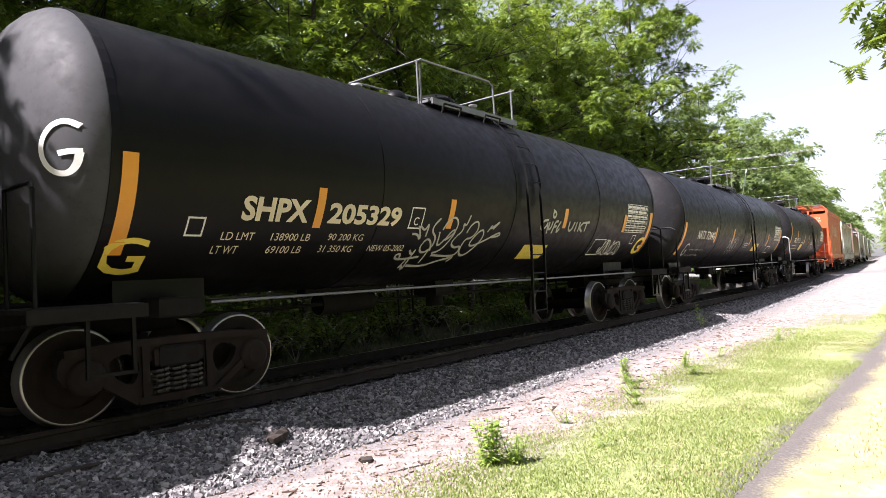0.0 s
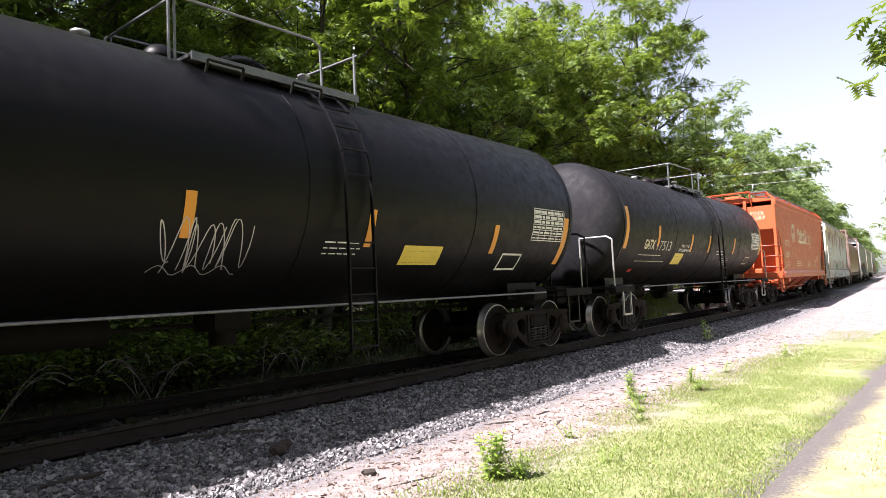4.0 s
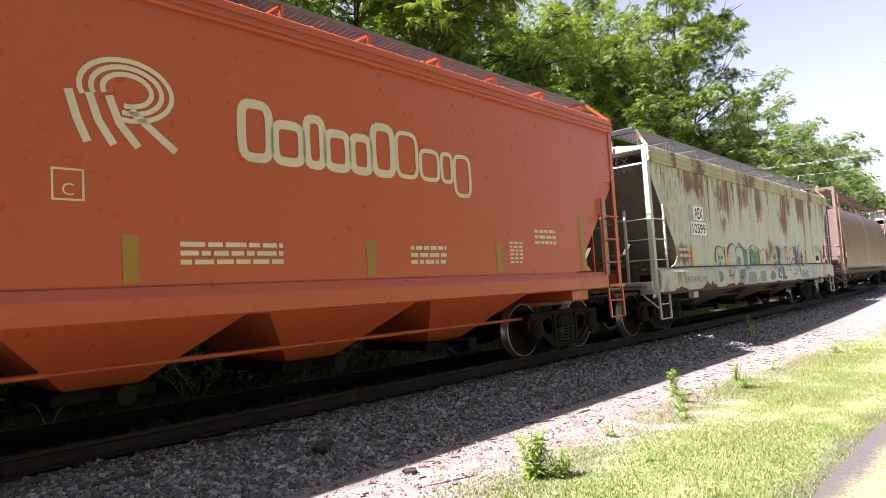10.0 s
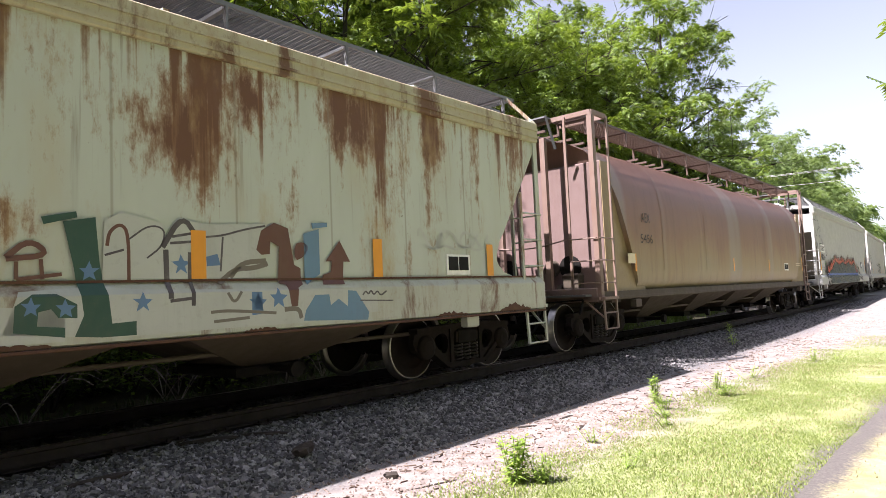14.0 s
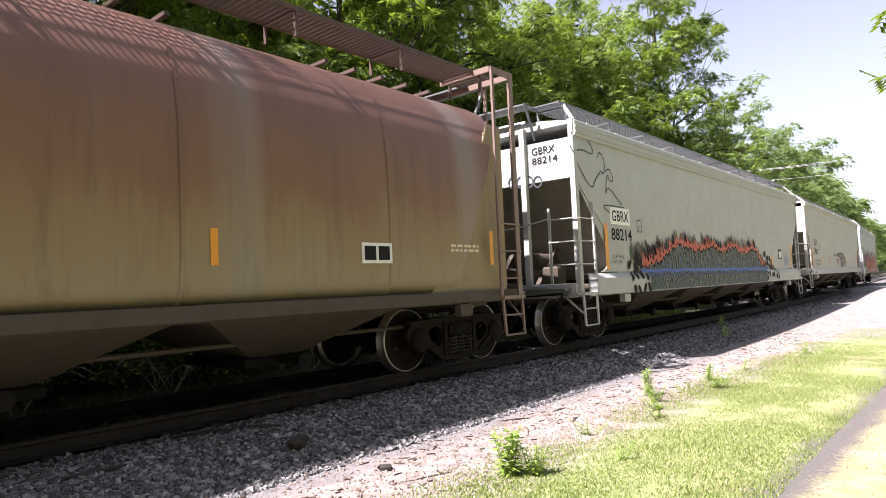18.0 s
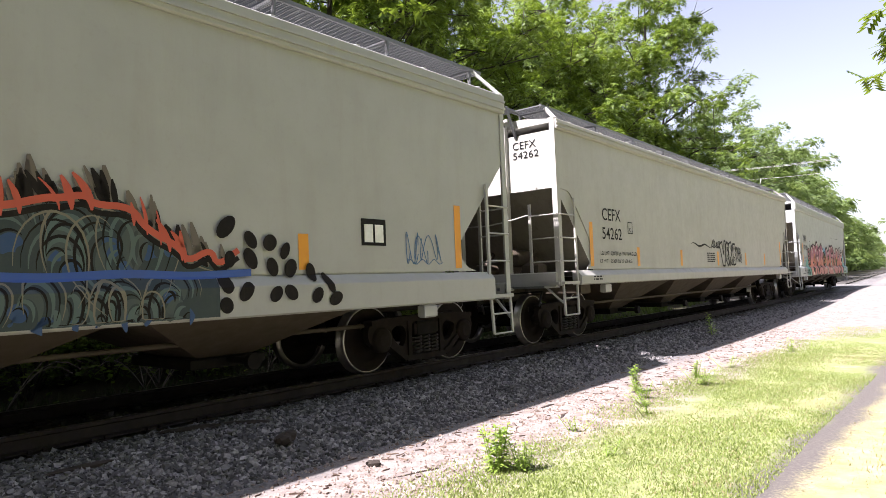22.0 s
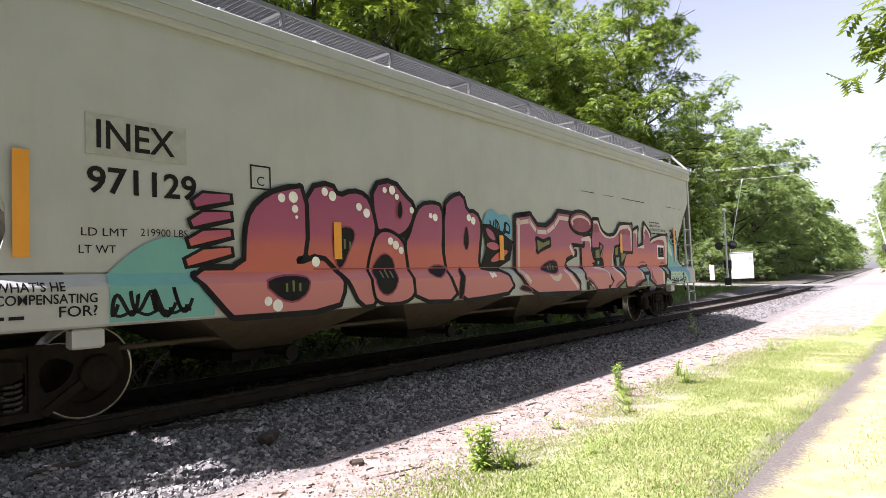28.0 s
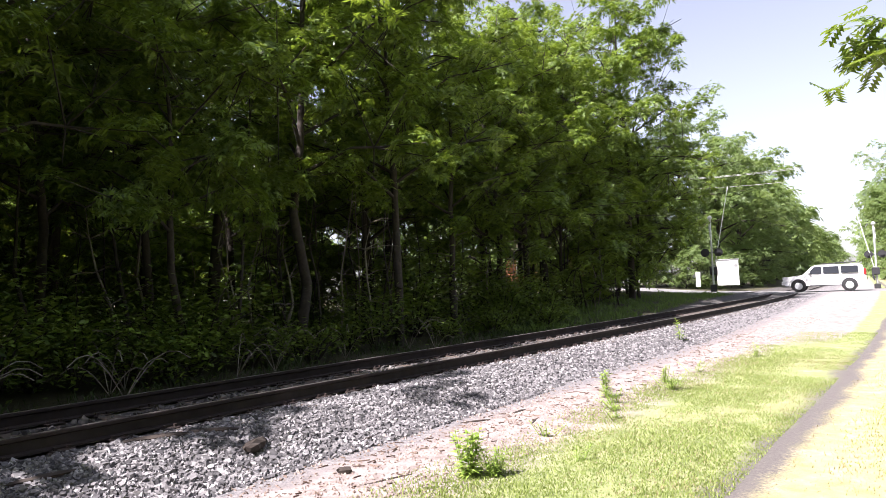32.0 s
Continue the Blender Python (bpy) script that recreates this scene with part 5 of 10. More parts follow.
# pale grey hopper with the flame piece
panel(hop_g, "number_sign", -7.29, 2.30, 0.9, 0.34, -1.602, SIGN_WHITE)
stencil(hop_g, "GBRX", -7.22, 2.36, 0.76, 0.22, INK_BLACK, 0.012, -1.611)
stencil(hop_g, "88214", -7.27, 1.98, 0.94, 0.24, INK_BLACK, 0.015)
stencil(hop_g, "LD LMT 195200", -7.3, 1.62, 0.54, 0.06, INK_BLACK)
stencil(hop_g, "LT WT  67700", -7.34, 1.52, 0.48, 0.06, INK_BLACK)
outline_box(hop_g, -6.05, 2.18, 0.25, 0.26, INK_BLACK, "C")
for x, h in ((-7.57, 0.9), (-4.2, 0.4), (4.72, 0.4), (7.47, 0.9)):
    tape(hop_g, x, 1.4, 0.14, h)
tag(hop_g, -6.0, 1.45, 0.6, 0.4, PATCH_GREY, 58, 6, 0.012)
tag(hop_g, 6.48, 1.44, 0.7, 0.42, GRAF_BLUE, 51, 4, 0.014)
panel(hop_g, "info_plate", 5.67, 1.69, 0.41, 0.33, -1.604, INK_BLACK)
panel(hop_g, "info_label", 5.71, 1.73, 0.14, 0.22, -1.612, SIGN_WHITE)
panel(hop_g, "info_label", 5.89, 1.73, 0.14, 0.22, -1.612, SIGN_WHITE)
FLAME = paint("orange_red_spray", (0.50, 0.085, 0.045), 0.5, dirty=0.15)
SLATE = paint("slate_green_spray", (0.020, 0.036, 0.041), 0.5, dirty=0.2)
SAND = paint("sand_spray", (0.17, 0.155, 0.115), 0.5, dirty=0.2)
DEEP = paint("deep_blue_spray", (0.02, 0.06, 0.15), 0.5, dirty=0.2)
SOOT = paint("black_spray", (0.014, 0.012, 0.011), 0.7, dirty=0.15, gloss=0.15)
SOOT_HAZE = paint("thin_brown_black_overspray", (0.15, 0.13, 0.11), 0.7, dirty=0.3, gloss=0.2)
FLAME_BLUE = paint("strong_blue_spray", (0.03, 0.085, 0.33), 0.5, dirty=0.15)
TEAL_GREEN = paint("grey_teal_spray", (0.075, 0.115, 0.11), 0.5, dirty=0.2)


DUSKY = paint("dusky_green_spray", (0.05, 0.07, 0.068), 0.5, dirty=0.2)


def flame_piece(car):
    rnd = random.Random(77)
    x0, x1 = -5.7, 3.7
    top = lambda x: 2.02 - 0.5 * step(-x, 4.0, 5.8) - 0.45 * step(x, 2.6, 3.8) + 0.06 * math.sin(x * 3.1)
    y = -1.623
    b = Build()
    n = 60
    xs = [x0 + (x1 - x0) * i / n for i in range(n + 1)]
    b.add([(x, y, 0.95) for x in xs] + [(x, y, top(x)) for x in xs], [(i, i + 1, n + 2 + i, n + 1 + i) for i in range(n)])
    part("graffiti_ground", b, SLATE, car)
    clamp = lambda x: min(max(x, x0), x1)
    for name, mat, cnt, lo, hi, wd, lay in (("soot_haze", SOOT_HAZE, 170, 0.12, 0.42, 0.07, 0.0008), ("sooty_spray", SOOT, 150, 0.08, 0.33, 0.06, 0.0012)):
        soot = Build()
        for i in range(cnt):
            x = x0 - 0.55 + 1.6 * rnd.random() if i % 4 == 0 else x0 + (x1 - x0 + 0.2) * rnd.random()
            h = rnd.uniform(lo, hi) * (1.25 if x < x0 + 0.9 else 1.0)
            z = top(clamp(x)) - 0.10
            lean = rnd.uniform(-0.30, -0.05) if x < x0 + 1 else rnd.uniform(-0.16, 0.0)
            ribbon(soot, [(x + lean * k / 6, z + h * k / 6) for k in range(7)], wd * rnd.uniform(0.7, 1.4), y - lay, taper=True)
        part(name, soot, mat, car)
    fl = Build()
    x, line = x0 - 0.25, []
    while x < x1 + 0.15:
        line.append((x, top(clamp(x)) - rnd.uniform(0.06, 0.17)))
        x += rnd.uniform(0.08, 0.34)
        line.append((x, top(clamp(x)) + rnd.uniform(-0.06, 0.10)))
        x += rnd.uniform(0.04, 0.12)
    ribbon(fl, swung(line, 2), 0.062, y - 0.0024)
    for k_ in range(90):
        px = x0 - 0.2 + (x1 - x0 + 0.35) * rnd.random()
        pz, h, lean = top(clamp(px)) - 0.06, rnd.uniform(0.08, 0.26), rnd.uniform(-0.16, 0.02)
        ribbon(fl, [(px + lean * (k / 6) ** 2, pz - 0.1 + (h + 0.1) * k / 6) for k in range(7)], rnd.uniform(0.025, 0.07), y - 0.0022, taper=True)
    part("flame_spray", fl, FLAME, car)
    edge = Build()
    ribbon(edge, [(px, pz - 0.075) for px, pz in swung(line, 2)], 0.05, y - 0.0020)
    part("dark_edge", edge, SOOT, car)
    # nested curls: broad arches above the ledge, smaller ones on the sill
    order = (0, 3, 2, 1, 3, 2, 3, 4)
    for i in range(84):
        high = i % 2 == 0
        cx = x0 + 0.25 + (x1 - x0 - 0.5) * (i + rnd.random()) / 84
        cz = rnd.uniform(1.30, 1.66) if high else rnd.uniform(0.86, 1.10)
        a0, side, turn = rnd.uniform(-0.9, 0.9), rnd.choice((-1, 1)), rnd.uniform(1.5, 2.6)
        size = rnd.uniform(0.7, 1.25)
        g = Build()
        for j, m_ in enumerate(order):
            r = (0.08 + 0.065 * j) * size * (1.0 if high else 0.62)
            pts = []
            for k in range(15):
                a = a0 + (turn + 0.12 * j) * k / 14
                px = clamp(cx + side * (r * math.cos(a) + 0.06 * j * k / 14))
                pz = cz + 1.2 * r * math.sin(a)
                pts.append((px, min(max(pz, 0.97), top(px) - 0.13 if high else 1.36)))
            ribbon(g, pts, (0.15, 0.07, 0.045, 0.022, 0.02)[m_] * rnd.uniform(0.7, 1.3), y - (0.0006, 0.0009, 0.0012, 0.0015, 0.0018)[m_] - 0.000002 * i, m_, taper=True)
        part("sprayed_curl", g, [DEEP, DUSKY, TEAL_GREEN, SOOT, SAND], car)
    ln = Build()
    ribbon(ln, [(x, 1.365 + 0.012 * math.sin(x * 5)) for x in [x0 - 0.3] + xs + [x1 + 0.4]], 0.075, y - 0.0026, taper=False)
    part("blue_line", ln, FLAME_BLUE, car)
    for i in range(34):
        left = i < 12
        j = i if left else i - 12
        x = (-6.55 + 0.26 * (j % 4) if left else 3.8 + 0.26 * (j % 6)) + rnd.uniform(-0.06, 0.06)
        z = (1.02 + 0.23 * (j // 4) if left else 1.02 + 0.26 * (j // 6) - 0.05 * (j % 6)) + rnd.uniform(-0.05, 0.05)
        if z < 0.98:
            continue
        g = Build()
        rx, rz, tl = rnd.uniform(0.055, 0.1), rnd.uniform(0.08, 0.125), rnd.uniform(-0.5, 0.5)
        flat(g, [(x + rx * math.cos(a) + tl * rz * math.sin(a), z + rz * math.sin(a)) for a in [6.283 * k / 14 for k in range(14)]], y - 0.0006 - 0.0001 * i)
        part("black_spot", g, SOOT, car)


flame_piece(hop_g)

g = Build()
flat(g, [(-6.42 + 0.055 * math.cos(a), 1.80 + 0.06 * math.sin(a)) for a in [6.283 * j / 14 for j in range(14)]], -1.607)
part("green_dot", g, plain("bright_green_spray", (0.08, 0.45, 0.03), 0.5), hop_g)

# clean white hopper
def outlined_tag(car):
    """Hollow letters drawn with a thick black line, and a wavy tail."""
    letters_ = ([(0.25, 2.02), (0.48, 2.1), (0.62, 1.72), (0.72, 2.14), (0.84, 2.12), (0.70, 1.40), (0.52, 1.40)],
                [(0.86, 2.0), (1.0, 2.12), (1.14, 2.0), (1.02, 1.86), (1.12, 1.78), (1.0, 1.68), (1.16, 1.52), (1.0, 1.40), (0.84, 1.56)],
                [(1.12, 2.04), (1.36, 2.12), (1.5, 1.94), (1.38, 1.78), (1.52, 1.42), (1.36, 1.44), (1.3, 1.66), (1.22, 1.42), (1.14, 1.42)],
                [(1.56, 2.06), (1.8, 2.06), (1.88, 1.9), (1.78, 1.8), (1.9, 1.62), (1.78, 1.44), (1.58, 1.42)])
    for pts in letters_:
        loop = pts + pts[:1]
        fine = [(loop[i][0] + (loop[i + 1][0] - loop[i][0]) * k / 5, loop[i][1] + (loop[i + 1][1] - loop[i][1]) * k / 5) for i in range(len(pts)) for k in range(6)]
        b = Build()
        ribbon(b, fine, 0.05, -1.608)
        part("sprayed_letter", b, INK_BLACK, car, "hollow black sprayed letter")
    for x, z in ((1.0, 1.9), (1.32, 1.95), (1.7, 1.92), (1.7, 1.6), (0.98, 1.56)):
        b = Build()
        ribbon(b, [(x + 0.05 * math.cos(a), z + 0.05 * math.sin(a)) for a in [0.5 * k for k in range(14)]], 0.02, -1.608)
        part("letter_eye", b, INK_BLACK, car)
    b = Build()
    ribbon(b, [(-2.2 + 0.08 * k, 1.98 + 0.035 * math.sin(k * 0.55) - 0.002 * k) for k in range(22)], 0.05, -1.608, taper=True)
    ribbon(b, [(1.9 + 0.05 * k, 1.9 - 0.012 * k * k * 0.25 + 0.06 * math.sin(k)) for k in range(12)], 0.03, -1.608)
    part("wavy_line", b, INK_BLACK, car)
    tag(car, 2.0, 1.5, 0.45, 0.5, INK_BLACK, 66, 3, 0.025, -1.608)


stencil(hop_h, "CEFX", -7.33, 2.33, 0.86, 0.25, INK_BLACK, 0.004)
stencil(hop_h, "54262", -7.36, 1.95, 0.92, 0.24, INK_BLACK, 0.004)
stencil(hop_h, "LD LMT  220700 LB 100 100 KG LD", -7.47, 1.63, 1.74, 0.08, INK_BLACK)
stencil(hop_h, "LT WT   65300 LB 29 600 KG", -7.51, 1.48, 1.53, 0.07, INK_BLACK)
outline_box(hop_h, -6.12, 2.1, 0.24, 0.25, INK_BLACK, "C")
for x, h in ((-7.92, 0.86), (-5.69, 0.41), (-3.0, 0.4), (0.0, 0.4), (2.9, 0.4), (5.3, 0.4), (7.7, 0.86)):
    tape(hop_h, x, 1.41, 0.14, h)
outlined_tag(hop_h)
tag(hop_h, -0.5, 1.9, 0.75, 0.22, INK_BLACK, 62, 5, 0.03)
text_bars(hop_h, -0.9, 1.5, 0.7, 0.28, 5, INK_BLACK, 63)
text_bars(hop_h, -8.0, 1.14, 0.4, 0.1, 2, INK_BLACK, 64, y=-1.618)

# white hopper with the mural
panel(hop_i, "number_sign", -7.05, 2.40, 0.93, 0.36, -1.602, PATCH_GREY)
stencil(hop_i, "INEX", -6.96, 2.46, 0.72, 0.25, INK_BLACK, 0.012, -1.611)
stencil(hop_i, "971129", -7.04, 2.06, 1.02, 0.24, INK_BLACK, 0.02)
for txt, x, z, w in (("LD LMT", -7.09, 1.69, 0.39), ("219900 LBS", -6.58, 1.7, 0.46), ("LT WT", -7.11, 1.54, 0.31), ("66100 LBS", -6.57, 1.55, 0.44)):
    stencil(hop_i, txt, x, z, w, 0.07, INK_BLACK)
outline_box(hop_i, -5.4, 2.24, 0.26, 0.26, INK_BLACK, "C")
for x, h in ((-7.61, 0.86), (-4.28, 0.44), (-0.75, 0.4), (4.0, 0.42), (7.42, 0.88)):
    t_ = tape(hop_i, x, 1.68 if x == 4.0 else 1.5, 0.12, h)
    t_.location.y = -0.034
stencil(hop_i, "WHAT'S HE", -7.75, 1.22, 0.5, 0.08, INK_BLACK, 0.012, -1.622)
stencil(hop_i, "COMPENSATING", -7.75, 1.12, 0.75, 0.08, INK_BLACK, 0.012, -1.622)
stencil(hop_i, "FOR?", -7.3, 1.01, 0.3, 0.09, INK_BLACK, 0.012, -1.622)
text_bars(hop_i, -8.3, 1.0, 0.75, 0.05, 1, INK_BLACK, 65, y=-1.622)
text_bars(hop_i, 5.87, 2.42, 0.66, 0.05, 1, INK_BLACK, 66)
stencil(hop_i, "APPLIED HTG  4-97", 5.87, 2.33, 0.68, 0.055, INK_BLACK, 0.01)
stencil(hop_i, "CAUTION: DO NOT USE STEAM", 5.87, 2.24, 1.05, 0.055, INK_BLACK, 0.01)
text_bars(hop_i, 5.9, 2.155, 1.0, 0.05, 1, INK_BLACK, 67)
for x0, x1, w in ((2.3, 2.9, 0.013), (3.3, 3.9, 0.008), (4.3, 5.6, 0.016), (7.05, 7.45, 0.016), (7.5, 8.2, 0.006)):
    crack = Build()
    ribbon(crack, [(x0 + (x1 - x0) * k / 8, 2.895 + 0.006 * math.sin(2.7 * k + x0)) for k in range(9)], w, -1.606)
    part("split_seam", crack, INK_BLACK, hop_i)


def mural_fill():
    m, t, b = nodes_of("pink_mural_paint")
    c = t.nodes.new("ShaderNodeTexCoord")
    s = t.nodes.new("ShaderNodeSeparateXYZ")
    t.links.new(c.outputs["Object"], s.inputs[0])
    z = maths(t, "ADD", s.outputs[2], maths(t, "MULTIPLY", noise_node(t, 1.4, 3), 0.16))
    r = t.nodes.new("ShaderNodeMapRange")
    r.inputs[1].default_value, r.inputs[2].default_value = 1.0, 2.7
    t.links.new(z, r.inputs[0])
    # Paler pink on the sill holds the sky light of its slope.
    col = ramp(t, r.outputs[0], [(0.0, (0.42, 0.135, 0.14)), (0.22, (0.46, 0.155, 0.15)), (0.26, (0.46, 0.105, 0.075)), (0.42, (0.43, 0.095, 0.08)), (0.52, (0.31, 0.06, 0.13)), (0.80, (0.25, 0.045, 0.12)), (1.0, (0.17, 0.024, 0.08))])
    t.links.new(col, b.inputs["Base Color"])
    b.inputs["Roughness"].default_value = 0.45
    bump(t, b, noise_node(t, 40, 4), 0.06, 0.003)
    return m


PINK, ROSE = mural_fill(), paint("pale_rose_spray", (0.55, 0.33, 0.30), 0.5, dirty=0.1)
CYAN = paint("sky_blue_spray", (0.10, 0.31, 0.46), 0.5, dirty=0.1)


def sprayed(car, pts, y, mats, rounds=1, line=0.06, edge=0.0, name="graffiti_letter"):
    """A painted shape: its fill, a black contour behind it and, if asked for, a pale band inside its upper edges."""
    for k in range(rounds):
        pts = [q for i in range(len(pts)) for q in ((pts[i - 1][0] * 0.25 + pts[i][0] * 0.75, pts[i - 1][1] * 0.25 + pts[i][1] * 0.75), (pts[i][0] * 0.75 + pts[(i + 1) % len(pts)][0] * 0.25, pts[i][1] * 0.75 + pts[(i + 1) % len(pts)][1] * 0.25))]
    b = Build()
    tri = geometry.tessellate_polygon([[Vector((x, z, 0)) for x, z in pts]])
    b.add([(x, y, z) for x, z in pts], [tuple(t) for t in tri], 0)
    n = len(pts)
    if line:
        ribbon(b, pts + pts[:2], line * 2, y + 0.0006, 1)
        for x, z in pts:
            flat(b, [(x + line * math.cos(a), max(0.925, z + line * math.sin(a))) for a in [6.283 * j / 8 for j in range(8)]], y + 0.0005, 1)
    if edge:
        area = sum(pts[i - 1][0] * pts[i][1] - pts[i][0] * pts[i - 1][1] for i in range(n))
        sg = 1 if area > 0 else -1
        for i in range(n):
            (x0, z0), (x1, z1) = pts[i], pts[(i + 1) % n]
            k = math.hypot(x1 - x0, z1 - z0)
            nx, nz = -(z1 - z0) / k * sg, (x1 - x0) / k * sg
            if nz < -0.25 or nx > 0.55:
                o, w = 0.045, edge
                b.add([(x0 + nx * o, y - 0.0005, z0 + nz * o), (x1 + nx * o, y - 0.0005, z1 + nz * o), (x1 + nx * (o + w), y - 0.0005, z1 + nz * (o + w)), (x0 + nx * (o + w), y - 0.0005, z0 + nz * (o + w))], [(0, 1, 2, 3)], 2)
    return part(name, b, mats, car)


OLIVE_SPRAY = paint("olive_spray", (0.12, 0.13, 0.04), 0.5, dirty=0.2)
PALE_TEAL = paint("pale_teal_spray", (0.36, 0.56, 0.46), 0.5, dirty=0.15)
PALE_PINK = paint("pale_pink_spray", (0.54, 0.44, 0.43), 0.5, dirty=0.1)
CRIMSON = paint("crimson_spray", (0.22, 0.025, 0.06), 0.5, dirty=0.1)


def mural(car):
    y = -1.621
    b = Build()
    xs = [-6.9 + i / 18 for i in range(19)]
    b.add([(x, y + 0.001, 0.94) for x in xs] + [(x, y + 0.001, 1.35 + 0.35 * math.sin((x + 6.9) * 2.6)) for x in xs], [(i, i + 1, 20 + i, 19 + i) for i in range(18)])
    part("teal_field", b, GRAF_TEAL, car)
    sprayed(car, [(6.98, 2.11), (7.17, 2.16), (7.5, 1.9), (7.71, 2.15), (7.66, 1.48), (7.81, 1.38), (8.19, 1.34), (8.41, 1.13), (8.37, 0.93), (6.44, 0.93), (6.9, 1.38)], y - -0.0010, [GRAF_TEAL, INK_BLACK], 0, 0, 0, "teal_field")
    sprayed(car, [(6.86, 1.25), (8.03, 1.23), (8.27, 1.04), (8.23, 0.93), (6.49, 0.93)], y - -0.0004, [PALE_TEAL, INK_BLACK], 0, 0, 0, "pale_teal_field")
    sprayed(car, [(7.0, 1.98), (7.09, 1.97), (7.31, 1.68), (7.25, 1.62), (6.99, 1.74)], y - -0.0004, [PALE_TEAL, INK_BLACK], 0, 0, 0, "pale_teal_field")
    sprayed(car, [(6.9, 1.38), (7.81, 1.38), (8.19, 1.34), (8.34, 1.22), (6.89, 1.25)], y - 0.0000, [CYAN, INK_BLACK], 0, 0, 0, "blue_band")
    sprayed(car, [(7.16, 2.14), (7.29, 1.76), (7.42, 1.47), (7.66, 1.48), (7.71, 2.15), (7.59, 1.89), (7.44, 1.88)], y - 0.0000, [CYAN, INK_BLACK], 0, 0, 0, "blue_band")
    sprayed(car, [(8.0, 1.23), (8.22, 1.28), (8.41, 1.13), (8.37, 0.93), (8.24, 0.93), (8.22, 1.06)], y - 0.0000, [CYAN, INK_BLACK], 1, 0, 0, "blue_band")
    stroke(car, [(7.19, 2.27), (7.33, 2.31), (7.34, 2.22), (7.17, 2.08), (7.36, 2.13)], 0.05, y - 0.0012, INK_BLACK)
    stroke(car, [(7.4, 2.19), (7.47, 2.2), (7.46, 2.12), (7.39, 2.11), (7.4, 2.19)], 0.05, y - 0.0012, INK_BLACK)
    stroke(car, [(7.51, 2.31), (7.5, 2.12)], 0.05, y - 0.0012, INK_BLACK)
    stroke(car, [(7.57, 2.29), (7.67, 2.28), (7.58, 2.2), (7.68, 2.17), (7.63, 2.08), (7.55, 2.07)], 0.05, y - 0.0012, INK_BLACK)
    stroke(car, [(7.32, 2.03), (7.43, 2.05), (7.45, 2.0), (7.33, 1.99), (7.32, 2.03)], 0.05, y - 0.0012, INK_BLACK)
    stroke(car, [(7.15, 2.04), (7.27, 1.93), (7.5, 1.92), (7.67, 2.0), (7.73, 2.12)], 0.035, y - 0.0012, INK_BLACK)
    stroke(car, [(6.99, 1.04), (6.97, 0.95), (7.1, 0.95), (7.12, 1.01), (6.99, 1.04)], 0.032, y - 0.0012, INK_BLACK)
    stroke(car, [(7.14, 1.01), (7.13, 0.95), (7.23, 0.95), (7.24, 1.01), (7.14, 1.01)], 0.032, y - 0.0012, INK_BLACK)
    stroke(car, [(7.11, 1.06), (7.22, 1.06), (7.1, 0.96), (7.25, 0.96)], 0.032, y - 0.0012, INK_BLACK)
    stroke(car, [(7.36, 1.06), (7.26, 1.06), (7.26, 0.96), (7.36, 0.96)], 0.032, y - 0.0012, INK_BLACK)
    stroke(car, [(7.26, 1.01), (7.33, 1.01)], 0.032, y - 0.0012, INK_BLACK)
    stroke(car, [(7.37, 0.95), (7.38, 1.05), (7.47, 1.06), (7.47, 1.01), (7.38, 1.0), (7.49, 0.95)], 0.032, y - 0.0012, INK_BLACK)
    stroke(car, [(7.52, 1.0), (7.54, 0.99)], 0.032, y - 0.0012, INK_BLACK)
    stroke(car, [(7.57, 1.07), (7.6, 0.96), (7.65, 1.04), (7.68, 0.97), (7.73, 1.07)], 0.032, y - 0.0012, INK_BLACK)
    stroke(car, [(7.72, 0.95), (7.79, 1.08), (7.82, 0.96)], 0.032, y - 0.0012, INK_BLACK)
    stroke(car, [(7.74, 1.0), (7.81, 1.0)], 0.032, y - 0.0012, INK_BLACK)
    stroke(car, [(7.92, 1.07), (7.84, 1.07), (7.84, 1.03), (7.92, 1.0), (7.91, 0.95), (7.83, 0.95)], 0.032, y - 0.0012, INK_BLACK)
    stroke(car, [(7.94, 0.93), (7.96, 1.07), (8.07, 1.07), (8.06, 1.01), (7.96, 1.0)], 0.032, y - 0.0012, INK_BLACK)
    stroke(car, [(8.06, 0.94), (8.08, 0.95)], 0.032, y - 0.0012, INK_BLACK)
    sprayed(car, [(7.93, 1.15), (7.92, 1.11), (7.9, 1.08), (7.87, 1.08), (7.85, 1.11), (7.84, 1.16), (7.85, 1.2), (7.87, 1.22), (7.9, 1.22), (7.92, 1.2)], y - 0.0012, [INK_BLACK, INK_BLACK], 0, 0, 0, "black_spot")
    for i in range(70):
        x, z = 6.62 + 0.105 * (i % 14) + 0.05 * (i // 14 % 2), 1.02 + 0.075 * (i // 14)
        ring = [(x + 0.024 * math.cos(a), z + 0.03 * math.sin(a)) for a in [6.283 * j / 8 for j in range(8)]]
        dot = Build()
        flat(dot, ring, y - 0.0004)
        part("sprayed_dot", dot, SLATE_TEAL, car)
    tag(car, -6.85, 0.98, 0.7, 0.24, INK_BLACK, 73, 4, 0.035, y - 0.001)
    mats = [PINK, INK_BLACK, PALE_PINK]
    sprayed(car, [(-1.18, 2.08), (-1.09, 2.24), (-0.92, 2.32), (-0.78, 2.28), (-0.69, 2.22), (-0.49, 2.27), (-0.34, 2.15), (-0.33, 1.86), (-0.76, 1.82), (-1.04, 1.94)], y + 0.0014, [CYAN, INK_BLACK], 2, 0, 0, "blue_cloud")
    tag(car, -1.0, 1.93, 0.6, 0.22, INK_BLACK, 74, 4, 0.03, y)
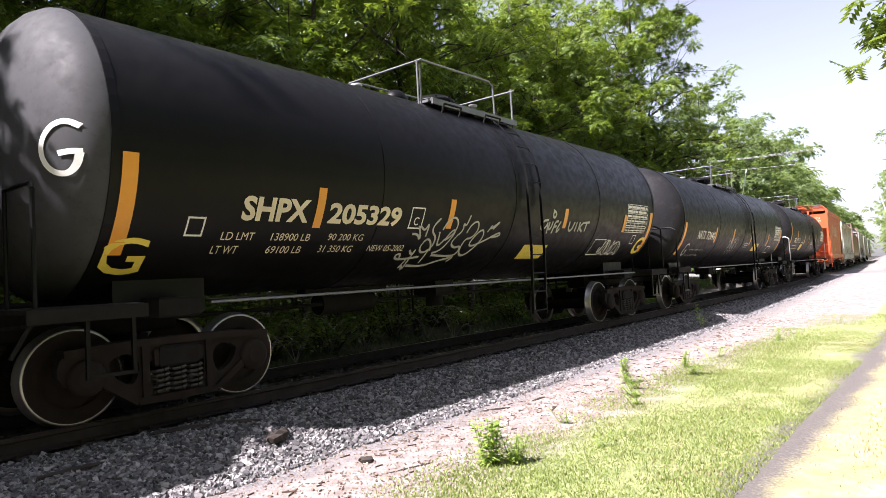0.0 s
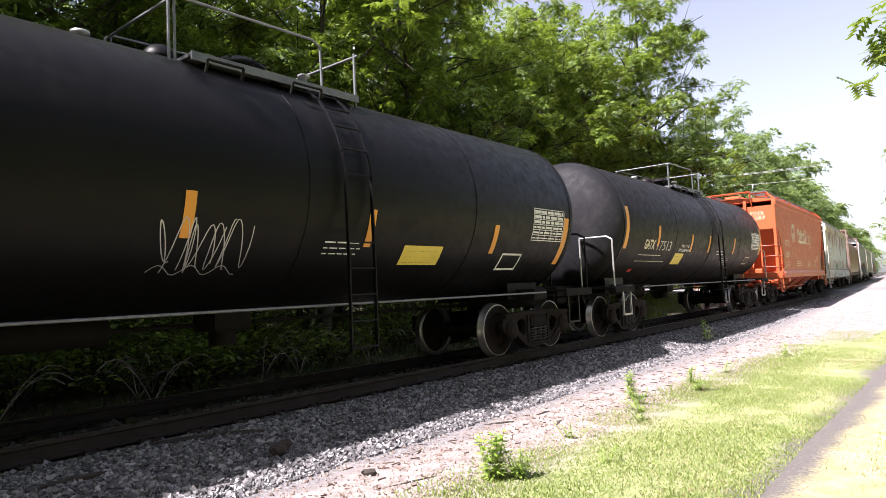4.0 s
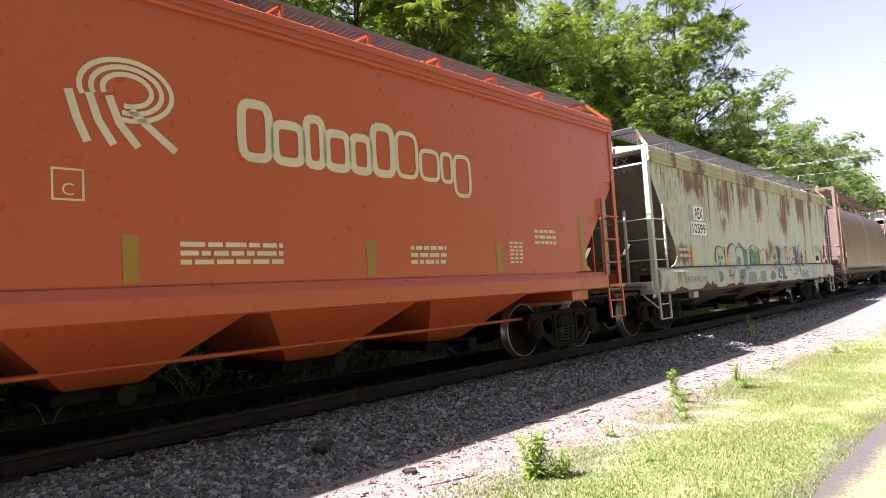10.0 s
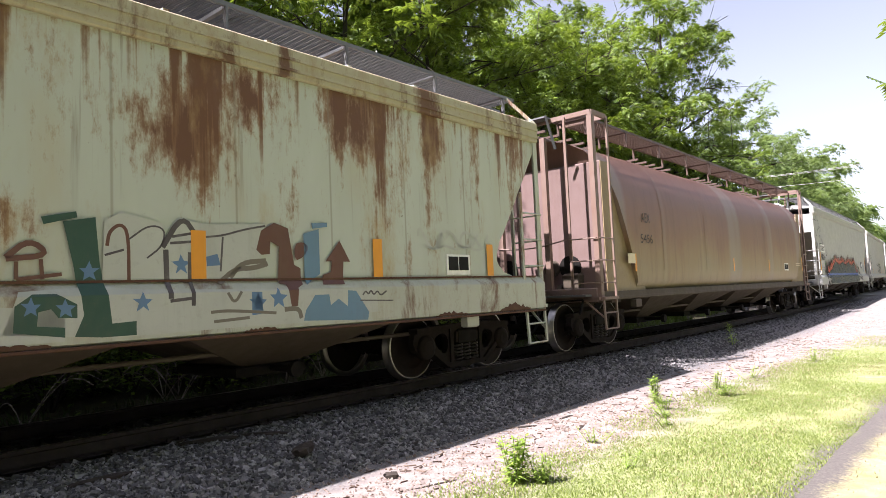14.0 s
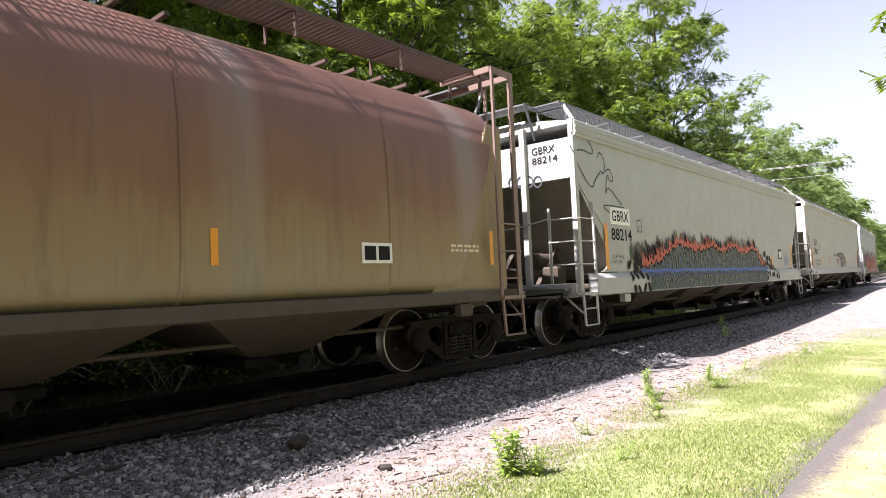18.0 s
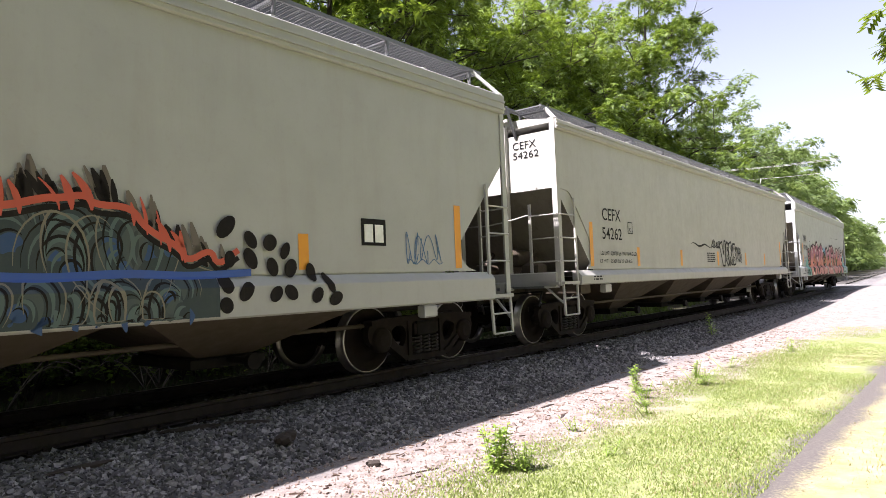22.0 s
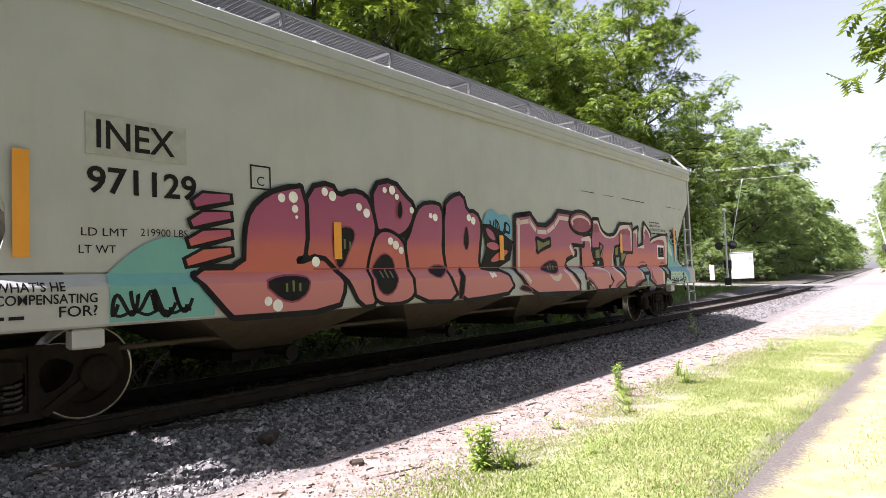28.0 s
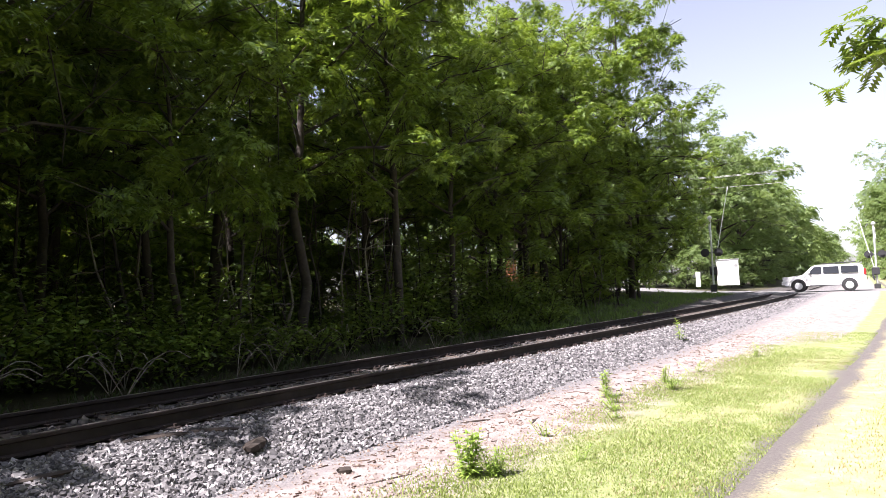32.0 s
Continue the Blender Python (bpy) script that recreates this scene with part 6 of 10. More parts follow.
    sprayed(car, [(-1.17, 2.05), (-0.95, 2.05), (-0.33, 1.8), (-0.44, 1.52), (-0.86, 1.37), (-1.28, 1.38), (-1.09, 1.67)], y - 0.001, [INK_BLACK, INK_BLACK], 0, 0.02, 0, "dark_ground")
    slash = Build()
    for x0, z0, x1, z1 in ((-1.09, 1.99, -0.85, 1.83), (-1.09, 1.74, -0.73, 1.71), (-0.98, 1.49, -0.5, 1.65)):
        ribbon(slash, [(x0 + (x1 - x0) * k / 5, z0 + (z1 - z0) * k / 5) for k in range(6)], 0.12, y - 0.002, 0, True)
    part("pink_slash", slash, PINK, car)
    sprayed(car, [(-3.58, 2.43), (-3.21, 2.52), (-2.97, 2.32), (-2.82, 2.24), (-2.84, 2.07), (-2.96, 1.91), (-3.15, 1.82), (-3.49, 1.86), (-3.56, 2.03)], y - 0.0020, mats, 1, 0.07)
    sprayed(car, [(-4.7, 1.53), (-4.71, 1.85), (-4.62, 2.3), (-4.3, 2.38), (-4.18, 2.23), (-3.94, 2.32), (-3.73, 2.29), (-3.63, 2.14), (-3.56, 1.85), (-3.71, 1.4), (-3.73, 1.16), (-3.66, 0.95), (-3.91, 0.94), (-4.1, 1.26), (-4.27, 1.44), (-4.49, 1.52)], y - 0.0035, mats, 1, 0.065)
    sprayed(car, [(-3.53, 1.83), (-3.32, 1.87), (-3.06, 1.75), (-2.98, 1.51), (-2.92, 1.26), (-2.96, 0.96), (-3.63, 0.94), (-3.7, 1.16), (-3.71, 1.39), (-3.63, 1.62)], y - 0.0050, mats, 2, 0.05)
    sprayed(car, [(-2.79, 2.07), (-2.66, 2.24), (-2.4, 2.29), (-2.21, 2.26), (-2.2, 1.92), (-2.25, 1.65), (-2.17, 1.38), (-1.92, 0.93), (-2.89, 0.96), (-2.91, 1.26), (-2.96, 1.51), (-2.99, 1.73), (-2.89, 1.84)], y - 0.0065, mats, 1, 0.06)
    sprayed(car, [(-5.47, 1.78), (-5.4, 2.01), (-5.19, 2.18), (-4.95, 2.26), (-4.7, 2.31), (-4.7, 1.55), (-4.85, 1.52), (-4.82, 1.42), (-4.49, 1.52), (-4.27, 1.34), (-4.19, 1.18), (-4.31, 0.93), (-5.67, 0.93), (-5.7, 0.93), (-5.9, 1.15), (-6.12, 1.38), (-5.49, 1.38)], y - 0.0080, mats, 1, 0.065)
    sprayed(car, [(-2.13, 2.27), (-1.95, 2.41), (-1.7, 2.48), (-1.6, 2.21), (-1.36, 2.22), (-1.24, 2.05), (-1.33, 1.62), (-1.36, 1.43), (-1.26, 1.33), (-0.66, 1.31), (-0.44, 1.01), (-1.27, 0.95), (-1.91, 0.93), (-2.17, 1.38)], y - 0.0080, mats, 1, 0.065)
    sprayed(car, [(-0.2, 2.21), (0.26, 2.27), (0.49, 2.09), (0.81, 2.09), (1.08, 2.21), (1.28, 2.38), (2.34, 2.37), (2.24, 1.83), (1.75, 1.84), (1.9, 1.65), (1.53, 1.56), (1.42, 1.39), (1.86, 1.05), (1.86, 0.93), (0.33, 0.95), (0.03, 1.06), (-0.26, 1.3)], y - 0.0035, mats, 0, 0.09, 0.075)
    sprayed(car, [(2.17, 1.95), (2.62, 2.01), (2.59, 1.72), (2.66, 1.54), (2.78, 1.47), (2.6, 1.38), (3.14, 1.35), (3.42, 1.09), (3.25, 0.93), (2.67, 0.93), (2.51, 1.07), (2.3, 1.16), (2.18, 1.18)], y - 0.0020, mats, 0, 0.06)
    sprayed(car, [(4.79, 2.18), (5.07, 2.26), (4.99, 1.92), (5.01, 1.8), (5.37, 1.89), (5.4, 2.2), (5.47, 2.38), (5.84, 2.16), (5.8, 1.97), (6.5, 2.12), (6.96, 2.15), (6.87, 1.42), (6.28, 1.39), (6.46, 1.23), (6.49, 0.94), (5.92, 0.93), (5.53, 1.09), (5.55, 1.39), (5.25, 1.42), (4.92, 1.37), (5.19, 1.1), (4.51, 0.93), (4.16, 0.94), (4.08, 1.11), (4.19, 1.4), (4.34, 1.64), (4.71, 1.68)], y - 0.0028, mats, 0, 0.075)
    sprayed(car, [(2.74, 2.32), (2.97, 2.33), (3.05, 2.17), (3.21, 2.06), (3.43, 2.01), (3.72, 2.03), (3.88, 2.11), (4.08, 2.29), (4.72, 2.32), (4.66, 1.72), (4.08, 1.73), (4.05, 1.88), (3.75, 1.83), (3.65, 1.68), (3.53, 1.35), (4.04, 1.12), (3.67, 0.93), (3.25, 0.93), (3.48, 1.08), (3.15, 1.35), (3.14, 1.52), (3.0, 1.47), (2.99, 1.6), (3.18, 1.82), (2.98, 1.89), (2.94, 1.78), (2.66, 1.77), (2.65, 1.91), (2.71, 2.13)], y - 0.0040, mats, 0, 0.075)
    sprayed(car, [(2.17, 1.95), (2.62, 2.01), (2.58, 1.71), (2.54, 1.85), (2.51, 1.9), (2.17, 1.88)], y - 0.0052, [PALE_PINK, INK_BLACK], 1, 0, 0, "pale_edge")
    sprayed(car, [(2.6, 1.38), (3.11, 1.36), (3.25, 1.27), (3.34, 1.08), (3.19, 1.24), (3.08, 1.31), (2.72, 1.33)], y - 0.0052, [PALE_PINK, INK_BLACK], 1, 0, 0, "pale_edge")
    sprayed(car, [(2.74, 2.32), (2.97, 2.33), (3.05, 2.17), (3.21, 2.06), (3.43, 2.01), (3.72, 2.03), (3.88, 2.11), (4.08, 2.29), (4.72, 2.32), (4.66, 1.74), (4.61, 1.75), (4.63, 2.24), (4.11, 2.21), (3.92, 2.08), (3.72, 1.99), (3.43, 1.97), (3.2, 2.01), (3.03, 2.12), (2.95, 2.27), (2.75, 2.26)], y - 0.0052, [PALE_PINK, INK_BLACK], 1, 0, 0, "pale_edge")
    sprayed(car, [(3.71, 1.81), (3.63, 1.62), (3.61, 1.38), (4.04, 1.14), (4.0, 1.11), (3.52, 1.33), (3.57, 1.58)], y - 0.0052, [PALE_PINK, INK_BLACK], 1, 0, 0, "pale_edge")
    sprayed(car, [(4.79, 2.18), (5.07, 2.26), (4.99, 1.92), (5.01, 1.8), (5.41, 1.9), (5.41, 1.81), (5.33, 1.79), (5.15, 1.81), (4.99, 1.78), (4.96, 2.14), (4.81, 2.13)], y - 0.0052, [PALE_PINK, INK_BLACK], 1, 0, 0, "pale_edge")
    sprayed(car, [(5.4, 2.2), (5.47, 2.38), (5.84, 2.16), (5.82, 2.0), (5.79, 2.04), (5.73, 2.17), (5.51, 2.3), (5.43, 1.94)], y - 0.0052, [PALE_PINK, INK_BLACK], 1, 0, 0, "pale_edge")
    sprayed(car, [(5.78, 1.92), (5.93, 2.03), (6.5, 2.12), (6.96, 2.15), (6.87, 1.42), (6.78, 1.42), (6.78, 2.0), (6.5, 2.05), (6.05, 1.99)], y - 0.0052, [PALE_PINK, INK_BLACK], 1, 0, 0, "pale_edge")
    sprayed(car, [(4.92, 1.37), (5.19, 1.1), (5.03, 1.12), (4.95, 1.26)], y - 0.0052, [PALE_PINK, INK_BLACK], 1, 0, 0, "pale_edge")
    sprayed(car, [(6.29, 1.39), (6.46, 1.23), (6.48, 0.94), (6.36, 0.95), (6.34, 1.2)], y - 0.0052, [PALE_PINK, INK_BLACK], 1, 0, 0, "pale_edge")
    sprayed(car, [(2.18, 1.19), (2.33, 1.17), (2.51, 1.06), (2.71, 0.93), (2.6, 0.93), (2.44, 1.07), (2.3, 1.12), (2.18, 1.12)], y - 0.0058, [CRIMSON, INK_BLACK], 1, 0, 0, "crimson_shade")
    sprayed(car, [(2.75, 2.25), (2.94, 2.26), (3.03, 2.11), (2.84, 2.07), (2.7, 2.09)], y - 0.0058, [CRIMSON, INK_BLACK], 1, 0, 0, "crimson_shade")
    sprayed(car, [(3.95, 2.08), (4.09, 2.19), (4.62, 2.21), (4.61, 2.05), (4.46, 2.1), (4.09, 2.08)], y - 0.0058, [CRIMSON, INK_BLACK], 1, 0, 0, "crimson_shade")
    sprayed(car, [(3.18, 1.82), (2.99, 1.47), (3.05, 1.49), (3.13, 1.66), (3.22, 1.84), (2.99, 1.91)], y - 0.0058, [CRIMSON, INK_BLACK], 1, 0, 0, "crimson_shade")
    sprayed(car, [(4.04, 1.12), (3.61, 1.05), (3.48, 0.93), (3.61, 0.95)], y - 0.0058, [CRIMSON, INK_BLACK], 1, 0, 0, "crimson_shade")
    sprayed(car, [(5.44, 2.15), (5.5, 2.22), (5.65, 2.2), (5.77, 2.07), (5.77, 2.03), (5.63, 2.11), (5.51, 2.13)], y - 0.0058, [CRIMSON, INK_BLACK], 1, 0, 0, "crimson_shade")
    sprayed(car, [(5.8, 1.89), (6.14, 2.01), (6.5, 2.04), (6.76, 2.0), (6.76, 1.87), (6.49, 1.94), (6.05, 1.93)], y - 0.0058, [CRIMSON, INK_BLACK], 1, 0, 0, "crimson_shade")
    sprayed(car, [(4.51, 0.93), (5.19, 1.1), (4.67, 1.05)], y - 0.0058, [CRIMSON, INK_BLACK], 1, 0, 0, "crimson_shade")
    sprayed(car, [(5.55, 1.12), (5.64, 1.3), (5.55, 1.39), (5.67, 1.33), (5.66, 1.16), (5.99, 0.93), (5.76, 1.0)], y - 0.0058, [CRIMSON, INK_BLACK], 1, 0, 0, "crimson_shade")
    sprayed(car, [(5.0, 1.43), (5.25, 1.52), (5.52, 1.45), (5.25, 1.46)], y - 0.0058, [CRIMSON, INK_BLACK], 1, 0, 0, "crimson_shade")
    sprayed(car, [(6.29, 1.43), (6.56, 1.51), (6.78, 1.43)], y - 0.0058, [CRIMSON, INK_BLACK], 1, 0, 0, "crimson_shade")
    sprayed(car, [(2.18, 1.09), (2.3, 1.09), (2.41, 1.0), (2.5, 0.93), (2.18, 0.93)], y - 0.0064, [INK_BLACK, INK_BLACK], 0, 0, 0, "dark_counter")
    sprayed(car, [(2.66, 1.76), (2.94, 1.77), (2.99, 1.88), (3.18, 1.81), (3.0, 1.59), (3.13, 1.54), (3.15, 1.43), (2.98, 1.38), (2.77, 1.39), (2.58, 1.45), (2.78, 1.49), (2.68, 1.6)], y - 0.0064, [INK_BLACK, INK_BLACK], 0, 0, 0, "dark_counter")
    sprayed(car, [(3.71, 1.81), (3.93, 1.85), (4.06, 1.7), (4.4, 1.68), (4.19, 1.47), (4.09, 1.34), (4.08, 1.14), (4.04, 1.14), (3.74, 1.32), (3.68, 1.36)], y - 0.0064, [INK_BLACK, INK_BLACK], 0, 0, 0, "dark_counter")
    sprayed(car, [(3.56, 0.93), (4.07, 1.1), (4.11, 0.93)], y - 0.0064, [INK_BLACK, INK_BLACK], 0, 0, 0, "dark_counter")
    sprayed(car, [(4.95, 1.37), (5.53, 1.43), (5.53, 1.09), (5.88, 0.93), (5.06, 0.93), (4.72, 0.93), (5.24, 1.06), (5.17, 1.15)], y - 0.0064, [INK_BLACK, INK_BLACK], 0, 0, 0, "dark_counter")
    sprayed(car, [(6.31, 1.39), (6.89, 1.36), (6.9, 1.0), (6.64, 1.1), (6.51, 0.93), (6.45, 0.95), (6.48, 1.23)], y - 0.0064, [INK_BLACK, INK_BLACK], 0, 0, 0, "dark_counter")
    sprayed(car, [(2.29, 1.02), (2.41, 0.99), (2.46, 0.93), (2.29, 0.93)], y - 0.0070, [OLIVE_SPRAY, INK_BLACK], 0, 0, 0, "olive_counter")
    sprayed(car, [(2.78, 1.71), (2.97, 1.74), (2.96, 1.56), (2.78, 1.56)], y - 0.0070, [OLIVE_SPRAY, INK_BLACK], 0, 0, 0, "olive_counter")
    sprayed(car, [(3.01, 1.84), (3.13, 1.81), (3.02, 1.7)], y - 0.0070, [OLIVE_SPRAY, INK_BLACK], 0, 0, 0, "olive_counter")
    sprayed(car, [(3.76, 1.77), (3.89, 1.81), (3.88, 1.64), (3.75, 1.62)], y - 0.0070, [OLIVE_SPRAY, INK_BLACK], 0, 0, 0, "olive_counter")
    sprayed(car, [(4.06, 1.67), (4.34, 1.66), (4.11, 1.48), (4.05, 1.48)], y - 0.0070, [OLIVE_SPRAY, INK_BLACK], 0, 0, 0, "olive_counter")
    sprayed(car, [(3.7, 0.93), (4.04, 1.05), (4.05, 0.93)], y - 0.0070, [OLIVE_SPRAY, INK_BLACK], 0, 0, 0, "olive_counter")
    sprayed(car, [(5.03, 1.0), (5.27, 1.04), (5.29, 0.93), (4.89, 0.93)], y - 0.0070, [OLIVE_SPRAY, INK_BLACK], 0, 0, 0, "olive_counter")
    sprayed(car, [(5.42, 1.05), (5.76, 0.93), (5.4, 0.93)], y - 0.0070, [OLIVE_SPRAY, INK_BLACK], 0, 0, 0, "olive_counter")
    sprayed(car, [(3.79, 1.57), (3.94, 1.58), (3.93, 1.4), (3.8, 1.39)], y - 0.0070, [SLATE_TEAL, INK_BLACK], 0, 0, 0, "teal_glint")
    sprayed(car, [(5.04, 1.34), (5.49, 1.37), (5.46, 1.26), (5.12, 1.25)], y - 0.0070, [SLATE_TEAL, INK_BLACK], 0, 0, 0, "teal_glint")
    sprayed(car, [(6.49, 1.36), (6.75, 1.33), (6.74, 1.17), (6.61, 1.19)], y - 0.0070, [SLATE_TEAL, INK_BLACK], 0, 0, 0, "teal_glint")
    sprayed(car, [(3.87, 1.37), (4.04, 1.34), (4.07, 1.21)], y - 0.0070, [CYAN, INK_BLACK], 0, 0, 0, "blue_glint")
    sprayed(car, [(5.21, 1.17), (5.44, 1.18), (5.36, 0.93), (5.3, 0.93), (5.3, 1.06)], y - 0.0070, [CYAN, INK_BLACK], 0, 0, 0, "blue_glint")
    sprayed(car, [(2.85, 1.49), (2.94, 1.5), (2.92, 1.43), (2.86, 1.43)], y - 0.0070, [CYAN, INK_BLACK], 0, 0, 0, "blue_glint")
    dot = [(2.19 + 0.46 * math.cos(a), 2.25 + 0.19 * math.sin(a)) for a in [6.283 * j / 22 for j in range(22)]]
    sprayed(car, dot, y - 0.0074, [CRIMSON, INK_BLACK, PALE_PINK], 0, 0.07, 0.05)
    for w_ in ([(-1.98, 0.94), (-1.9, 1.3), (-1.82, 1.42), (-1.78, 1.3), (-1.86, 0.94)], [(-1.72, 1.78), (-1.62, 2.06), (-1.56, 1.8), (-1.64, 1.62)]):
        sprayed(car, w_, y - 0.0100, [INK_BLACK, CRIMSON], 1, 0.018, 0, "dark_counter")
    holes = [[(-4.29, 1.82), (-4.12, 1.89), (-3.97, 1.88), (-3.93, 1.78), (-4.04, 1.61), (-4.13, 1.44), (-4.22, 1.38), (-4.27, 1.6)], [(-3.67, 1.36), (-3.53, 1.53), (-3.39, 1.58), (-3.25, 1.48), (-3.24, 1.27), (-3.33, 1.09), (-3.51, 1.04), (-3.64, 1.16)], [(-5.33, 1.24), (-5.1, 1.31), (-4.82, 1.31), (-4.71, 1.27), (-4.75, 1.12), (-4.92, 1.03), (-5.1, 1.06)], [(-3.14, 2.21), (-3.08, 2.3), (-3.04, 2.14), (-3.09, 2.04), (-3.15, 2.08)], [(-2.6, 1.35), (-2.39, 1.43), (-2.12, 1.39), (-2.26, 1.3), (-2.42, 1.24)], [(0.49, 1.35), (0.77, 1.48), (1.1, 1.51), (1.19, 1.35), (0.94, 1.26), (0.65, 1.3)], [(-0.33, 1.02), (-0.2, 1.08), (-0.04, 1.06), (0.15, 0.95)]]
    olive = [[(0.36, 1.89), (0.66, 1.82), (1.0, 1.9), (1.0, 1.8), (0.66, 1.72), (0.37, 1.62)]]
    for i, h in enumerate(holes + olive):
        yy = y - 0.0100
        if i < len(holes):
            sprayed(car, h, yy, [INK_BLACK, CRIMSON], 1, 0.022, 0, "dark_counter")
        else:
            cx, cz = sum(q[0] for q in h) / len(h), sum(q[1] for q in h) / len(h)
            small = [(cx + (q[0] - cx) * 0.68, cz + (q[1] - cz) * 0.74) for q in h]
            sprayed(car, small, yy, [OLIVE_SPRAY, INK_BLACK], 0, 0.065, 0, "olive_counter")
        if i in (0, 1, 2, 5):
            cx, cz = sum(q[0] for q in h) / len(h), sum(q[1] for q in h) / len(h)
            g = Build()
            for k in (-1, 0, 1):
                bars(g, cx + 0.09 * k, cz - 0.05, yy - 0.001, 0.03, 0.12 - 0.03 * abs(k))
            part("olive_glint", g, OLIVE_SPRAY, car)
    sprayed(car, [(0.65, 1.28), (0.94, 1.2), (1.2, 1.29), (1.12, 1.14), (0.91, 1.11)], y - 0.0100, [PALE_PINK, CRIMSON], 1, 0, 0, "pale_highlight")
    for x, z, r in ((-5.02, 2.17, 0.05), (-4.86, 2.19, 0.065), (-4.84, 2.06, 0.045), (-4.82, 1.97, 0.02), (-4.4, 2.29, 0.05), (-4.28, 2.25, 0.06), (-3.85, 2.15, 0.05), (-3.72, 2.08, 0.06), (-3.38, 2.4, 0.04), (-3.24, 2.41, 0.06), (-3.15, 2.33, 0.04), (-2.86, 2.17, 0.045), (-2.46, 2.12, 0.04), (-2.36, 2.1, 0.055), (-1.55, 2.14, 0.055), (-1.44, 2.1, 0.06), (-3.3, 1.74, 0.05), (-3.2, 1.69, 0.06), (-3.1, 1.62, 0.05), (-4.56, 1.47, 0.06), (-5.28, 1.05, 0.05), (-5.16, 1.0, 0.065), (-1.08, 1.27, 0.05), (-1.0, 1.27, 0.04)):
        g = Build()
        flat(g, [(x + r * math.cos(a), z + r * math.sin(a)) for a in [6.283 * j / 12 for j in range(12)]], y - 0.0105)
        part("white_highlight", g, SIGN_WHITE, car)
    line = Build()
    ribbon(line, [(-4.6 + 0.1 * k, 1.385) for k in range(110)], 0.014, y - 0.0104)
    part("sill_seam", line, CRIMSON, car)
    d = Build()
    for k in range(4):
        ribbon(d, [(-6.14 + 0.03 * k, 1.46 + 0.19 * k), (-5.95, 1.53 + 0.185 * k), (-5.66, 1.58 + 0.18 * k)], 0.11, y - 0.001, 0, True)
    part("pink_slash", d, PINK, car)
    d = Build()
    for k in range(4):
        ribbon(d, [(-6.18 + 0.03 * k, 1.45 + 0.19 * k), (-5.95, 1.52 + 0.185 * k), (-5.62, 1.57 + 0.18 * k)], 0.19, y, 0, True)
    part("slash_outline", d, INK_BLACK, car)


def stroke(car, pts, width, y, mat):
    """One sprayed line with rounded bends."""
    b = Build()
    ribbon(b, swung(pts, 2), width, y)
    return part("sprayed_line", b, mat, car)



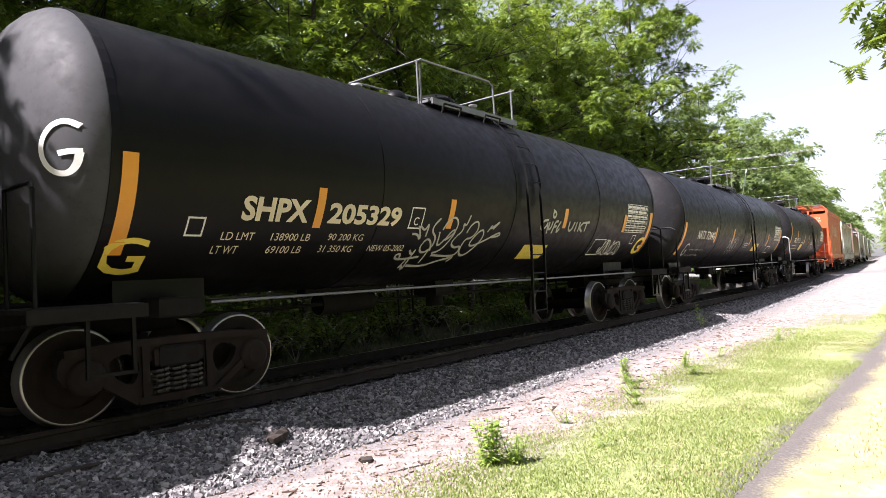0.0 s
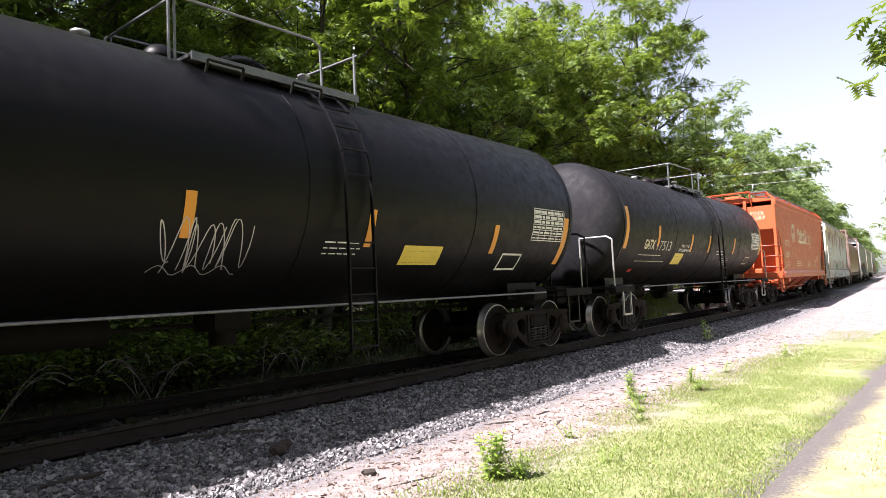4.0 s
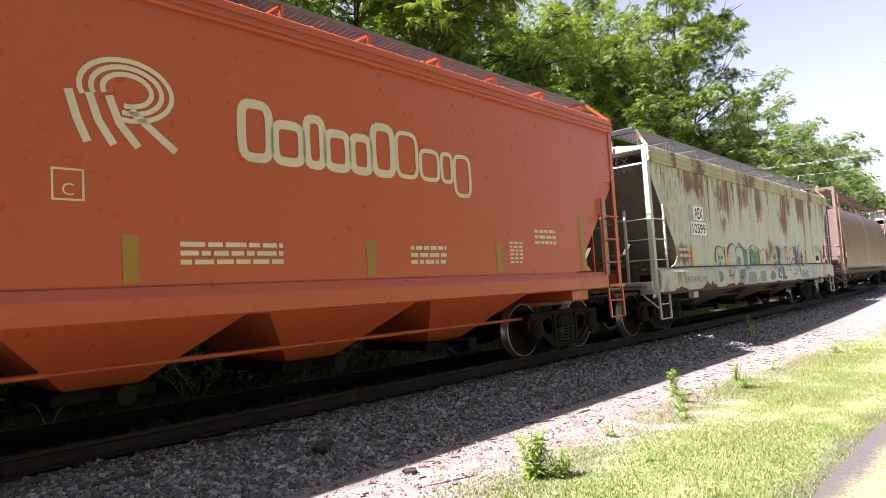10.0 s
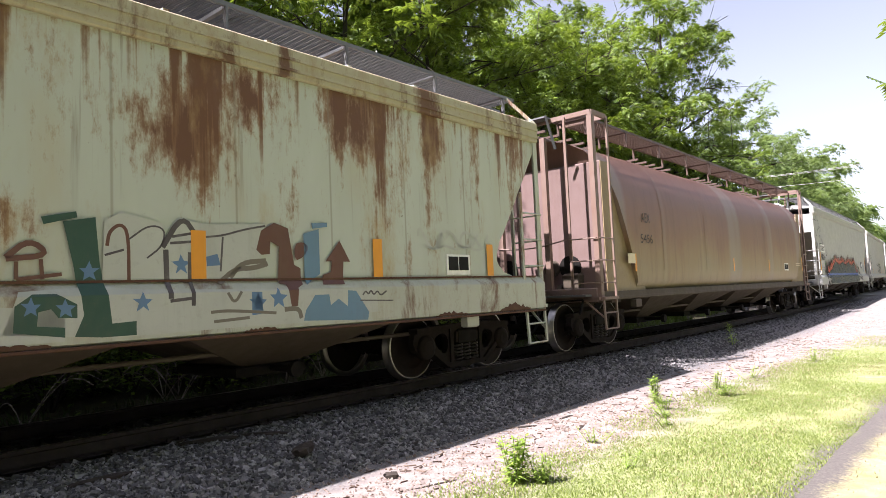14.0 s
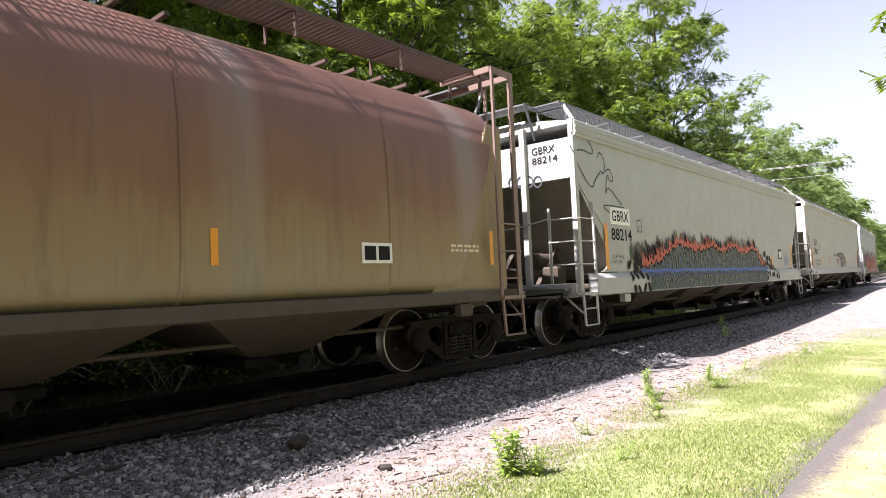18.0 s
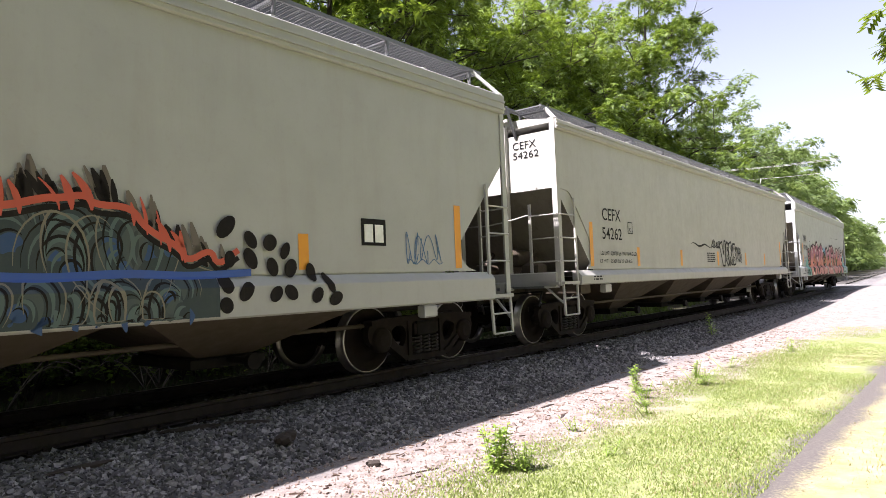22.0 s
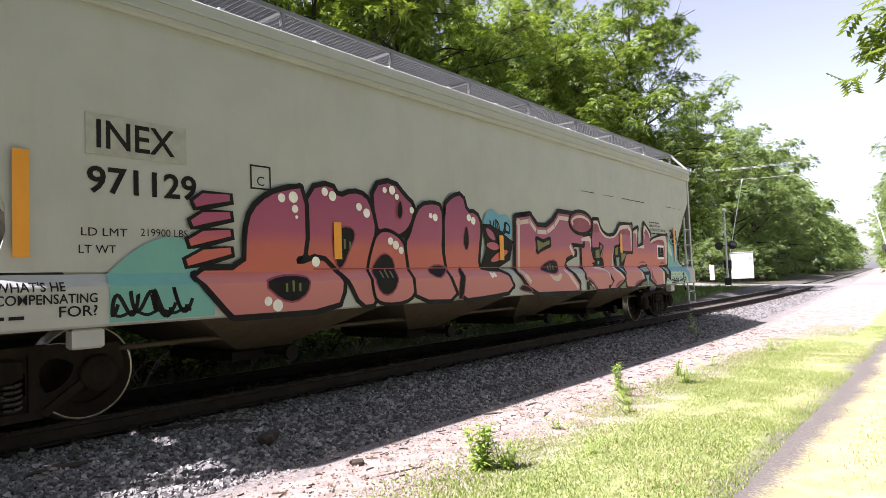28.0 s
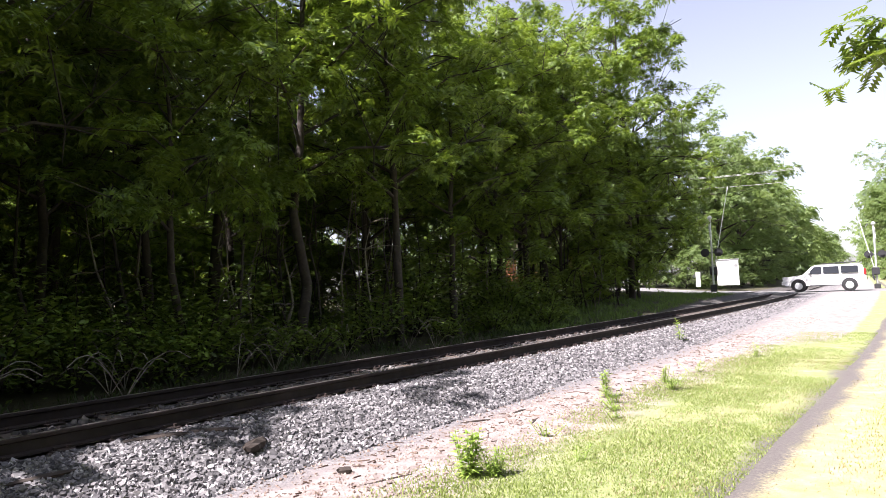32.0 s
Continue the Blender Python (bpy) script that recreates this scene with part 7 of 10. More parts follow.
def throw_up(car):
    """Faded outlined letters, green blocks, stars and arrows along the lower side and over the sill."""
    y = -1.6185
    sprayed(car, [(-4.42, 1.5), (-4.43, 1.78), (-4.28, 1.9), (-4.09, 1.92), (-3.93, 1.84), (-3.79, 1.64), (-3.8, 1.46), (-4.09, 1.45)], y - 0.0000, [GRAF_PALE, INK_BLACK], 2, 0, 0, "pale_fill")
    sprayed(car, [(-3.62, 1.45), (-3.61, 1.65), (-3.46, 1.9), (-3.21, 1.99), (-3.01, 1.92), (-2.95, 1.79), (-2.98, 1.44)], y - 0.0000, [GRAF_PALE, INK_BLACK], 2, 0, 0, "pale_fill")
    sprayed(car, [(-2.95, 1.43), (-2.95, 1.82), (-2.8, 1.91), (-2.54, 1.91), (-2.36, 1.7), (-2.36, 1.32), (-2.57, 0.96), (-2.8, 0.95), (-3.04, 1.03), (-3.07, 1.3)], y - 0.0000, [GRAF_PALE, INK_BLACK], 2, 0, 0, "pale_fill")
    sprayed(car, [(-0.87, 1.42), (-0.87, 1.83), (-0.5, 1.89), (-0.35, 1.76), (-0.4, 1.44)], y - 0.0000, [GRAF_PALE, INK_BLACK], 2, 0, 0, "pale_fill")
    sprayed(car, [(-3.4, 0.94), (-3.38, 1.32), (-3.04, 1.33), (-2.37, 1.31), (-2.37, 0.96), (-2.95, 0.95)], y - 0.0000, [GRAF_PALE, INK_BLACK], 0, 0, 0, "pale_fill")
    sprayed(car, [(-1.71, 0.93), (-1.59, 1.28), (-1.25, 1.27), (-1.3, 1.08), (-1.47, 0.94)], y - 0.0000, [GRAF_PALE, INK_BLACK], 1, 0, 0, "pale_fill")
    sprayed(car, [(-0.72, 0.93), (-0.75, 1.24), (0.19, 1.25), (0.8, 1.2), (0.8, 0.95)], y - 0.0000, [GRAF_PALE, INK_BLACK], 0, 0, 0, "pale_fill")
    sprayed(car, [(-4.3, 1.75), (-4.22, 1.77), (-4.22, 1.62), (-4.28, 1.61)], y - 0.0004, [GRAF_GREEN, INK_BLACK], 2, 0, 0, "green_blob")
    sprayed(car, [(-4.23, 1.66), (-4.12, 1.67), (-4.11, 1.55), (-4.22, 1.56)], y - 0.0004, [GRAF_GREEN, INK_BLACK], 2, 0, 0, "green_blob")
    sprayed(car, [(-4.09, 1.68), (-3.93, 1.69), (-3.92, 1.58), (-4.05, 1.58)], y - 0.0004, [GRAF_GREEN, INK_BLACK], 2, 0, 0, "green_blob")
    sprayed(car, [(-4.22, 1.54), (-4.09, 1.54), (-4.09, 1.45), (-4.21, 1.45)], y - 0.0004, [GRAF_GREEN, INK_BLACK], 2, 0, 0, "green_blob")
    sprayed(car, [(-2.73, 2.02), (-2.59, 2.03), (-2.39, 1.91), (-2.16, 1.84), (-2.02, 1.8), (-2.05, 1.31), (-2.35, 1.31), (-2.33, 1.63), (-2.44, 1.83)], y - 0.0004, [GRAF_GREEN, INK_BLACK], 0, 0, 0, "green_fill")
    sprayed(car, [(-2.83, 1.43), (-2.85, 1.59), (-2.75, 1.67), (-2.66, 1.63), (-2.63, 1.43)], y - 0.0004, [GRAF_GREEN, INK_BLACK], 1, 0, 0, "green_fill")
    sprayed(car, [(-1.77, 1.42), (-1.8, 1.78), (-1.63, 1.9), (-1.49, 1.85), (-1.36, 1.73), (-1.12, 1.83), (-0.98, 1.71), (-1.01, 1.43), (-1.5, 1.41), (-1.54, 1.52), (-1.62, 1.41)], y - 0.0004, [GRAF_GREEN, INK_BLACK], 0, 0, 0, "green_fill")
    sprayed(car, [(-4.51, 1.02), (-4.51, 1.32), (-4.39, 1.29), (-4.22, 1.24), (-4.22, 1.09), (-4.32, 1.04)], y - 0.0004, [GRAF_GREEN, INK_BLACK], 1, 0, 0, "green_fill")
    sprayed(car, [(-2.39, 0.96), (-2.25, 1.23), (-1.75, 1.25), (-1.61, 1.12), (-1.63, 0.94)], y - 0.0004, [SLATE_TEAL, INK_BLACK], 0, 0, 0, "teal_fill")
    sprayed(car, [(-1.25, 0.95), (-1.22, 1.25), (-0.77, 1.25), (-0.74, 0.95)], y - 0.0004, [SLATE_TEAL, INK_BLACK], 0, 0, 0, "teal_fill")
    sprayed(car, [(-0.35, 0.96), (-0.32, 1.23), (0.17, 1.23), (0.17, 1.0)], y - 0.0004, [GRAF_GREEN, INK_BLACK], 1, 0, 0, "green_fill")
    stroke(car, [(-4.41, 1.5), (-4.44, 1.68), (-4.41, 1.81), (-4.28, 1.9), (-4.11, 1.92), (-3.96, 1.87), (-3.86, 1.76), (-3.79, 1.61)], 0.03, y - 0.0012, FADED_BLACK)
    stroke(car, [(-4.25, 1.49), (-4.29, 1.65), (-4.26, 1.83), (-4.12, 1.91)], 0.02, y - 0.0012, FADED_BLACK)
    stroke(car, [(-3.64, 1.63), (-3.56, 1.8), (-3.44, 1.92), (-3.21, 2.0), (-3.04, 1.95), (-2.95, 1.85), (-2.95, 1.6), (-3.01, 1.44)], 0.035, y - 0.0012, FADED_BLACK)
    stroke(car, [(-3.62, 1.56), (-3.51, 1.75), (-3.38, 1.91), (-3.23, 1.96)], 0.02, y - 0.0012, FADED_BLACK)
    stroke(car, [(-2.95, 1.85), (-2.8, 1.91), (-2.59, 1.91), (-2.42, 1.83), (-2.35, 1.68), (-2.36, 1.44)], 0.025, y - 0.0012, FADED_BLACK)
    stroke(car, [(-2.91, 1.42), (-2.87, 1.59), (-2.75, 1.67), (-2.62, 1.59), (-2.59, 1.31), (-2.64, 1.13), (-2.75, 1.07), (-2.85, 1.15), (-2.89, 1.29)], 0.03, y - 0.0012, FADED_BLACK)
    stroke(car, [(-3.07, 1.33), (-3.1, 1.18), (-3.04, 1.01), (-2.8, 0.94), (-2.61, 1.0), (-2.53, 1.22)], 0.025, y - 0.0012, FADED_BLACK)
    stroke(car, [(-2.74, 2.02), (-2.57, 2.01), (-2.34, 1.89), (-2.04, 1.81), (-1.63, 1.97), (-1.36, 1.95), (-1.3, 1.82), (-1.1, 1.99), (-1.08, 1.75), (-0.89, 1.79), (-0.5, 1.9), (-0.38, 1.78)], 0.022, y - 0.0012, FADED_BLACK)
    stroke(car, [(-1.63, 1.42), (-1.53, 1.51), (-1.44, 1.4)], 0.02, y - 0.0012, FADED_BLACK)
    stroke(car, [(-0.84, 1.42), (-0.77, 1.56), (-0.65, 1.61), (-0.68, 1.5), (-0.82, 1.42)], 0.03, y - 0.0012, FADED_BLACK)
    stroke(car, [(-3.86, 1.34), (-3.75, 1.21), (-3.59, 1.16), (-3.43, 1.2), (-3.35, 1.31)], 0.035, y - 0.0012, FADED_BLACK)
    stroke(car, [(-3.86, 1.16), (-3.61, 1.19), (-3.54, 1.15), (-3.51, 1.04)], 0.03, y - 0.0012, FADED_BLACK)
    stroke(car, [(-1.61, 0.94), (-1.4, 1.05), (-1.27, 1.06), (-1.16, 1.22)], 0.025, y - 0.0012, FADED_BLACK)
    sprayed(car, [(0.37, 1.03), (0.48, 1.35), (0.77, 1.37), (1.13, 1.38), (1.43, 1.35), (1.92, 1.34), (2.91, 1.32), (4.18, 1.3), (4.18, 1.03), (3.12, 0.96), (2.05, 0.96), (1.16, 0.95)], y - 0.0000, [GRAF_PALE, INK_BLACK], 0, 0, 0, "pale_fill")
    sprayed(car, [(1.11, 1.44), (1.13, 1.94), (1.27, 2.03), (1.63, 1.95), (1.66, 1.74), (1.8, 2.01), (2.05, 1.96), (2.7, 2.0), (2.63, 1.44)], y - 0.0000, [GRAF_PALE, INK_BLACK], 0, 0, 0, "pale_fill")
    sprayed(car, [(0.65, 1.95), (0.91, 2.01), (0.92, 1.96), (0.67, 1.89)], y - 0.0004, [GRAF_DARKGREEN, INK_BLACK], 0, 0, 0, "dark_green_letter")
    sprayed(car, [(0.81, 1.92), (1.06, 1.97), (1.09, 1.59), (1.13, 1.33), (1.16, 1.07), (1.36, 1.08), (1.36, 0.96), (1.08, 0.96), (0.87, 0.98), (0.94, 1.15), (0.89, 1.54)], y - 0.0004, [GRAF_DARKGREEN, INK_BLACK], 0, 0, 0, "dark_green_letter")
    sprayed(car, [(0.44, 1.04), (0.45, 1.24), (0.57, 1.33), (0.74, 1.33), (0.89, 1.24), (0.89, 1.13), (0.75, 1.14), (0.7, 1.21), (0.61, 1.19), (0.6, 1.08), (0.8, 1.06), (0.8, 0.98)], y - 0.0004, [GRAF_DARKGREEN, INK_BLACK], 0, 0, 0, "dark_green_letter")
    sprayed(car, [(1.01, 1.6), (1.03, 1.54), (1.09, 1.54), (1.04, 1.5), (1.06, 1.44), (1.01, 1.47), (0.96, 1.44), (0.97, 1.5), (0.93, 1.54), (0.98, 1.54)], y - 0.0008, [STAR_BLUE, INK_BLACK], 0, 0, 0, "blue_star")
    sprayed(car, [(0.56, 1.31), (0.58, 1.25), (0.63, 1.25), (0.59, 1.21), (0.6, 1.16), (0.56, 1.19), (0.51, 1.16), (0.53, 1.22), (0.49, 1.26), (0.54, 1.26)], y - 0.0008, [STAR_BLUE, INK_BLACK], 0, 0, 0, "blue_star")
    sprayed(car, [(0.8, 1.29), (0.82, 1.24), (0.88, 1.23), (0.84, 1.2), (0.85, 1.14), (0.8, 1.17), (0.76, 1.14), (0.77, 1.2), (0.73, 1.24), (0.78, 1.24)], y - 0.0008, [STAR_BLUE, INK_BLACK], 0, 0, 0, "blue_star")
    sprayed(car, [(1.8, 1.67), (1.83, 1.61), (1.9, 1.6), (1.84, 1.56), (1.86, 1.49), (1.8, 1.53), (1.75, 1.49), (1.77, 1.56), (1.71, 1.6), (1.78, 1.61)], y - 0.0008, [STAR_BLUE, INK_BLACK], 0, 0, 0, "blue_star")
    sprayed(car, [(1.42, 1.33), (1.44, 1.27), (1.5, 1.26), (1.45, 1.22), (1.47, 1.16), (1.42, 1.2), (1.36, 1.16), (1.38, 1.23), (1.33, 1.27), (1.39, 1.27)], y - 0.0008, [STAR_BLUE, INK_BLACK], 0, 0, 0, "blue_star")
    sprayed(car, [(2.8, 1.34), (2.83, 1.27), (2.91, 1.26), (2.85, 1.21), (2.87, 1.13), (2.8, 1.18), (2.74, 1.14), (2.75, 1.22), (2.7, 1.27), (2.77, 1.27)], y - 0.0008, [STAR_BLUE, INK_BLACK], 0, 0, 0, "blue_star")
    sprayed(car, [(2.56, 1.3), (2.59, 1.23), (2.66, 1.22), (2.61, 1.17), (2.62, 1.1), (2.56, 1.14), (2.5, 1.11), (2.52, 1.18), (2.46, 1.23), (2.53, 1.23)], y - 0.0008, [STAR_BLUE, INK_BLACK], 0, 0, 0, "blue_star")
    sprayed(car, [(2.6, 1.73), (2.66, 1.93), (2.82, 2.02), (2.99, 1.97), (3.06, 1.58), (3.14, 1.54), (3.14, 1.37), (3.06, 1.33), (3.04, 1.14), (2.96, 1.14), (2.92, 1.37), (2.85, 1.38), (2.87, 1.77), (2.77, 1.82), (2.76, 1.69), (2.66, 1.68)], y - 0.0004, [GRAF_BROWN, INK_BLACK], 0, 0, 0, "brown_letter")
    sprayed(car, [(3.07, 1.81), (3.19, 1.83), (3.26, 1.77), (3.18, 1.66), (3.07, 1.62)], y - 0.0004, [GRAF_BROWN, INK_BLACK], 1, 0, 0, "brown_letter")
    sprayed(car, [(3.48, 1.62), (3.69, 1.86), (3.84, 1.62), (3.74, 1.62), (3.72, 1.36), (3.41, 1.36), (3.44, 1.47), (3.55, 1.5), (3.57, 1.62)], y - 0.0004, [GRAF_BROWN, INK_BLACK], 0, 0, 0, "brown_arrow")
    sprayed(car, [(3.19, 1.92), (3.4, 1.98), (3.4, 1.48), (3.19, 1.36)], y - 0.0004, [GRAF_PALEBLUE, INK_BLACK], 0, 0, 0, "pale_blue_letter")
    sprayed(car, [(3.3, 2.04), (3.52, 2.06), (3.52, 2.01), (3.31, 1.98)], y - 0.0004, [GRAF_PALEBLUE, INK_BLACK], 0, 0, 0, "pale_blue_letter")
    sprayed(car, [(3.11, 0.98), (3.14, 1.09), (3.27, 1.25), (3.46, 1.25), (3.48, 1.13), (3.59, 1.2), (3.72, 1.11), (3.73, 1.29), (3.85, 1.28), (4.04, 1.03), (4.02, 0.94)], y - 0.0004, [GRAF_PALEBLUE, INK_BLACK], 0, 0, 0, "pale_blue_letter")
    sprayed(car, [(2.06, 1.56), (2.05, 1.65), (2.17, 1.68), (2.2, 1.57)], y - 0.0008, [STAR_BLUE, INK_BLACK], 0, 0, 0, "blue_fill")
    sprayed(car, [(2.49, 1.07), (2.49, 1.3), (2.61, 1.3), (2.61, 1.08)], y - 0.0008, [STAR_BLUE, INK_BLACK], 0, 0, 0, "blue_fill")
    stroke(car, [(0.41, 1.62), (0.57, 1.77), (0.72, 1.64), (0.41, 1.61)], 0.045, y - 0.0012, GRAF_BROWN)
    stroke(car, [(0.48, 1.59), (0.48, 1.45)], 0.03, y - 0.0012, GRAF_BROWN)
    stroke(car, [(0.65, 1.61), (0.66, 1.45)], 0.03, y - 0.0012, GRAF_BROWN)
    stroke(car, [(0.48, 1.45), (0.8, 1.49)], 0.03, y - 0.0012, GRAF_BROWN)
    stroke(car, [(1.15, 1.73), (1.17, 1.86), (1.27, 1.93), (1.33, 1.84), (1.33, 1.43)], 0.03, y - 0.0012, GRAF_BROWN)
    stroke(car, [(1.33, 1.79), (1.51, 1.93), (1.66, 1.9), (1.63, 1.74), (1.49, 1.63)], 0.016, y - 0.0012, FADED_BLACK)
    stroke(car, [(1.13, 1.65), (1.29, 1.7)], 0.02, y - 0.0012, FADED_BLACK)
    stroke(car, [(1.63, 1.73), (1.82, 2.04), (1.96, 1.84)], 0.05, y - 0.0012, FADED_BLACK)
    stroke(car, [(1.66, 1.71), (1.67, 1.26)], 0.05, y - 0.0012, FADED_BLACK)
    stroke(car, [(1.72, 1.83), (1.92, 1.87)], 0.025, y - 0.0012, FADED_BLACK)
    stroke(car, [(1.7, 1.77), (1.91, 1.79)], 0.025, y - 0.0012, FADED_BLACK)
    stroke(car, [(1.89, 1.69), (1.88, 1.19)], 0.04, y - 0.0012, FADED_BLACK)
    stroke(car, [(1.66, 1.24), (1.89, 1.26)], 0.03, y - 0.0012, FADED_BLACK)
    stroke(car, [(2.05, 1.84), (2.23, 1.86), (2.46, 1.93), (2.71, 1.98)], 0.02, y - 0.0012, FADED_BLACK)
    stroke(car, [(2.23, 1.85), (2.2, 1.51)], 0.02, y - 0.0012, FADED_BLACK)
    stroke(car, [(2.3, 1.45), (2.43, 1.6), (2.71, 1.62)], 0.05, y - 0.0012, GREY_BROWN)
    stroke(car, [(2.17, 1.39), (2.36, 1.54), (2.56, 1.54), (2.73, 1.59)], 0.05, y - 0.0012, GREY_BROWN)
    stroke(car, [(2.05, 1.12), (2.23, 1.13), (2.77, 1.08)], 0.03, y - 0.0012, GREY_BROWN)
    stroke(car, [(2.08, 1.03), (2.46, 1.05)], 0.03, y - 0.0012, GREY_BROWN)
    stroke(car, [(2.87, 1.11), (3.05, 1.12), (3.08, 1.01)], 0.05, y - 0.0012, GREY_BROWN)
    stroke(car, [(2.23, 1.3), (2.3, 1.19), (2.38, 1.31)], 0.03, y - 0.0012, GREY_BROWN)
    stroke(car, [(3.95, 1.23), (4.0, 1.28), (4.04, 1.23), (4.08, 1.29), (4.12, 1.22), (4.18, 1.28), (4.23, 1.21), (4.33, 1.27)], 0.02, y - 0.0012, FADED_BLACK)
    stroke(car, [(3.91, 1.17), (4.44, 1.15)], 0.014, y - 0.0012, FADED_BLACK)


throw_up(hop_e)
mural(hop_i)
for pts in (
    [(-8.69, 3.87), (-8.52, 4.0), (-8.16, 3.96), (-7.74, 3.57), (-8.4, 3.66), (-8.64, 3.49), (-8.4, 3.24), (-7.98, 2.9), (-7.8, 3.15), (-7.62, 3.28)],
    [(-8.64, 3.85), (-8.58, 3.49), (-8.75, 3.66)],
    [(-7.68, 3.57), (-7.62, 3.7), (-7.39, 3.57), (-7.44, 3.24), (-7.62, 3.32)],
    [(-7.39, 3.32), (-7.21, 3.42), (-7.03, 3.19), (-7.21, 3.13), (-7.33, 3.32), (-7.44, 2.81), (-7.33, 3.07), (-6.73, 2.71)],
    [(-6.61, 2.66), (-7.68, 2.66), (-7.3, 2.52)],
):
    stroke(hop_g, pts, 0.028, -1.607, THIN_BLACK)
for k in range(4):
    loop = Build()
    row = [(-0.25 - 0.19 * k + 0.10 * math.cos(a), 3.17 - 0.02 * k + 0.12 * math.sin(a)) for a in [0.42 * j for j in range(17)]]
    loop.add([(-8.632, u * s_ + (1 - s_) * (-0.25 - 0.19 * k), v_ * s_ + (1 - s_) * (3.17 - 0.02 * k)) for u, v_ in row for s_ in (1.0, 0.72)], [(2 * j, 2 * j + 1, 2 * j + 3, 2 * j + 2) for j in range(16)])
    part("sprayed_loop", loop, THIN_BLACK, hop_g)


def scrawl(car, pts, width):
    """One sprayed stroke that follows the curve of a tank."""
    b = Build()
    ribbon(b, swung(pts, 2), width, 0.0, taper=False, tank=car["round"])
    return part("sprayed_stroke", b, CHALK, car)


CHALK = paint("thin_white_spray", (0.42, 0.42, 0.37), 0.6, (0.06, 0.055, 0.05), 0.5)
for pts in (
    [(-2.16, 1.84), (-2.04, 1.84), (-1.94, 1.75), (-2.01, 1.88), (-2.07, 1.95)],
    [(-2.04, 1.96), (-1.91, 1.88), (-1.86, 2.01), (-1.85, 1.81)],
    [(-1.63, 2.07), (-1.75, 1.96), (-1.73, 1.87), (-1.61, 1.81), (-1.58, 1.67), (-1.7, 1.58), (-1.83, 1.61), (-1.86, 1.7), (-1.78, 1.79), (-1.66, 1.73), (-1.59, 1.61)],
    [(-1.56, 1.88), (-1.49, 1.65), (-1.36, 1.79), (-1.26, 1.92), (-1.18, 1.9), (-1.26, 1.74), (-1.36, 1.61), (-1.51, 1.58)],
    [(-1.51, 1.91), (-1.45, 2.04), (-1.29, 2.11), (-1.18, 2.02), (-1.2, 1.87), (-1.36, 1.76)],
    [(-0.92, 2.14), (-0.97, 1.97), (-1.05, 2.02), (-1.01, 1.91), (-1.14, 1.81), (-1.18, 1.71), (-1.03, 1.65), (-0.9, 1.69), (-0.88, 1.56), (-1.03, 1.53), (-1.49, 1.55)],
    [(-0.9, 1.88), (-0.84, 2.01), (-0.68, 2.07), (-0.62, 1.93), (-0.72, 1.8), (-0.88, 1.79), (-0.88, 1.6), (-0.72, 1.52), (-0.56, 1.61), (-0.41, 1.81), (-0.47, 1.94), (-0.6, 1.9), (-0.72, 1.73), (-0.64, 1.67), (-0.35, 1.76), (0.0, 1.91), (0.05, 1.85), (-0.18, 1.82)],
    [(-0.35, 1.9), (-0.26, 2.03), (-0.31, 1.93), (-0.04, 2.1), (-0.22, 1.95)],
    [(-1.75, 1.53), (-2.04, 1.5), (-2.23, 1.5), (-2.29, 1.55), (-2.2, 1.58), (-2.16, 1.52)],
    [(-2.04, 1.62), (-1.94, 1.55), (-1.91, 1.65), (-1.94, 1.49), (-1.88, 1.33), (-1.98, 1.42), (-2.01, 1.36), (-1.98, 1.52)],
    [(-1.88, 1.41), (-1.51, 1.39), (-1.26, 1.46), (-0.99, 1.51), (-0.9, 1.52), (-0.99, 1.45)],
    [(-1.63, 1.64), (-1.64, 1.44)],
):
    scrawl(tank_a, pts, 0.03)
for pts in (
    [(1.48, 2.15), (1.32, 2.14), (1.25, 2.03), (1.34, 1.96), (1.46, 2.04), (1.46, 2.13), (1.54, 1.91)],
    [(1.54, 2.12), (1.54, 1.99), (1.63, 1.99), (1.65, 2.13)],
    [(1.71, 1.92), (1.74, 2.13), (1.86, 2.14)],
    [(1.71, 2.03), (1.83, 2.05)],
    [(1.95, 2.14), (1.86, 2.0), (1.89, 1.93), (1.96, 2.01)],
    [(1.65, 2.32), (1.6, 2.26), (1.65, 2.19), (1.74, 2.24), (1.69, 2.3), (1.6, 2.33)],
    [(2.3, 2.15), (2.31, 1.99), (2.44, 1.97), (2.51, 2.15)],
    [(2.6, 2.15), (2.59, 1.97)],
    [(2.73, 2.15), (2.72, 1.97)],
    [(2.9, 2.15), (2.73, 2.05), (2.9, 1.97)],
    [(2.9, 2.14), (3.14, 2.16)],
    [(3.02, 2.15), (3.0, 1.98)],
):
    scrawl(tank_a, pts, 0.042)
panel(hop_i, "info_panel", 6.24, 1.55, 0.44, 0.34, -1.626, SIGN_WHITE)
panel(hop_i, "info_plate", 6.28, 1.60, 0.17, 0.24, -1.634, INK_BLACK)
panel(hop_i, "info_plate", 6.48, 1.60, 0.16, 0.24, -1.634, INK_BLACK)


def end_writing(car, text, x, y, z, w, h, ink, name="end_number"):
    """Writing on the leading end of a car, read from ahead of it."""
    ob = letters(text, 1.0, Matrix.Identity(4), ink, car, name)
    co = [v.co.copy() for v in ob.data.vertices]
    x0, x1 = min(c.x for c in co), max(c.x for c in co)
    y0, y1 = min(c.y for c in co), max(c.y for c in co)
    for v, c in zip(ob.data.vertices, co):
        v.co = (x, y - (c.x - x0) / (x1 - x0) * w, z + (c.y - y0) / (y1 - y0) * h)
    return ob


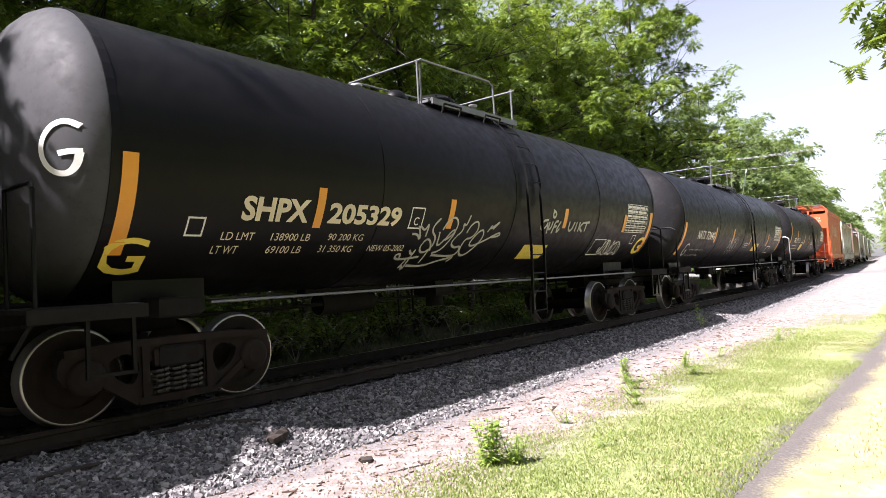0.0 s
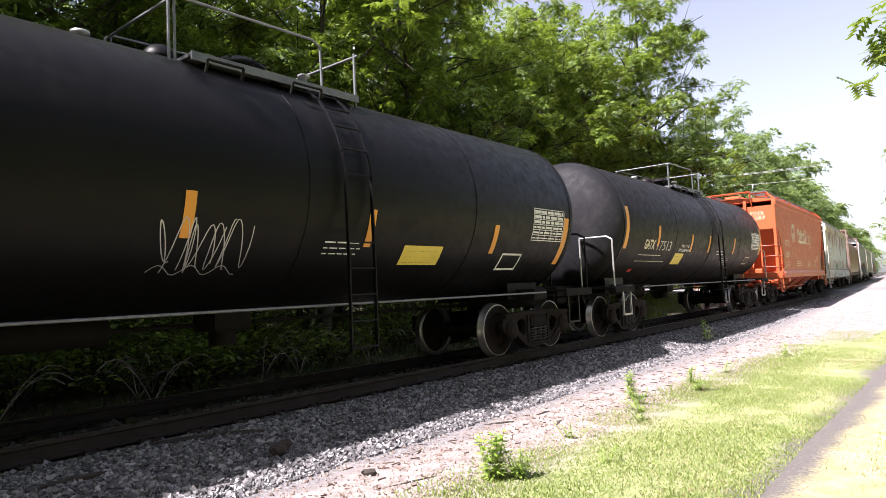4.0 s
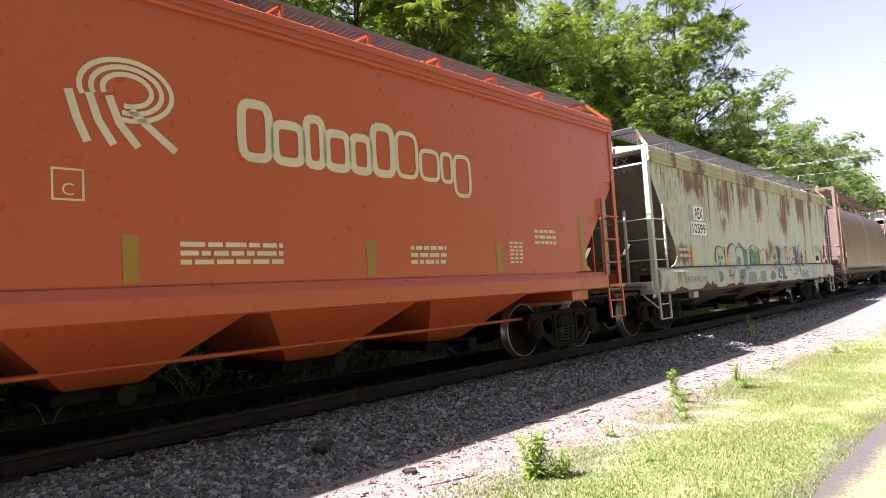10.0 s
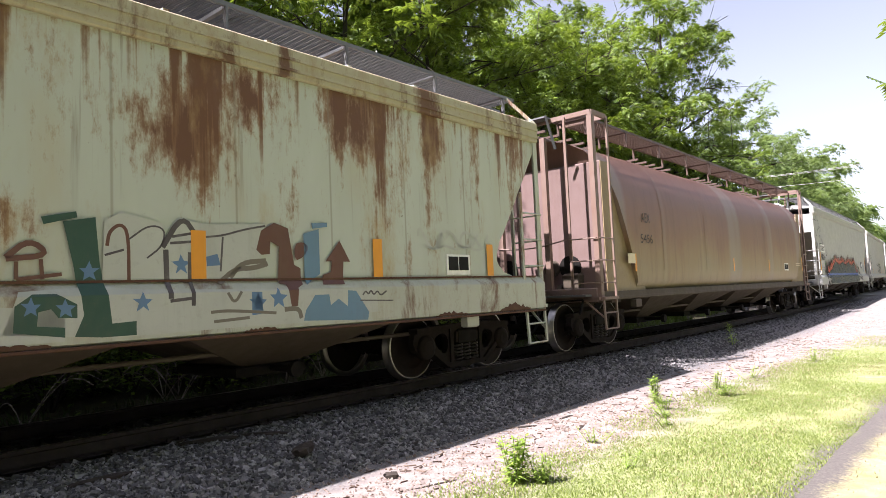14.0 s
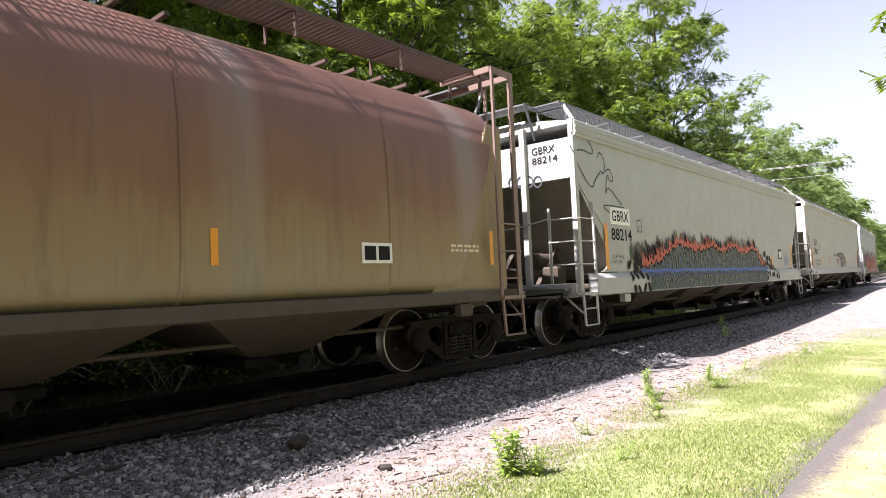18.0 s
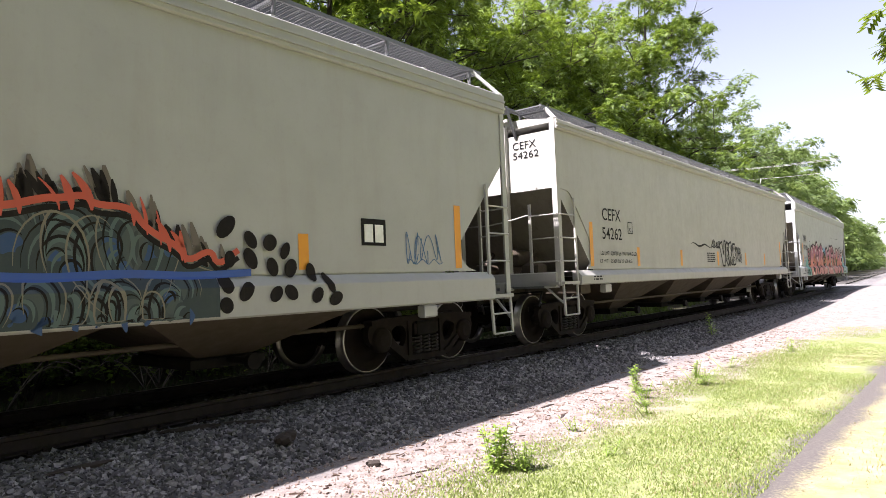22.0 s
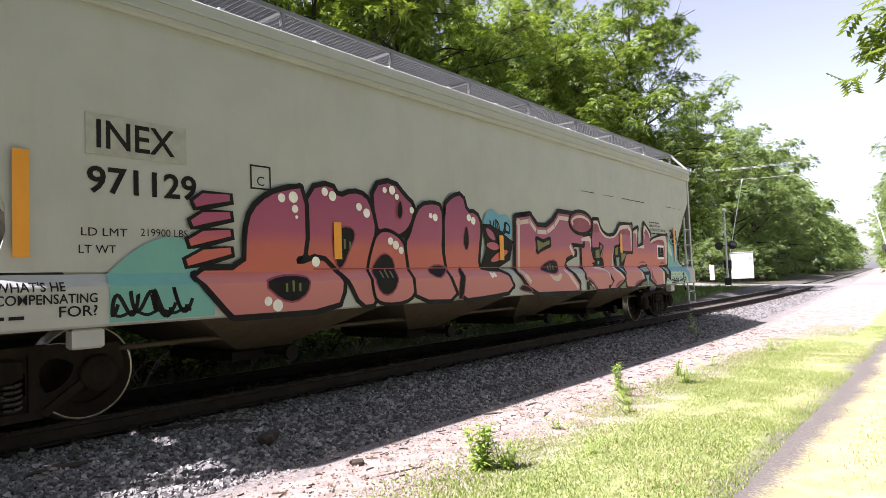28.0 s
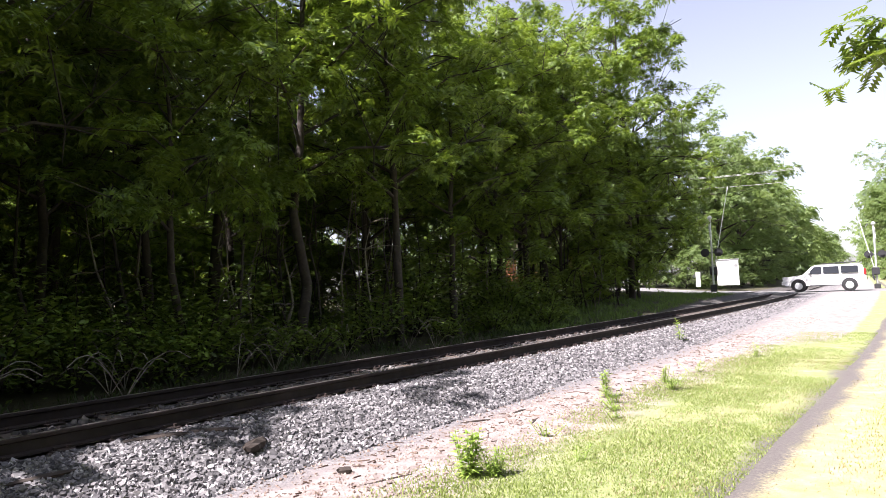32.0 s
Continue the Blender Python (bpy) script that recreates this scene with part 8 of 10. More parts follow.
for car, mark, num, ink in ((hop_d, "POTX", "3287", INK_CREAM), (hop_e, "AEX", "10599", INK_BLACK), (hop_g, "GBRX", "88214", INK_BLACK), (hop_h, "CEFX", "54262", INK_BLACK), (hop_i, "INEX", "971129", INK_BLACK)):
    xe = {"POTX": -6.34, "AEX": -7.91, "GBRX": -8.63, "CEFX": -9.11, "INEX": -8.86}[mark]
    end_writing(car, mark, xe, -0.72, 3.62, 0.5, 0.14, ink)
    end_writing(car, num, xe, -0.72, 3.44, 0.55, 0.13, ink)


def lay_on_sill(car):
    """Fold the paint and tape of a hopper's side over the sloping ledge of its sill."""
    z1 = car["ledge"]
    for ob in car.children:
        if ob.type != "MESH" or ob.name.split(".")[0] in ("side_sill", "side_sheet", "top_chord", "ladder", "grab_iron_panel", "body_shell", "hopper_bay", "center_sill", "end_ladder", "corner_post", "crossover_platform", "end_sill", "end_number", "roof_walk", "outlet_gate", "stirrup_step", "platform_frame", "end_handrail"):
            continue
        ys = [v.co.y for v in ob.data.vertices]
        zs = [v.co.z for v in ob.data.vertices]
        if not ys or max(ys) > -1.59 or min(ys) < -1.68 or min(zs) >= z1:
            continue
        bm = bmesh.new()
        bm.from_mesh(ob.data)
        for cut in (z1, z1 - 0.11):
            bmesh.ops.bisect_plane(bm, geom=bm.verts[:] + bm.edges[:] + bm.faces[:], plane_co=(0, 0, cut), plane_no=(0, 0, 1))
        for v in bm.verts:
            v.co.y -= 0.076 * min(1.0, max(0.0, (z1 - v.co.z) / 0.11))
        bm.to_mesh(ob.data)
        bm.free()


for car in (hop_d, hop_e, hop_g, hop_h, hop_i):
    lay_on_sill(car)
# Dark strip laid along the ledge in place of its shadow gap.
part("ledge_joint", Build().box((0, -1.612, 1.425), (15.4, 0.03, 0.022)), RUST_EDGE, hop_e)
part("sill_flange", Build().box((0, -1.66, 0.885), (15.6, 0.12, 0.03), chamfer=0.006), RUST_EDGE, hop_e)
for x, w, h in ((-7.2, 0.7, 0.12), (-5.6, 0.9, 0.2), (-4.1, 0.8, 0.1), (-3.3, 0.5, 0.12), (-1.6, 0.4, 0.05), (0.2, 0.5, 0.06), (2.4, 0.4, 0.05), (5.2, 0.7, 0.07), (6.6, 0.8, 0.14)):
    b = Build()
    rnd_ = random.Random(int(x * 10))
    n_ = 16
    b.add([(x + w * k / n_, -1.697, 0.905) for k in range(n_ + 1)] + [(x + w * k / n_, -1.697, 0.905 + h * rnd_.uniform(0.35, 1.0) * math.sin(math.pi * (k + 0.4) / (n_ + 0.8)) ** 0.5) for k in range(n_ + 1)], [(k, k + 1, n_ + 2 + k, n_ + 1 + k) for k in range(n_)])
    part("rust_patch", b, RUST_EDGE, hop_e)


def head_writing(car, text, R, zc, tank0, y0, z0, w, h, ink, bold=0.0):
    """Writing laid on the domed leading head of a tank."""
    ob = letters(text, 1.0, Matrix.Identity(4), ink, car, "head_lettering", bold=bold)
    co = [v.co.copy() for v in ob.data.vertices]
    x0, x1 = min(c.x for c in co), max(c.x for c in co)
    c0, c1 = min(c.y for c in co), max(c.y for c in co)
    for v, c in zip(ob.data.vertices, co):
        y, z = y0 - (c.x - x0) / (x1 - x0) * w, z0 + (c.y - c0) / (c1 - c0) * h
        r = min(0.999, math.hypot(y, z - zc) / R)
        a = math.asin(r ** 1.25)
        v.co = (tank0 - 0.62 * math.cos(a) - 0.008, y, z)


def head_stroke(car, pts, width, R, zc, tank0):
    """A sprayed stroke on the domed leading head, through (y, z) points."""
    b, fine = Build(), swung(pts, 3)
    rows = []
    for i, (y, z) in enumerate(fine):
        p, q = fine[max(0, i - 1)], fine[min(len(fine) - 1, i + 1)]
        dy, dz = q[0] - p[0], q[1] - p[1]
        k = math.hypot(dy, dz) or 1.0
        for s_ in (1, -1):
            yy, zz = y - dz / k * width / 2 * s_, z + dy / k * width / 2 * s_
            a = math.asin(min(0.999, math.hypot(yy, zz - zc) / R) ** 1.25)
            rows.append((tank0 - 0.62 * math.cos(a) - 0.012, yy, zz))
    b.add(rows, [(2 * i, 2 * i + 1, 2 * i + 3, 2 * i + 2) for i in range(len(fine) - 1)])
    return part("sprayed_letter", b, INK_WHITE, car)


head_stroke(tank_a, [(-1.43, 2.70), (-1.34, 2.76), (-1.22, 2.73), (-1.12, 2.6), (-1.11, 2.45), (-1.18, 2.32), (-1.3, 2.28), (-1.38, 2.36), (-1.41, 2.47)], 0.05, 1.53, 2.67, -6.36)
head_stroke(tank_a, [(-1.43, 2.48), (-1.35, 2.485), (-1.26, 2.47)], 0.05, 1.53, 2.67, -6.36)
head_writing(tank_a, "205329", 1.53, 2.67, -6.36, 0.35, 3.1, 0.75, 0.15, INK_WHITE)
head_writing(tank_b, "72640", 1.50, 2.56, -6.70, 0.3, 2.9, 0.65, 0.14, INK_WHITE)
head_writing(tank_c, "17513", 1.48, 2.58, -6.15, 0.3, 3.0, 0.65, 0.14, INK_BLACK)
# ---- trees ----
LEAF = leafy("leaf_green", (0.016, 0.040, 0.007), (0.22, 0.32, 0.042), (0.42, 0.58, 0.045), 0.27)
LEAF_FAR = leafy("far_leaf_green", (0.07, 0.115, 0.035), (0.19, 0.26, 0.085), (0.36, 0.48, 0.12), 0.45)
BARK = plain("bark", (0.040, 0.032, 0.025), 0.9, 0, 0.4, 12)


def leaflet(v, f, p, along, side, nrm, length, width):
    n = len(v)
    a = p + along * (length * 0.5) + side * (width * 0.5) - nrm * (0.06 * length)
    c = p + along * (length * 0.5) - side * (width * 0.5) - nrm * (0.06 * length)
    v += [p, a, p + along * length - nrm * (0.16 * length), c]
    f.append((n, n + 1, n + 2, n + 3))


def compound_leaf(v, f, p, along, nrm, ln, pairs, rnd):
    """A drooping pinnate leaf: leaflet pairs folded along a bent rachis, and a leaflet at its end."""
    side = along.cross(nrm).normalized()
    nrm = side.cross(along)
    q = p.copy()
    for k in range(pairs):
        w = ln * rnd.uniform(0.8, 1.15) * (0.75 + 0.5 * math.sin(math.pi * (k + 0.7) / (pairs + 0.6)))
        h = along * (ln * 0.2 * rnd.uniform(0.8, 1.3))
        fall = nrm * (w * rnd.uniform(0.15, 0.5))
        sweep = along * (w * rnd.uniform(0.1, 0.5))
        n = len(v)
        v += [q - h, q + side * w - fall + sweep, q + h, q - side * (w * rnd.uniform(0.8, 1.1)) - fall + sweep]
        f.append((n, n + 1, n + 2, n + 3))
        q = q + along * (ln * 0.42)
        along = (along - Vector((0, 0, 0.26))).normalized()
        nrm = side.cross(along)
    n = len(v)
    v += [q - along * ln * 0.2, q + along * ln * 0.4 + side * ln * 0.22, q + along * ln, q + along * ln * 0.4 - side * ln * 0.22]
    f.append((n, n + 1, n + 2, n + 3))


def tree(name, label, height, radius, sprays, seed, leaf=LEAF, base=0.28, leaf_len=0.2, trunk_r=0.16, lean=0.0, limbs=9, pairs=4):
    """Tapered trunk and limbs; the crown is many arched clumps of drooping pinnate leaves."""
    rnd = random.Random(seed)
    ob = thing(name, label, "tree")
    b = Build()
    pts, r = [], []
    x = y = 0.0
    for i in range(8):
        k = i / 7
        pts.append(Vector((x, y, height * 0.92 * k - 0.3 * (i == 0))))
        r.append(trunk_r * (1 - 0.86 * k))
        x += rnd.uniform(-0.25, 0.25) + lean
        y += rnd.uniform(-0.25, 0.25)
    for i in range(7):
        b.tube(pts[i], pts[i + 1], r[i], 7, r[i + 1], caps=False)
    tips = []
    for i in range(limbs):
        k = base + (0.97 - base) * (i + rnd.random() * 0.7) / limbs
        q = min(6, int(k * 7))
        p = pts[q].lerp(pts[q + 1], k * 7 - q)
        a = rnd.uniform(-0.4, 0.4) + i * 2.4
        reach = radius * (0.55 + 0.5 * math.sin(math.pi * min(1, (k - base) / (1 - base) * 0.8 + 0.2))) * rnd.uniform(0.78, 1.08)
        e = p + Vector((math.cos(a) * reach, math.sin(a) * reach, reach * rnd.uniform(0.1, 0.55)))
        m = p.lerp(e, 0.5) + Vector((0, 0, 0.12 * reach))
        b.tube(p, m, r[q] * 0.5, 5, r[q] * 0.33, caps=False)
        b.tube(m, e, r[q] * 0.33, 5, 0.015, caps=False)
        tips += [p.lerp(m, 0.55), m, m.lerp(e, 0.35), m.lerp(e, 0.7), e, e]
        for j in range(6):
            c = p.lerp(e, rnd.uniform(0.3, 1.0)) + Vector((rnd.gauss(0, 1), rnd.gauss(0, 1), rnd.gauss(0, 0.8))) * (radius * 0.26)
            tips.append(c)
            b.tube(m.lerp(e, 0.4), c, 0.02, 4, 0.006, caps=False)
    tips += [pts[-1], pts[-1] + Vector((0, 0, 0.5))]
    part("trunk", b, BARK, ob)
    v, f = [], []
    done = 0
    while done < sprays:
        c = tips[rnd.randrange(len(tips))] + Vector((rnd.gauss(0, 1), rnd.gauss(0, 1), rnd.gauss(0, 0.8))) * (radius * 0.07)
        count = rnd.randint(16, 30)
        size = leaf_len * rnd.uniform(0.72, 1.05)
        big = size * rnd.uniform(2.0, 4.2)
        tilt = Vector((rnd.gauss(0, 0.35), rnd.gauss(0, 0.35), 1)).normalized()
        for i in range(count):
            a = 2.4 * i + rnd.uniform(-0.4, 0.4)
            k = math.sqrt((i + 0.5) / count)
            out = Vector((math.cos(a), math.sin(a), 0))
            out = (out - tilt * out.dot(tilt)).normalized()
            p = c + out * (big * k * 0.8) + tilt * (big * (0.55 - 0.75 * k * k) + rnd.gauss(0, 0.12) * big)
            along = (out * (0.5 + k) + tilt * (0.75 - 1.1 * k + rnd.gauss(0, 0.3))).normalized()
            nrm = (tilt + out * (0.6 * k) + Vector((rnd.gauss(0, 0.3), rnd.gauss(0, 0.3), 0))).normalized()
            compound_leaf(v, f, p, along, nrm, size * rnd.uniform(0.75, 1.25), pairs, rnd)
        done += count
    me = bpy.data.meshes.new("crown")
    me.from_pydata(v, [], f)
    me.materials.append(leaf)
    part("crown", me, None, ob)
    return ob


def plant(kinds, spots, rnd, group, lo=0.85, hi=1.18):
    """Stand copies of some trees at (s, d) places beside the track."""
    first = set()
    for s, d, k in spots:
        at = pose(*on_track(s, d, ground_z(s, d) - 0.05), 0, 0, rnd.uniform(0, 360)) @ Matrix.Scale(rnd.uniform(lo, hi), 4)
        if k not in first:
            first.add(k)
            kinds[k].matrix_basis = at
            tagged(kinds[k], group=group)
        else:
            copy_thing(kinds[k], at)


def scatter_trees():
    rnd = random.Random(11)
    label = "broad-leaved tree with a drooping pinnate green crown at the wood's edge"
    kinds = [tree("tree", label, h, r, n, s, base=bs, leaf_len=ll, trunk_r=tr, limbs=lb, pairs=3) for h, r, n, s, bs, ll, tr, lb in (
        (10.0, 2.8, 5200, 1, 0.38, 0.135, 0.12, 15), (12.5, 3.2, 6800, 2, 0.34, 0.14, 0.14, 18), (15.5, 3.6, 8600, 3, 0.24, 0.145, 0.17, 23), (18.5, 4.2, 12500, 4, 0.16, 0.15, 0.20, 30))]
    edge = [(-18, -7.0, 3), (-13, -6.6, 2), (-11.0, -6.9, 3), (-8.0, -5.0, 2), (-4.8, -4.5, 2), (-1.2, -6.9, 2), (3.4, -6.2, 1), (7.6, -6.0, 0), (11.6, -6.6, 1), (15.4, -6.2, 1), (19.0, -6.6, 1), (22.6, -7.0, 2), (26.4, -7.6, 2), (29.6, -8.2, 2), (32.8, -8.2, 2), (37.4, -6.6, 3), (40.5, -8.6, 0), (34.0, -11.5, 2)]
    edge += [(-22, -7.6, 2), (-16, -8.0, 3), (-11, -7.8, 2), (-6.5, -8.2, 3), (-2.5, -8.0, 3), (1.2, -8.2, 2)]
    plant(kinds, edge, rnd, "trees of the wood", 0.9, 1.12)
    kinds = [tree("tree", "tall leafy tree standing inside the wood", h, r, n, s, base=0.3, leaf_len=ll, trunk_r=tr, limbs=16, pairs=3) for h, r, n, s, ll, tr in ((13, 3.3, 1500, 5, 0.23, 0.14), (15.5, 3.7, 1700, 6, 0.25, 0.17), (17.5, 4.1, 1800, 7, 0.26, 0.2))]
    edge = []
    for i in range(38):
        edge.append((-25 + 55 * (i + rnd.random()) / 38, -rnd.choice((9.4, 10.5, 12.0, 14.0, 16.0)) - rnd.uniform(0, 1.2), (i + rnd.randrange(2)) % 3))
    edge = [q for i, q in enumerate(edge) if q[0] < 12 or i % 3]
    plant(kinds, edge, rnd, "trees inside the wood", 0.9, 1.12)
    low = [tree("tree", "low dense leafy tree on the edge of the wood", 8.5, 3.0, 1900, 41, LEAF, 0.04, 0.19, 0.10, limbs=20)]
    spots = [(23.5, -8.0, 0), (31.0, -18.5, 0), (30.0, -7.4, 0), (34.0, -7.6, 0), (38.8, -6.6, 0), (42.0, -8.4, 0), (39.0, -12.5, 0), (-14, -7.5, 0), (-7, -7.0, 0)]
    spots += [(-24 + 52 * (i + rnd.random()) / 17, -rnd.uniform(15.0, 20.0), 0) for i in range(17)]
    plant(low, spots, rnd, "low trees of the wood", 0.85, 1.2)
    deep = [tree("tree", "dense shaded tree deep inside the wood", h, r, n, s, LEAF, 0.05, 0.42, 0.14, limbs=18, pairs=3) for h, r, n, s in ((12, 4.4, 900, 31), (9, 3.6, 750, 32))]
    spots = [(-48 + 74 * (i + rnd.random()) / 40, -rnd.uniform(20, 34), i % 2) for i in range(40)]
    spots += [(-60 + 110 * (i + rnd.random()) / 22, -rnd.uniform(36, 60), i % 2) for i in range(22)]
    plant(deep, spots, rnd, "trees deep in the wood", 0.9, 1.3)
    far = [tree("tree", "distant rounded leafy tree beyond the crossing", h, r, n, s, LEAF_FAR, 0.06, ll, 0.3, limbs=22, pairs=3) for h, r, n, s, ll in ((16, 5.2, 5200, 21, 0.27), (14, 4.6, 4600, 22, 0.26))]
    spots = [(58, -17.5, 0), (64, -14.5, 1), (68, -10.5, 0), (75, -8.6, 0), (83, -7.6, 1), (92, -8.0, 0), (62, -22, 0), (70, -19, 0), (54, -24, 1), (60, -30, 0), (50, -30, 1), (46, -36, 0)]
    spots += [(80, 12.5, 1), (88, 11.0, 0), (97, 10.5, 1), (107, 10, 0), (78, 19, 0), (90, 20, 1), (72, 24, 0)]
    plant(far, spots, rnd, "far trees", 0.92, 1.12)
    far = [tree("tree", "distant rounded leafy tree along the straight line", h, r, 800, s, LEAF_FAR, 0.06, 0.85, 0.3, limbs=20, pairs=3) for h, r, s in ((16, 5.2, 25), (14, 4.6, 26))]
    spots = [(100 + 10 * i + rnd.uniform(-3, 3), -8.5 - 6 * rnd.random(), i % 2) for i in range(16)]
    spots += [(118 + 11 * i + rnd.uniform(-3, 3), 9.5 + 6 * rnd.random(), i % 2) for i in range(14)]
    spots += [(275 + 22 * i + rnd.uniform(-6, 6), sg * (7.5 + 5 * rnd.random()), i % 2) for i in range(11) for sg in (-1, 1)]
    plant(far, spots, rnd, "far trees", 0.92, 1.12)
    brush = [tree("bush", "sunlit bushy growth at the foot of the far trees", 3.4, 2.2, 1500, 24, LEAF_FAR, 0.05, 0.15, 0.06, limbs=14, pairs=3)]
    spots = [(58, -11, 0), (61, -9.0, 0), (63, -7.6, 0), (66, -7.2, 0), (70, -6.6, 0), (74, -6.2, 0), (80, -6.0, 0), (57, -15, 0), (54, -19, 0), (60, -20, 0), (52, -24, 0), (56, -26, 0), (66, -12, 0), (49, -28, 0), (86, -6.0, 0), (72, 9.5, 0), (78, 9.0, 0), (85, 8.5, 0), (68, 12, 0), (46, -22, 0), (44, -30, 0)]
    plant(brush, spots, rnd, "bushes beyond the crossing", 0.8, 1.25)


scatter_trees()
# ---- level crossing ----
ASPHALT = plain("sun_bleached_asphalt", (0.17, 0.165, 0.16), 0.9, 0, 0.2, 14)
ALU = plain("aluminium_paint", (0.55, 0.56, 0.57), 0.4, 0.5)
BLACK = plain("black_signal_paint", (0.02, 0.02, 0.022), 0.5)
LENS_RED = plain("red_signal_lens", (0.22, 0.02, 0.02), 0.2)
WOODPOLE = plain("weathered_pole_wood", (0.20, 0.15, 0.11), 0.9, 0, 0.3, 10)
CROSSING_S = 52.6


def make_road():
    b = Build()
    h = float(bend(CROSSING_S))
    ds = [-120, -80, -50, -35, -25, -18, -14, -11, -9, -7, -5.5, -4.2, -3, -2] + [-1.4, 0, 1.4] + [2, 3, 5, 8, 12, 20, 40, 80, 230]
    rows = []
    for d in ds:
        z = (0.015 if abs(d) < 1.6 else ground_z(CROSSING_S, d) + 0.02)
        z = max(z, 0.0) if abs(d) < 4 else z
        rows.append([on_track(CROSSING_S - 3.6, d, z), on_track(CROSSING_S + 3.6, d, z), on_track(CROSSING_S + 3.7, d, z - 0.25), on_track(CROSSING_S - 3.7, d, z - 0.25)])
    b.loft(rows, 0, False)
    return tagged(part("road", b, ASPHALT), "sun-bleached asphalt road over the level crossing", "road", kind="structure")


make_road()


def crossing_signal(at, label, arm_up=True, tall=5.0):
    ob = thing("crossing_signal", label, "crossing signal", at)
    part("mast", Build().tube((0, 0, 0), (0, 0, tall - 0.1), 0.065, 12), ALU, ob)
    part("mast_cap", Build().lathe([(0, 0.065), (0.02, 0.15), (0.1, 0.16), (0.2, 0.1), (0.24, 0.03)], (0, 0, tall - 0.15), "z", 14), ALU, ob)
    part("base", Build().box((0, 0, 0.12), (0.42, 0.42, 0.5), chamfer=0.05), BLACK, ob)
    for sgn in (-1, 1):
        c = Build()
        c.box((-0.09, 0, tall - 0.85), (0.03, 1.2, 0.2), pose(0, 0, 0, sgn * 45, 0, 0))
        part("crossbuck_blade", c, ALU, ob)
        for face in (-1, 1):
            k = part("light_backboard", Build().lathe([(0, 0.28), (0.03, 0.28)], (sgn * 0.42, face * 0.14, 2.55), "y", 20), BLACK, ob)
            part("lamp_hood", Build().lathe([(0, 0.12), (face * 0.28, 0.13)], (sgn * 0.42, face * 0.16, 2.55), "y", 14), BLACK, k)
            part("lens", Build().lathe([(0, 0.1), (face * 0.02, 0.09)], (sgn * 0.42, face * 0.165, 2.55), "y", 14), LENS_RED, k)
    part("light_arm", Build().bar((-0.45, 0, 2.55), (0.45, 0, 2.55), 0.08), BLACK, ob)
    part("gate_mechanism", Build().box((0.05, 0.18, 1.3), (0.5, 0.4, 0.55), chamfer=0.05), BLACK, ob)
    g = part("gate_arm", Build().bar((0.1, 0.2, 1.4), (1.25, 0.2, 7.0 if arm_up else 5.6), 0.09, 0.05), SIGN_WHITE, ob)
    part("counterweight", Build().box((0.2, 0.3, 0.85), (0.12, 0.2, 0.5), pose(0, 0, 0, 0, 10), chamfer=0.02), BLACK, ob)
    return ob


def facing(x, y):
    return math.degrees(math.atan2(y, x)) - 90


p = on_track(46.65, -3.98, 0.40)
crossing_signal(pose(*p, 0, 0, facing(p.x, p.y)), "silver crossing signal mast with raised gate arm and dark lamps")
p = on_track(57.5, 5.4, 0.0)
crossing_signal(pose(*p, 0, 0, facing(p.x, p.y) + 180), "silver crossing signal mast beyond the road with crossbuck", tall=4.9)


def signal_cabinet():
    p = on_track(52.78 + 5.6, -5.0, 0.62)
    ob = thing("signal_cabinet", "white metal signal equipment house beside the crossing", "equipment cabinet", pose(*p, 0, 0, facing(p.x, p.y) + 12))
    part("body", Build().box((0, 0, 1.0), (1.45, 1.3, 2.1), chamfer=0.02), SIGN_WHITE, ob)
    part("roof", Build().box((0, 0, 2.09), (1.55, 1.4, 0.1), chamfer=0.03), GALV, ob)
    part("door", Build().box((-0.15, -0.66, 1.0), (0.85, 0.03, 1.8), chamfer=0.01), SIGN_WHITE, ob)
    part("vent", Build().box((0.5, -0.66, 1.6), (0.3, 0.03, 0.3), chamfer=0.01), GALV, ob)
    p = on_track(54.5, -6.6, 0.6)
    o2 = thing("marker_post", "short white wooden marker post in the grass", "post", pose(*p))
    part("post", Build().box((0, 0, 0.55), (0.28, 0.2, 1.2), chamfer=0.03), SIGN_WHITE, o2)


signal_cabinet()


def utility_pole(s, d, z, height, arms=1):
    ob = thing("utility_pole", "weathered wooden utility pole with a crossarm", "utility pole", pose(*on_track(s, d, z), 0, 0, math.degrees(math.pi / 2 - float(bend(s)))))
    part("pole", Build().tube((0, 0, -0.3), (0, 0, height), 0.16, 10, 0.11), WOODPOLE, ob)
    for k in range(arms):
        z1 = height - 0.4 - 0.9 * k
        a = part("crossarm", Build().box((0, 0.14, z1), (2.4, 0.1, 0.12)), WOODPOLE, ob)
        for x in (-1.1, -0.4, 0.4, 1.1):
            part("insulator", Build().lathe([(0, 0.03), (0.05, 0.05), (0.12, 0.05), (0.15, 0.02)], (x, 0.14, z1 + 0.06), "z", 8), GALV, a)
    return ob


utility_pole(62.0, -12.5, 0.5, 10.5, 1)
utility_pole(64.0, 9.5, 0.0, 11.0, 2)
utility_pole(110.0, -9.0, 0.5, 11.0, 1)


